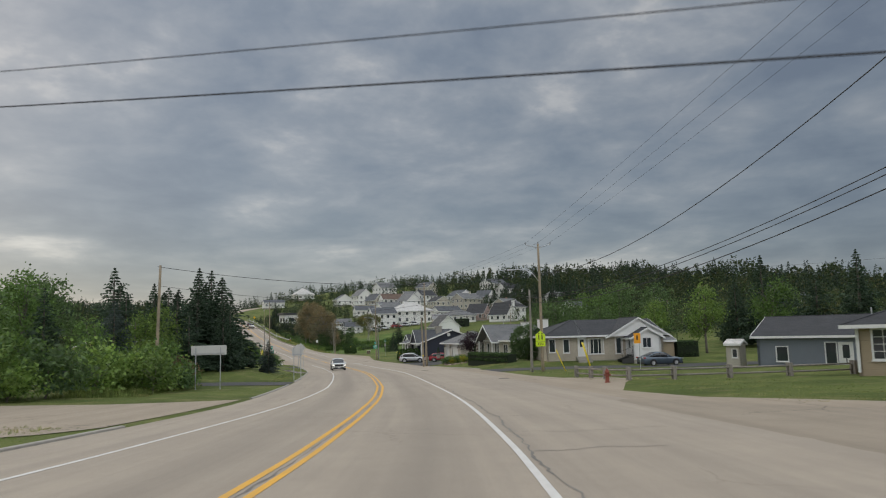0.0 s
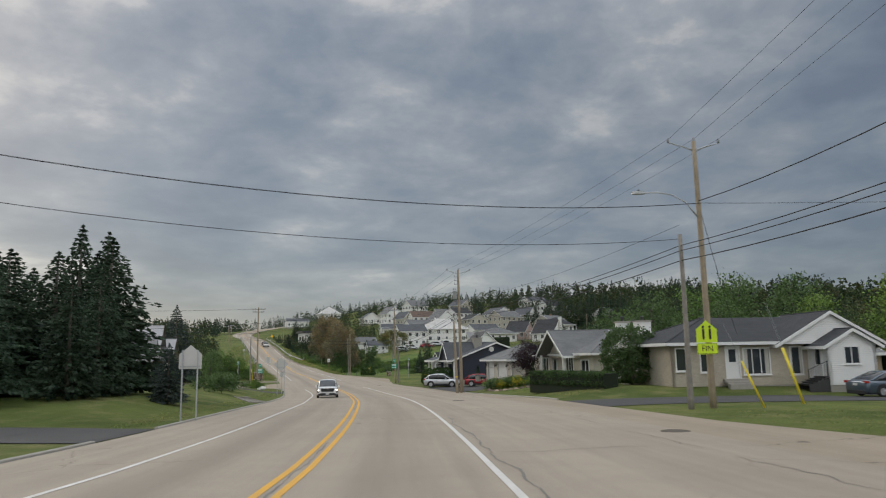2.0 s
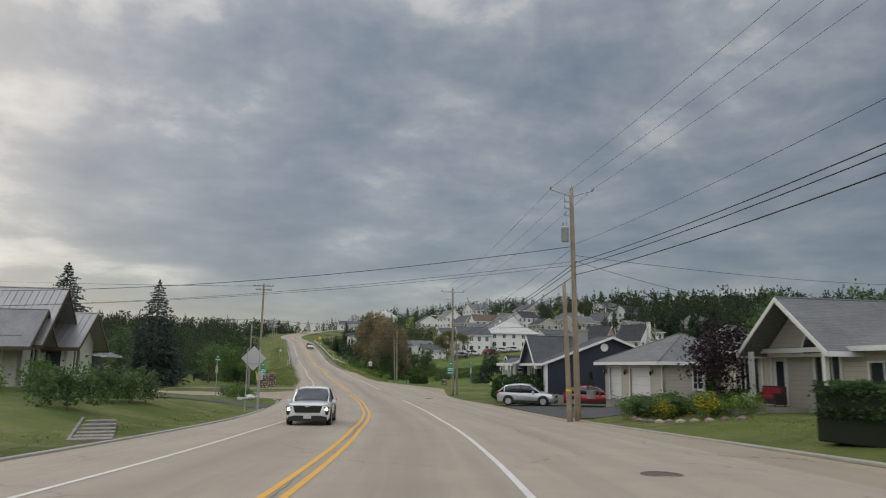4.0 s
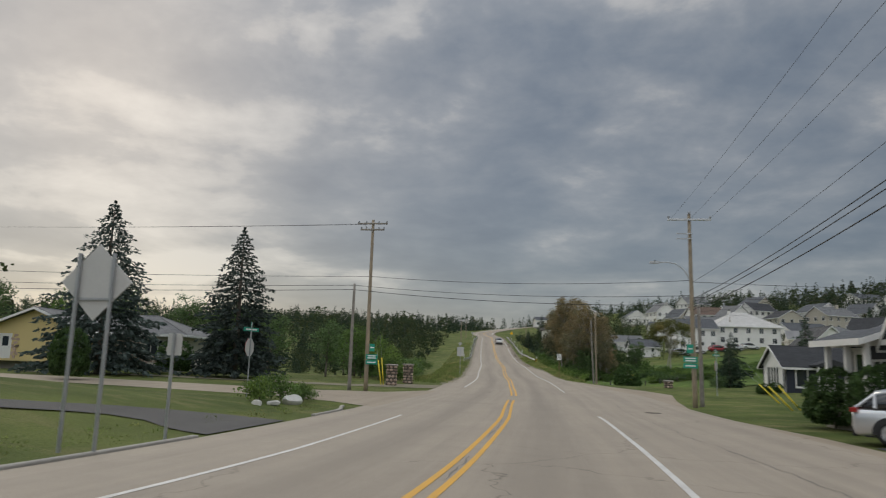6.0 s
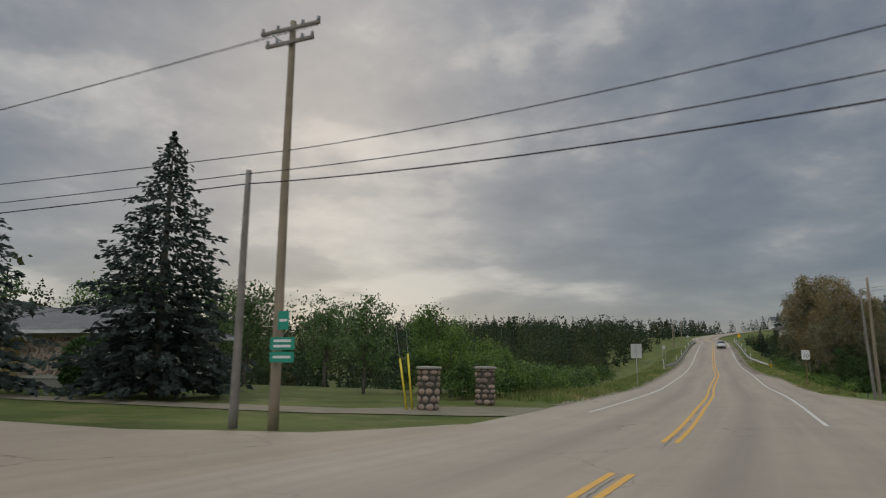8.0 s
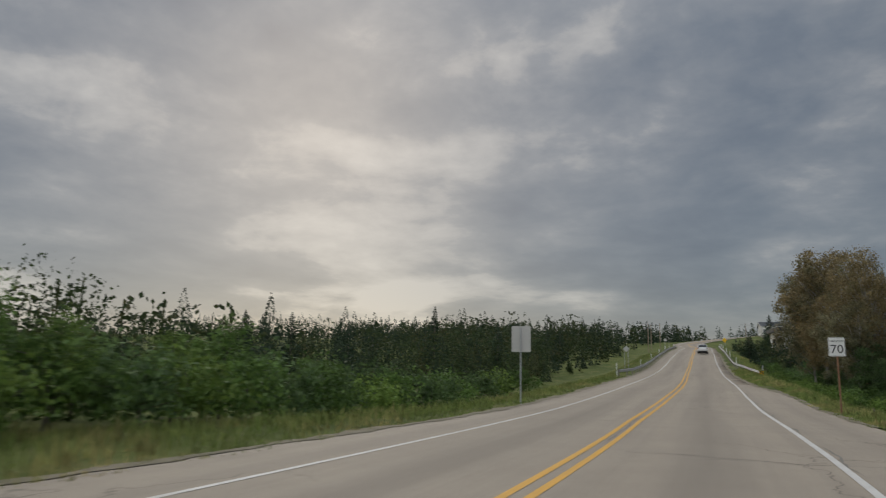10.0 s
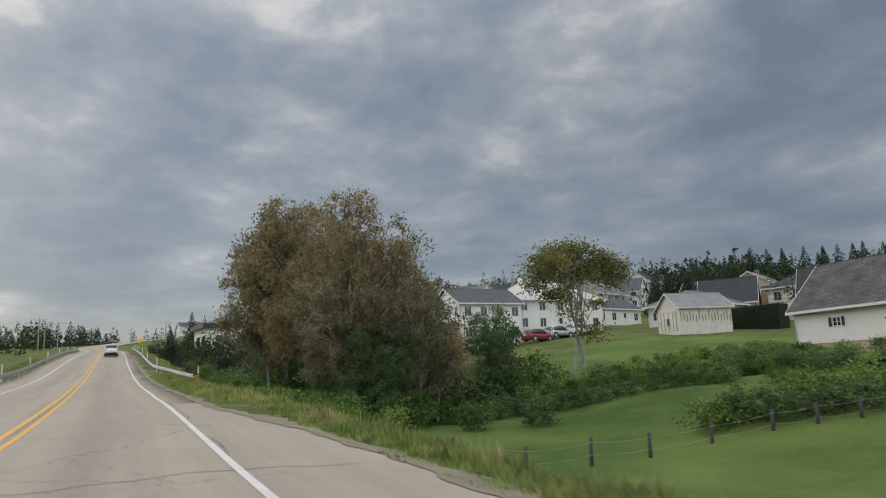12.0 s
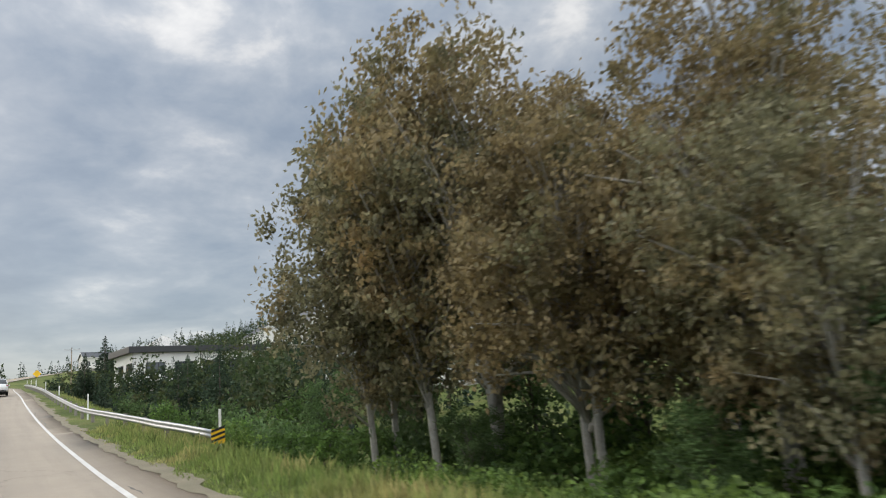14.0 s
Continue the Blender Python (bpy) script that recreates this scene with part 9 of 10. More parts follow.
# ---------------------------------------------------------------- woods, far off: one body each
def woods(name, spots, label, rng, leaf=0.62, per=150, conifers=0.45):
    """Many small trees as one mesh: loose crowns of leaf sprays on thin trunks."""
    V, kinds = [], []
    for s, u, h in spots:
        p = np.array(place(s, u))
        needles = rng.random() < conifers
        if needles:
            m = int(per * 0.9)
            t = rng.random(m) ** 1.25
            r = (1 - t) * h * rng.uniform(0.24, 0.36) * np.sqrt(rng.uniform(0.15, 1, m)) + 0.05
            a = rng.random(m) * 6.283
            c = np.stack([np.cos(a) * r, np.sin(a) * r, h * (0.06 + 0.94 * t)], 1)
            d = np.stack([np.cos(a), np.sin(a), np.full(m, -0.5)], 1)
            k = leaf * (0.5 + h / 14) * (0.5 + 0.7 * (1 - t))[:, None]
        else:
            lobes = round_lobes(h * 0.43, h * 0.12, h * 0.84, 7, int(rng.integers(1e6)))
            c, _ = lobes_leaves(lobes, per // 6, 6, h * 0.04, rng, 0.62)
            m = len(c)
            d = rng.normal(size=(m, 3))
            k = leaf * (0.5 + h / 14) * rng.uniform(0.7, 1.2, (m, 1))
        d /= np.linalg.norm(d, axis=1)[:, None]
        b = np.cross(d, rng.normal(size=(m, 3)))
        b /= np.linalg.norm(b, axis=1)[:, None] + 1e-9
        c = c + p
        V.append(np.stack([c - d * k * 0.5, c + b * k * 0.36, c + d * k * 0.55, c - b * k * 0.36], 1).reshape(-1, 3))
        g = h * 0.012
        q = np.array([[-g, 0, -0.3], [g, 0, -0.3], [g * 0.5, 0, h * 0.8], [-g * 0.5, 0, h * 0.8], [0, -g, -0.3], [0, g, -0.3], [0, g * 0.5, h * 0.8], [0, -g * 0.5, h * 0.8]])
        V.append(q + p)
        kinds.append(np.full(m + 2, int(needles), dtype="i"))
    v = np.vstack(V)
    me = from_arrays(name, v, np.arange(len(v)).reshape(-1, 4), WOODS)
    me.materials.append(NEEDLE_FAR)
    me.polygons.foreach_set("material_index", np.concatenate(kinds))
    return tagged(new(name, me), label, "woods", kind="stuff")


rng = np.random.default_rng(9)
spots = []
for k in range(820):
    s, u = rng.uniform(160, 400), -rng.uniform(15, 120) if rng.random() < 0.75 else -rng.uniform(14, 45)
    if s < 196 and u > -22 or s < 178 and u > -54 or (s > 250 and u > -16):
        continue
    edge = float(np.clip((-u - 8) / 18, 0.33, 1))
    if u > -38:
        edge *= float(np.clip((s - 190) / 50, 0.36, 1))        # low scrub before the young woods
    spots.append((s, u, (rng.uniform(2.6, 7.2) if rng.random() < 0.72 else rng.uniform(7.5, 11.5)) * edge))
for s, u, h, k in ((255, -33, 11.0, 1), (258, -35.5, 8.6, 2), (250, -33, 7.4, 0), (255, -42.4, 8.6, 1), (262, -50, 9.6, 2), (255, -56, 10.6, 1), (249, -60, 10.6, 0), (270, -28, 7.8, 2), (281, -31, 9.0, 0), (292, -29, 8.2, 1), (303, -33, 9.0, 2), (316, -27, 7.4, 0)):
    plant(SPRUCE[k], sized(stand(s, u, s * 19), h / 10 * 0.8, h / 10), "spruce", "dark spruce rising above the young roadside woods", "tree", "roadside woods spruces")
close = [p for p in spots if p[0] < 275 and p[1] > -42]
woods("thicket_woods", close[:170], "mixed green young woods beside the road", rng, 0.25, 560)
spots += [(rng.uniform(178, 222), -rng.uniform(36, 85), rng.uniform(8, 11.5)) for k in range(70)] + [(rng.uniform(166, 190), -rng.uniform(58, 100), rng.uniform(9, 12)) for k in range(60)]
woods("left_woods", [p for p in spots if not (p[0] < 275 and p[1] > -42)], "mixed dark green woods below the road", rng, 0.5, 140)
spots = [(rng.uniform(60, 165), -rng.uniform(55, 150), rng.uniform(7, 10.5)) for k in range(420)]
spots += [(rng.uniform(-20, 60), -rng.uniform(34, 90), rng.uniform(7, 10)) for k in range(160)]
woods("back_woods", spots, "mixed dark green woods behind the cream house", rng, 0.55, 120)
spots = []
for k in range(2300):
    s, u = rng.uniform(0, 460), rng.uniform(112, 330)
    spots.append((s, u, (8.5 + 3.0 * math.sin(s * 0.09 + 1.7 * math.sin(u * 0.05))) * rng.uniform(0.7, 1.25)))
belt = [p for p in spots if p[1] < 160]
woods("hill_edge_woods", belt, "dark green trees at the foot of the wooded hill", rng, 0.46, 260, 0.45)
woods("hill_woods", [p for p in spots if p[1] >= 160], "dark green wooded hillside above the houses", rng, 0.95, 84, 0.55)
spots = [(rng.uniform(60, 300), rng.uniform(62, 112), rng.uniform(5.5, 9)) for k in range(300)]
spots = [p for p in spots if p[0] < 160 or rng.random() < 0.14 and not (222 < p[0] < 290 and p[1] < 92)]
woods("slope_woods", spots, "green trees between the hillside houses", rng, 0.36, 300, 0.4)
spots = [(rng.uniform(405, 640), rng.uniform(-260, 200), rng.uniform(7, 11)) for k in range(650)]
spots += [(rng.uniform(330, 400), rng.uniform(24, 70), rng.uniform(5, 9)) for k in range(36)]
spots = [p for p in spots if not (p[0] < 520 and -14 < p[1] < 75)]
spots += [(rng.uniform(428, 540), rng.uniform(-130, 12), rng.uniform(5.5, 9.5)) for k in range(330)]
spots = [p for p in spots if np.min((ROAD[:, 0] - place(p[0], p[1]).x) ** 2 + (ROAD[:, 1] - place(p[0], p[1]).y) ** 2) > 13.0 ** 2]
woods("ridge_woods", spots, "dark tree line along the ridge", rng, 0.8, 96, 0.75)
spots = [(rng.uniform(263, 330), rng.uniform(17, 45), rng.uniform(3.5, 7)) for k in range(80)]
spots += [(rng.uniform(262, 330), rng.uniform(18, 33), rng.uniform(3.5, 7.0)) for k in range(70)]
spots += [(rng.uniform(330, 440), rng.uniform(22, 56), rng.uniform(5.5, 9.5)) for k in range(120)]
spots += [(rng.uniform(440, 515), rng.uniform(48, 95), rng.uniform(5, 8)) for k in range(80)]
spots += [(rng.uniform(275, 400), rng.uniform(10, 24), rng.uniform(1.4, 4.2)) for k in range(70)]
spots += [(rng.uniform(318, 335), rng.uniform(12, 30), rng.uniform(3.2, 5.4)) for k in range(34)]
spots = [p for p in spots if np.min((ROAD[:, 0] - place(p[0], p[1]).x) ** 2 + (ROAD[:, 1] - place(p[0], p[1]).y) ** 2) > 10.0 ** 2]
spots = [p for p in spots if all(abs(p[0] - a) > 8 or abs(p[1] - b) > 7 for a, b in ((278, 36.5), (300, 36), (349, 59), (285, 50), (336, 50), (472, 37)))]
spots = [p for p in spots if not (335.5 < p[0] < 350 and 15 < p[1] < 42)]
woods("rail_woods", spots, "green trees and scrub behind the guard rail", rng, 0.42, 220, 0.35)


# tall verge grass, blade by blade
def blades(name, count, region, tall, label, rng, flowers=0.0):
    s = rng.uniform(region[0], region[1], count)
    u = rng.uniform(region[2], region[3], count)
    tuft = np.sin(s * 2.1 + 3 * np.sin(u * 1.7)) * np.sin(u * 2.6 + np.sin(s * 0.9)) * 0.4 + 0.7
    x = np.interp(s, AXIS_S, AXIS[:, 0]) + np.interp(s, AXIS_S, AXIS_N[:, 0]) * u
    y = np.interp(s, AXIS_S, AXIS[:, 1]) + np.interp(s, AXIS_S, AXIS_N[:, 1]) * u
    z = np.interp(s, AXIS_S, AXIS[:, 2]) + profile(s, u) - 0.02
    edge = np.clip((np.abs(u) - abs(region[2] if abs(region[2]) < abs(region[3]) else region[3])) / 1.2, 0.25, 1)
    h = tall * rng.uniform(0.45, 1.15, count) * tuft * edge
    a = rng.random(count) * 6.283
    w = 0.012 + 0.012 * rng.random(count)
    lean = rng.normal(size=(count, 2)) * 0.22 * h[:, None]
    p = np.stack([x, y, z], 1)
    d = np.stack([np.cos(a) * w, np.sin(a) * w, np.zeros(count)], 1)
    tip = p + np.stack([lean[:, 0], lean[:, 1], h], 1)
    mid = p + np.stack([lean[:, 0] * 0.35, lean[:, 1] * 0.35, h * 0.55], 1)
    v = np.stack([p - d, p + d, mid + d * 0.8, tip, mid - d * 0.8], 1).reshape(-1, 3)
    me = from_arrays(name, v, np.arange(len(v)).reshape(-1, 5), STRAW)
    return tagged(new(name, me), label, "grass", kind="stuff")


rng = np.random.default_rng(17)
blades("verge_grass", 15000, (186, 222, 6.5, 9.4), 0.5, "tall green and straw-coloured verge grass", rng)
blades("verge_grass", 24000, (220, 264, 5.3, 12.0), 0.55, "tall green and straw-coloured verge grass", rng)
blades("verge_grass", 6000, (222, 258, 10.5, 14.5), 1.0, "tall green and straw-coloured verge grass", rng)
blades("verge_grass", 12000, (166, 240, -10.5, -5.5), 0.5, "tall green and straw-coloured verge grass", rng)
blades("verge_grass", 5000, (240, 330, -11, -6.2), 0.5, "tall green and straw-coloured verge grass", rng)
blades("verge_grass", 6000, (256, 330, 7.6, 13), 0.5, "tall green and straw-coloured verge grass", rng)
blades("verge_grass", 5000, (40, 56, -17.5, -12.5), 0.6, "tall green weeds before the shrubs", rng)
blades("lawn_edge_grass", 9000, (60, 131, -8.5, -6.45), 0.10, "short grass at the lawn's edge", rng)
blades("lawn_edge_grass", 7000, (-6, 21, -11.5, -7.4), 0.16, "short patchy grass behind the kerb", rng)
blades("lawn_edge_grass", 8000, (22, 60, 12.8, 22), 0.09, "short grass beside the apron", rng)
blades("meadow_grass", 16000, (193, 222, 9.2, 22), 0.13, "short mown meadow grass", rng)
blades("lawn_edge_grass", 6000, (76, 104, 12.6, 16), 0.09, "short grass beside the kerb", rng)

# ---------------------------------------------------------------- vehicles
def car_paint(name, colour, metal=0.3):
    return material(name, colour, 0.28, metal, second=tuple(c * 0.85 for c in colour), coarse=1.5, fine=60, amount=0.35, coat=1.0)


PAINT_WHITE = car_paint("paint_white", (0.74, 0.74, 0.73), 0.0)
PAINT_SILVER = car_paint("paint_silver", (0.55, 0.56, 0.57), 0.6)
PAINT_RED = car_paint("paint_red", (0.34, 0.012, 0.02), 0.4)
PAINT_BLUE = car_paint("paint_blue_grey", (0.085, 0.115, 0.15), 0.5)
PAINT_DARK = car_paint("paint_dark_red", (0.055, 0.012, 0.014), 0.4)
TYRE = material("tyre_rubber", (0.018, 0.018, 0.019), 0.85, second=(0.035, 0.034, 0.032), coarse=6, amount=0.6, bump=0.3, bump_scale=60)
ALLOY = material("wheel_alloy", (0.50, 0.50, 0.51), 0.35, 0.85, second=(0.36, 0.36, 0.37), coarse=5, amount=0.5)
CLAD = material("black_cladding", (0.022, 0.022, 0.023), 0.65, coarse=5)
CHROME = material("chrome_strip", (0.70, 0.70, 0.70), 0.15, 1.0, coarse=5, amount=0.2)
LENS_RED = material("tail_lens", (0.32, 0.012, 0.012), 0.2, coarse=5, coat=1.0)
LENS_CLEAR = material("clear_lens", (0.55, 0.56, 0.58), 0.12, 0.2, coarse=5, coat=1.0)
CAR_GLASS = glass_material("car_glass", (0.012, 0.014, 0.016), 0.03)
PLATE = material("plate_plain", (0.62, 0.62, 0.60), 0.6, coarse=6, amount=0.3)
HEADLAMP = bpy.data.materials.new("lit_headlamp")
HEADLAMP.use_nodes = True
_n = Nodes(HEADLAMP.node_tree)
_e = _n.add("ShaderNodeEmission")
_n.put(_e.inputs[0], (1.0, 0.95, 0.86)), _n.put(_e.inputs[1], 3.0)
_o = _n.add("ShaderNodeOutputMaterial")
_n.put(_o.inputs[0], _e.outputs[0])


def loft(bm, rings, cap=True):
    """Skin through rings of equally many places."""
    last = None
    first = None
    for ring in rings:
        r = [bm.verts.new(p) for p in ring]
        if last:
            for k in range(len(r)):
                j = (k + 1) % len(r)
                bm.faces.new((last[k], last[j], r[j], r[k]))
        else:
            first = r
        last = r
    if cap:
        bm.faces.new(first[::-1]), bm.faces.new(last)
    return bm


def body_ring(x, hw, zb, zt, tuck=0.9, crown=0.04):
    """Section of the lower body across the car at x."""
    half = [(hw * tuck, zb), (hw * 0.985, zb + 0.10), (hw, zb + (zt - zb) * 0.5), (hw * 0.985, zt - 0.16), (hw * 0.95, zt - 0.06), (hw * 0.84, zt), (hw * 0.45, zt + crown)]
    return [(x, -y, z) for y, z in half] + [(x, y, z) for y, z in half[::-1]]


def cabin_ring(x, hb, ht, zb, zt):
    half = [(hb, zb), (hb - (hb - ht) * 0.5, zb + (zt - zb) * 0.55), (ht, zt - 0.07), (ht - 0.09, zt - 0.015), (ht * 0.45, zt + 0.015)]
    return [(x, -y, z) for y, z in half] + [(x, y, z) for y, z in half[::-1]]


def vehicle(m, name, label, paint, spec, category="car", group=""):
    """x points ahead of the car; spec gives lengths and heights of its kind."""
    ob = thing(name, label, category, m, group)
    L, W, H = spec["L"], spec["W"], spec["H"]
    r, clear = spec["r"], spec["clear"]
    hw = W / 2
    bm = bm_new()
    loft(bm, [body_ring(x * L, hw * w, zb + clear, zt * H) for x, w, zb, zt in spec["body"]])
    bmesh.ops.recalc_face_normals(bm, faces=bm.faces[:])
    part("body", bm, paint, ob, smooth=True)
    c = [(x * L, hw * hb, hw * ht, zb * H, zt * H) for x, hb, ht, zb, zt in spec["cabin"]]
    bm = bm_new()
    loft(bm, [cabin_ring(*k) for k in c])
    bmesh.ops.recalc_face_normals(bm, faces=bm.faces[:])
    part("window_band", bm, CAR_GLASS, ob, "dark tinted windows", True)
    # roof skin and pillars over the glass
    a, b = spec["roof"]
    bm = bm_new()
    rings = []
    for x, hb, ht, zb, zt in c[a:b + 1]:
        up = [(ht + 0.012, zt - 0.11), (ht + 0.008, zt - 0.065), (ht - 0.085, zt + 0.004), (ht * 0.45, zt + 0.035)]
        low = [(ht * 0.45, zt + 0.005), (ht - 0.12, zt - 0.03)]
        rings.append([(x, -y, z) for y, z in up] + [(x, y, z) for y, z in up[::-1]])
    loft(bm, rings)
    bmesh.ops.recalc_face_normals(bm, faces=bm.faces[:])
    part("roof", bm, paint, ob, smooth=True)
    for i0, i1 in spec["pillars"]:
        for sg in (-1, 1):
            bm = bm_new()
            x0, hb0, ht0, zb0, zt0 = c[i0]
            x1, hb1, ht1, zb1, zt1 = c[i1]
            lo = Vector((x0, sg * (hb0 + 0.012), zb0)) if zb0 < zt1 else Vector((x0, sg * ht0, zb0))
            hi = Vector((x1, sg * (ht1 + 0.006), zt1 - 0.07))
            md = lo.lerp(hi, 0.5) + Vector((0, sg * 0.02, 0))
            w = spec.get("pillar", 0.05)
            tube(bm, [lo, md, hi], [w, w * 0.85, w * 0.8], 6)
            part("pillar", bm, paint if i0 in spec.get("painted", (0,)) else BLACK, ob)
    for x in spec["doors"]:
        for sg in (-1, 1):
            bm = bm_new()
            box(bm, x * L - 0.006, sg * (hw + 0.001) - 0.004, clear + 0.16, x * L + 0.006, sg * (hw + 0.001) + 0.004, spec["cabin"][1][3] * H - 0.03)
            part("door_gap", bm, BLACK, ob)
            bm = bm_new()
            box(bm, x * L - 0.30, sg * (hw + 0.015) - 0.015, spec["cabin"][1][3] * H - 0.16, x * L - 0.12, sg * (hw + 0.015) + 0.015, spec["cabin"][1][3] * H - 0.125, bevel=0.006)
            part("door_handle", bm, paint, ob)
    if spec.get("clad"):
        for sg in (-1, 1):
            bm = bm_new()
            box(bm, spec["axles"][1] * L + r, sg * hw - 0.02, clear - 0.02, spec["axles"][0] * L - r, sg * hw + 0.02, clear + 0.16, bevel=0.012)
            part("sill", bm, CLAD, ob)
    for ax in spec["axles"]:
        for sg in (-1, 1):
            cx, cy = ax * L, sg * (hw - 0.02)
            bm = bm_new()
            arc = [(cx + (r + 0.10) * math.cos(radians(t)), r + (r + 0.10) * math.sin(radians(t))) for t in range(-8, 189, 14)]
            slab(bm, [(x, max(z, clear)) for x, z in arc], min(sg * (hw - 0.25), sg * (hw + 0.008)), max(sg * (hw - 0.25), sg * (hw + 0.008)))
            part("wheel_arch", bm, CLAD, ob)
            face_ = pose(cx, cy - sg * 0.17, r, 90 if sg < 0 else -90, 0, 0)
            bm = bm_new()
            turned(bm, [(r * 0.66, 0.0), (r * 0.93, 0.0), (r, 0.03), (r, 0.18), (r * 0.95, 0.21), (r * 0.68, 0.215), (r * 0.66, 0.19)], 28, face_)
            wh = part("wheel", bm, TYRE, ob, "black tyre", True)
            bm = bm_new()
            turned(bm, [(r * 0.67, 0.10), (r * 0.67, 0.20), (r * 0.62, 0.205), (r * 0.60, 0.15), (0.0, 0.14)], 24, face_)
            part("rim", bm, TRIM_DARK, wh)
            bm = bm_new()
            for k in range(5):
                t = radians(72 * k + 18)
                for off in (-0.13, 0.13):
                    rod(bm, face_ @ Vector((math.cos(t) * 0.05, math.sin(t) * 0.05, 0.185)), face_ @ Vector((math.cos(t + off) * r * 0.64, math.sin(t + off) * r * 0.64, 0.195)), 0.026, 0.022, 5)
            turned(bm, [(0.07, 0.16), (0.07, 0.205), (0.03, 0.215)], 10, face_)
            turned(bm, [(r * 0.60, 0.17), (r * 0.665, 0.17), (r * 0.665, 0.208), (r * 0.60, 0.20)], 24, face_)
            part("spokes", bm, ALLOY, wh, "alloy wheel spokes")
    for sg in (-1, 1):
        bm = bm_new()
        box(bm, -0.1, -0.09, -0.07, 0.09, 0.09, 0.08, pose(c[spec["mirror"]][0] - 0.12, sg * (hw + 0.07), spec["cabin"][1][3] * H + 0.07), bevel=0.03)
        part("mirror", bm, paint, ob)
    xf, xr = L / 2, -L / 2
    fz, rz = spec["lamp_z"] * H, spec["tail_z"] * H
    for sg in (-1, 1):
        bm = bm_new()
        box(bm, -0.20, -0.24, -0.05, 0.03, 0.24, 0.05, pose(xf - 0.07, sg * (hw * 0.70), fz, 0, 0, -sg * 22), bevel=0.02)
        if not spec.get("bold"):
            part("headlight", bm, LENS_CLEAR, ob, "clear headlight")
        else:
            bm.free()
        bm = bm_new()
        box(bm, -0.05, -0.2, -0.07, 0.16, 0.17, 0.07, pose(xr + 0.05, sg * (hw * 0.78), rz, 0, 0, sg * 16), bevel=0.02)
        part("tail_light", bm, LENS_RED, ob, "red tail light")
    if spec.get("bold"):
        # tall black grille, thin upper lamps, corner pods, white band and black lower bumper
        m_ = pose(xf, 0, 0, 0, 0, 90)
        bm = bm_new()
        slab(bm, [(-0.60, 0.86), (0.60, 0.86), (0.52, 0.58), (-0.52, 0.58)], -0.035, 0.16, m_)
        g = part("grille", bm, CLAD, ob, "black mesh grille")
        for k in range(4):
            bm = bm_new()
            box(bm, -0.52, -0.05, 0.61 + 0.055 * k, 0.52, -0.03, 0.625 + 0.055 * k, m_)
            part("grille_bar", bm, BLACK, g)
        bm = bm_new()
        box(bm, -0.62, -0.06, 0.855, 0.62, 0.1, 0.885, m_, 0.006)
        part("grille_trim", bm, CHROME, g)
        bm = bm_new()
        slab(bm, rounded(0.2, 0.07, 0.03), -0.075, -0.05, m_ @ pose(0, 0, 0.845))
        part("badge", bm, CHROME, g)
        for sg in (-1, 1):
            bm = bm_new()
            slab(bm, [(sg * 0.62, 0.88), (sg * 0.90, 0.94), (sg * 0.90, 0.90), (sg * 0.62, 0.83)][::sg], 0.0, 0.22, m_)
            part("marker_lamp", bm, LENS_CLEAR, ob, "thin clear upper lamp")
            bm = bm_new()
            slab(bm, [(sg * 0.66, 0.80), (sg * 0.88, 0.82), (sg * 0.86, 0.50), (sg * 0.76, 0.48)][::sg], -0.01, 0.3, m_)
            pod = part("lamp_pod", bm, CLAD, ob)
            bm = bm_new()
            turned(bm, [(0.07, 0), (0.075, 0.03), (0.045, 0.045)], 12, pose(xf + 0.005, sg * 0.78, 0.72, 0, 90, 0))
            part("lamp", bm, HEADLAMP, pod, "lit headlamp")
        bm = bm_new()
        slab(bm, [(-0.80, 0.40), (-0.55, 0.46), (0.55, 0.46), (0.80, 0.40), (0.82, 0.24), (-0.82, 0.24)], -0.03, 0.2, m_)
        part("front_bumper", bm, CLAD, ob, "black lower bumper")
        bm = bm_new()
        box(bm, -0.16, -0.045, 0.34, 0.16, -0.03, 0.46, m_)
        part("number_plate", bm, PLATE, ob, "plain pale plate")
        bm = bm_new()
        box(bm, xr - 0.015, -hw * 0.82, clear - 0.02, xr + 0.15, hw * 0.82, clear + 0.2, bevel=0.03)
        part("rear_bumper", bm, CLAD, ob)
        return ob
    bm = bm_new()
    box(bm, xf - 0.10, -hw * 0.55, fz - 0.20, xf + 0.025, hw * 0.55, fz - 0.03, bevel=0.02)
    g = part("grille", bm, CLAD, ob, "black grille")
    for k in range(3):
        bm = bm_new()
        box(bm, xf + 0.02, -hw * 0.5, fz - 0.165 + 0.045 * k, xf + 0.032, hw * 0.5, fz - 0.155 + 0.045 * k)
        part("grille_bar", bm, CHROME if k == 2 else BLACK, g)
    bm = bm_new()
    box(bm, xf - 0.15, -hw * 0.8, clear - 0.02, xf + 0.015, hw * 0.8, clear + 0.2, bevel=0.03)
    part("front_bumper", bm, CLAD, ob)
    bm = bm_new()
    box(bm, xr - 0.015, -hw * 0.82, clear - 0.02, xr + 0.15, hw * 0.82, clear + 0.2, bevel=0.03)
    part("rear_bumper", bm, CLAD, ob)
    for x, z in ((xf + 0.02, clear + 0.26), (xr - 0.02, rz - 0.14)):
        bm = bm_new()
        box(bm, x - 0.006, -0.16, z - 0.075, x + 0.006, 0.16, z + 0.075)
        part("number_plate", bm, PLATE, ob, "plain pale plate")
    bm = bm_new()
    box(bm, xr + 0.3, -hw * 0.9, clear - 0.03, xf - 0.3, hw * 0.9, clear + 0.1)
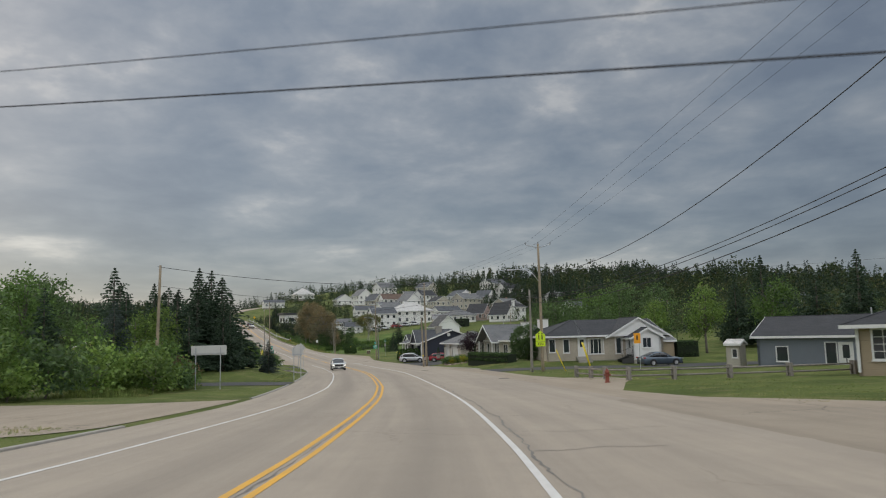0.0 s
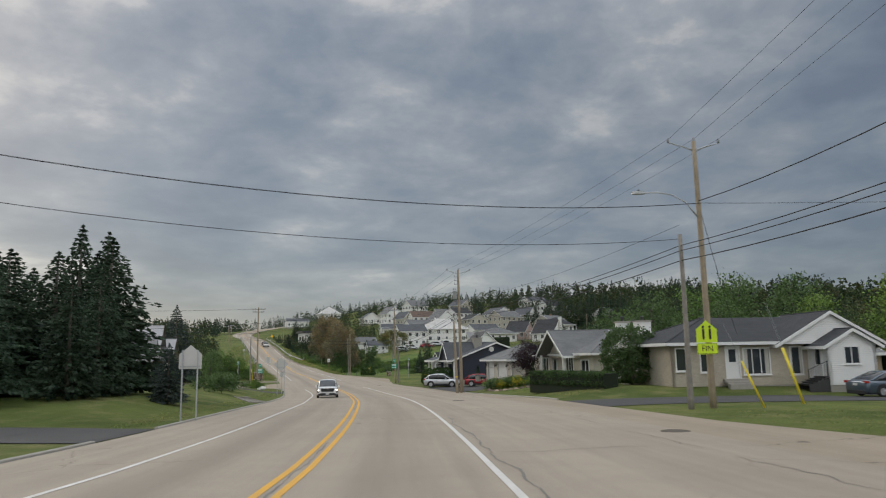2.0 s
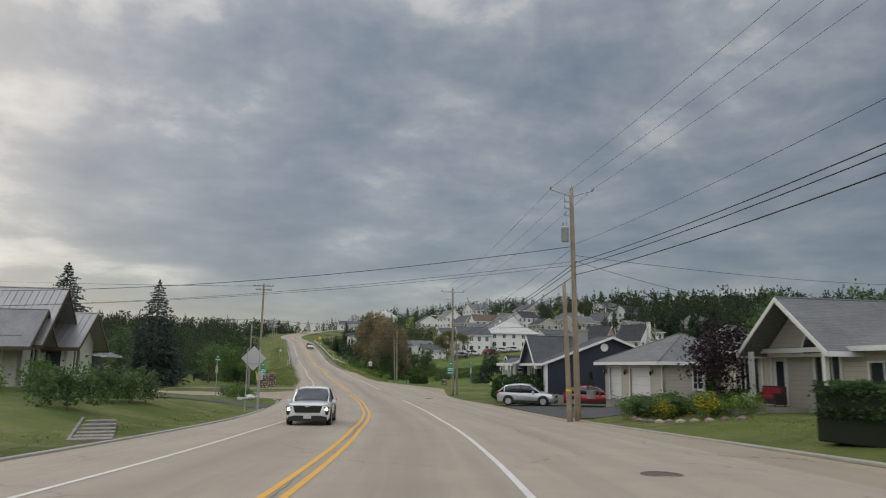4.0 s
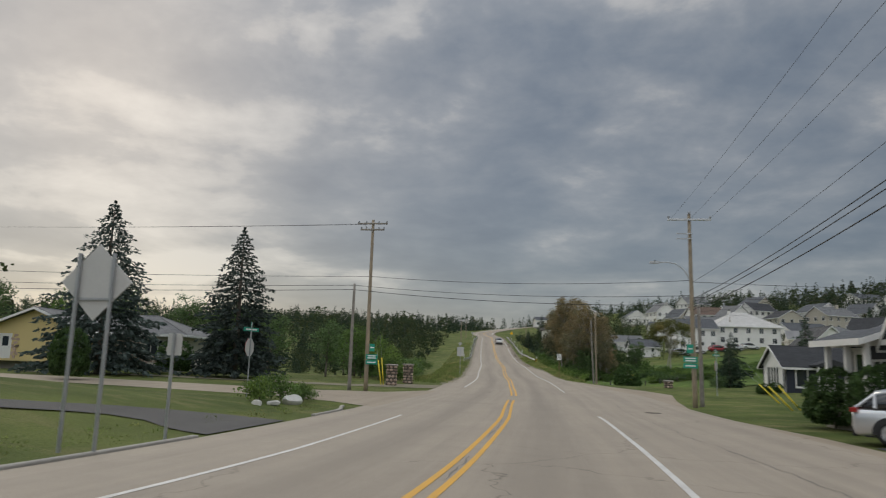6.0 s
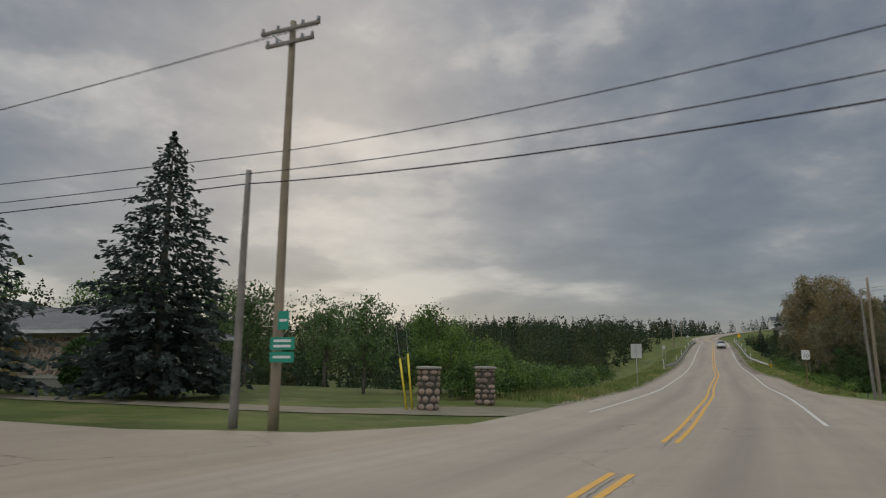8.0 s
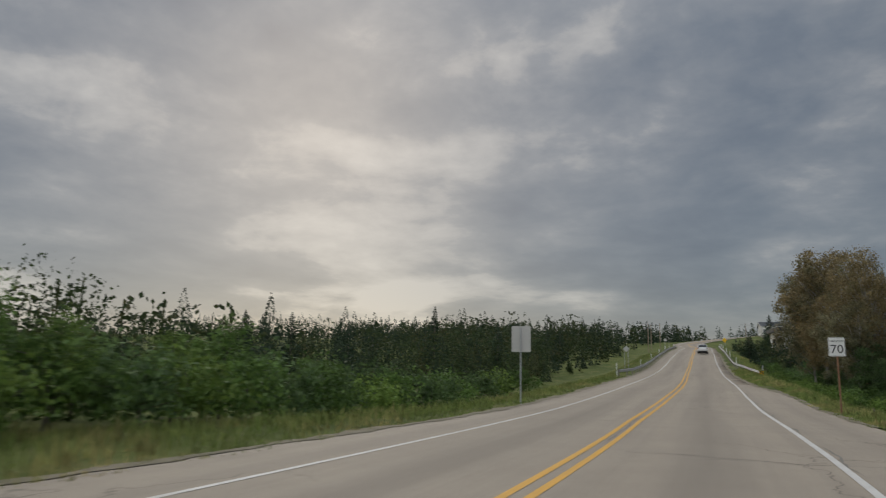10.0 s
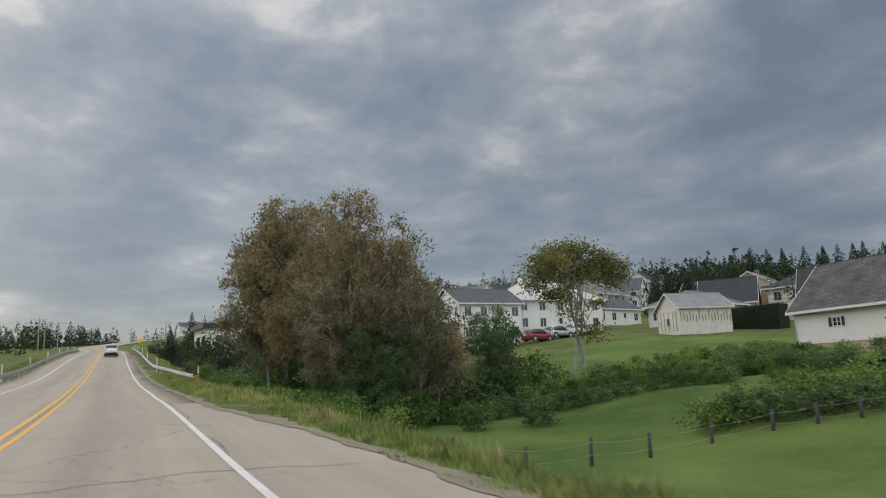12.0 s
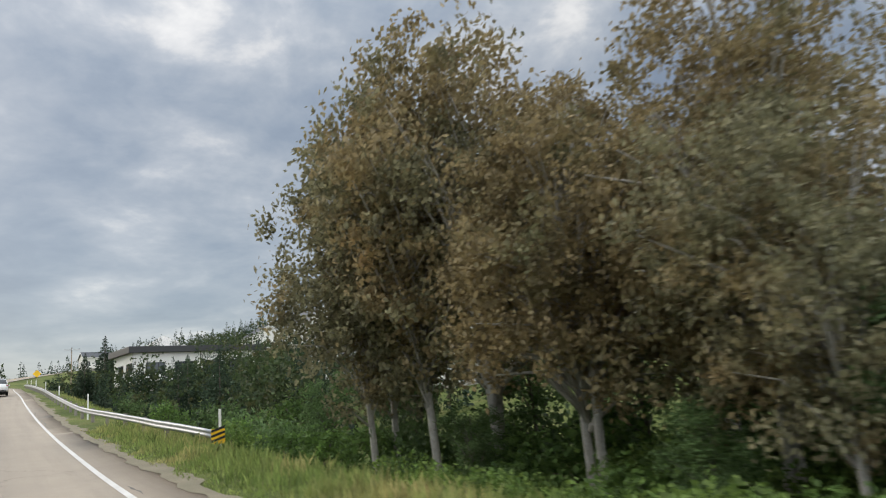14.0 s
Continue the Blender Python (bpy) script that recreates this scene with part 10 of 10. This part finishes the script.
    part("underbody", bm, BLACK, ob)
    return ob


SUV = dict(L=4.5, W=1.84, H=1.66, r=0.345, clear=0.24, lit=False, clad=True, axles=(0.30, -0.295), doors=(0.08, -0.14), mirror=1, lamp_z=0.50, tail_z=0.58,
           body=[(-0.5, 0.84, 0.16, 0.55), (-0.49, 0.93, 0.05, 0.59), (-0.46, 0.98, 0.0, 0.605), (-0.3, 1.0, 0.0, 0.61), (0.0, 1.0, 0.0, 0.60), (0.22, 1.0, 0.0, 0.585), (0.34, 0.985, 0.0, 0.565), (0.44, 0.95, 0.02, 0.525), (0.485, 0.87, 0.04, 0.47), (0.5, 0.74, 0.10, 0.43)],
           cabin=[(0.27, 0.80, 0.76, 0.56, 0.585), (0.16, 0.93, 0.78, 0.575, 0.86), (0.07, 0.94, 0.75, 0.58, 0.96), (-0.08, 0.94, 0.74, 0.585, 0.99), (-0.24, 0.94, 0.72, 0.60, 0.965), (-0.37, 0.91, 0.67, 0.615, 0.895), (-0.475, 0.86, 0.70, 0.62, 0.65)],
           roof=(2, 5), pillars=((0, 2), (3, 3), (5, 5), (6, 5)), painted=(0, 6, 5), pillar=0.05)
SEDAN = dict(SUV, L=4.6, W=1.78, H=1.44, r=0.315, clear=0.19, clad=False, lamp_z=0.50, tail_z=0.60, axles=(0.305, -0.275),
             body=[(-0.5, 0.82, 0.15, 0.56), (-0.49, 0.92, 0.04, 0.63), (-0.44, 0.97, 0.0, 0.655), (-0.3, 1.0, 0.0, 0.655), (0.0, 1.0, 0.0, 0.635), (0.2, 1.0, 0.0, 0.625), (0.34, 0.98, 0.0, 0.60), (0.44, 0.94, 0.02, 0.55), (0.485, 0.86, 0.04, 0.48), (0.5, 0.72, 0.10, 0.42)],
             cabin=[(0.23, 0.82, 0.78, 0.61, 0.63), (0.12, 0.92, 0.76, 0.625, 0.88), (0.05, 0.93, 0.74, 0.63, 0.965), (-0.08, 0.93, 0.74, 0.635, 0.995), (-0.2, 0.93, 0.73, 0.64, 0.965), (-0.29, 0.91, 0.72, 0.645, 0.875), (-0.41, 0.84, 0.74, 0.65, 0.665)],
             roof=(2, 4), pillars=((0, 2), (3, 3), (6, 4)), painted=(0, 6))
SMALL_SUV = dict(SUV, L=4.28, W=1.77, H=1.55, r=0.345, clear=0.23)


def parked(s, u, s2, u2):
    """A pose with the rear wheels at (s, u) and the front wheels at (s2, u2)."""
    a, b = place(s, u), place(s2, u2)
    c = (a + b) / 2
    return pose(c.x, c.y, c.z + 0.03, 0, 0, math.degrees(math.atan2(b.y - a.y, b.x - a.x)))


vehicle(parked(122.0, 11.9, 120.9, 14.3) , "car", "silver compact utility car parked across the black driveway", PAINT_SILVER, SUV)
vehicle(parked(120.0, 16.5, 118.9, 18.9), "car", "bright red compact utility car parked before the navy house", PAINT_RED, SMALL_SUV)
vehicle(parked(72.6, 30.0, 72.8, 32.65), "car", "blue-grey sedan parked before the bungalow's stair", PAINT_BLUE, SEDAN)
p = place(99.6, -2.1, 0.03)
vehicle(pose(p.x, p.y, p.z, 0, 0, heading(99.6) - 90), "car", "white utility car with black grille and lit headlamps", PAINT_WHITE, dict(SUV, bold=True, L=4.55, W=1.83, H=1.58, body=[(-0.5, 0.84, 0.16, 0.55), (-0.49, 0.93, 0.05, 0.59), (-0.46, 0.98, 0.0, 0.605), (-0.3, 1.0, 0.0, 0.62), (0.0, 1.0, 0.0, 0.625), (0.22, 1.0, 0.0, 0.625), (0.34, 0.995, 0.0, 0.62), (0.44, 0.985, 0.0, 0.60), (0.485, 0.96, 0.02, 0.575), (0.5, 0.90, 0.05, 0.55)]))
p = place(331, 2.0, 0.03)
vehicle(pose(p.x, p.y, p.z, 0, 0, heading(331) + 90), "car", "dark red utility car on the distant road", PAINT_DARK, SUV)

# white pickup
TRUCK = dict(SUV, L=5.8, W=2.0, H=1.9, r=0.39, clear=0.32, tail_z=0.52, doors=(0.1, -0.08), axles=(0.32, -0.30),
             body=[(-0.5, 0.96, 0.06, 0.60), (-0.46, 0.985, 0.0, 0.60), (-0.2, 1.0, 0.0, 0.60), (0.0, 1.0, 0.0, 0.60), (0.22, 1.0, 0.0, 0.60), (0.34, 0.985, 0.0, 0.585), (0.44, 0.96, 0.02, 0.56), (0.49, 0.9, 0.04, 0.52), (0.5, 0.84, 0.08, 0.48)],
             cabin=[(0.22, 0.84, 0.80, 0.585, 0.60), (0.14, 0.92, 0.78, 0.59, 0.88), (0.09, 0.93, 0.78, 0.595, 0.965), (-0.02, 0.93, 0.78, 0.595, 0.99), (-0.10, 0.93, 0.78, 0.595, 0.975), (-0.13, 0.92, 0.78, 0.595, 0.95), (-0.15, 0.90, 0.80, 0.595, 0.62)], roof=(2, 5))
p = place(321, 2.0, 0.03)
ob = vehicle(pose(p.x, p.y, p.z, 0, 0, heading(321) + 90), "pickup_truck", "white pickup truck on the distant road", PAINT_WHITE, TRUCK, "truck")
bm = bm_new()
box(bm, -2.8, -0.82, 1.1, -1.0, 0.82, 1.155)
part("bed_cover", bm, CLAD, ob)

# cars before the village houses
for s, u, turn, paint, nm in ((272, 47.5, 15, PAINT_WHITE, "white"), (273, 53.0, 12, PAINT_RED, "red"), (274, 57.0, 10, PAINT_SILVER, "silver"), (274.5, 60.8, 10, PAINT_WHITE, "white"), (271, 43.6, 10, PAINT_SILVER, "silver")):
    q = place(s, u, 0.03)
    vehicle(pose(q.x, q.y, q.z, 0, 0, heading(s) + turn), "car", nm + " car parked before the village houses", paint, SUV, "car", "village cars")
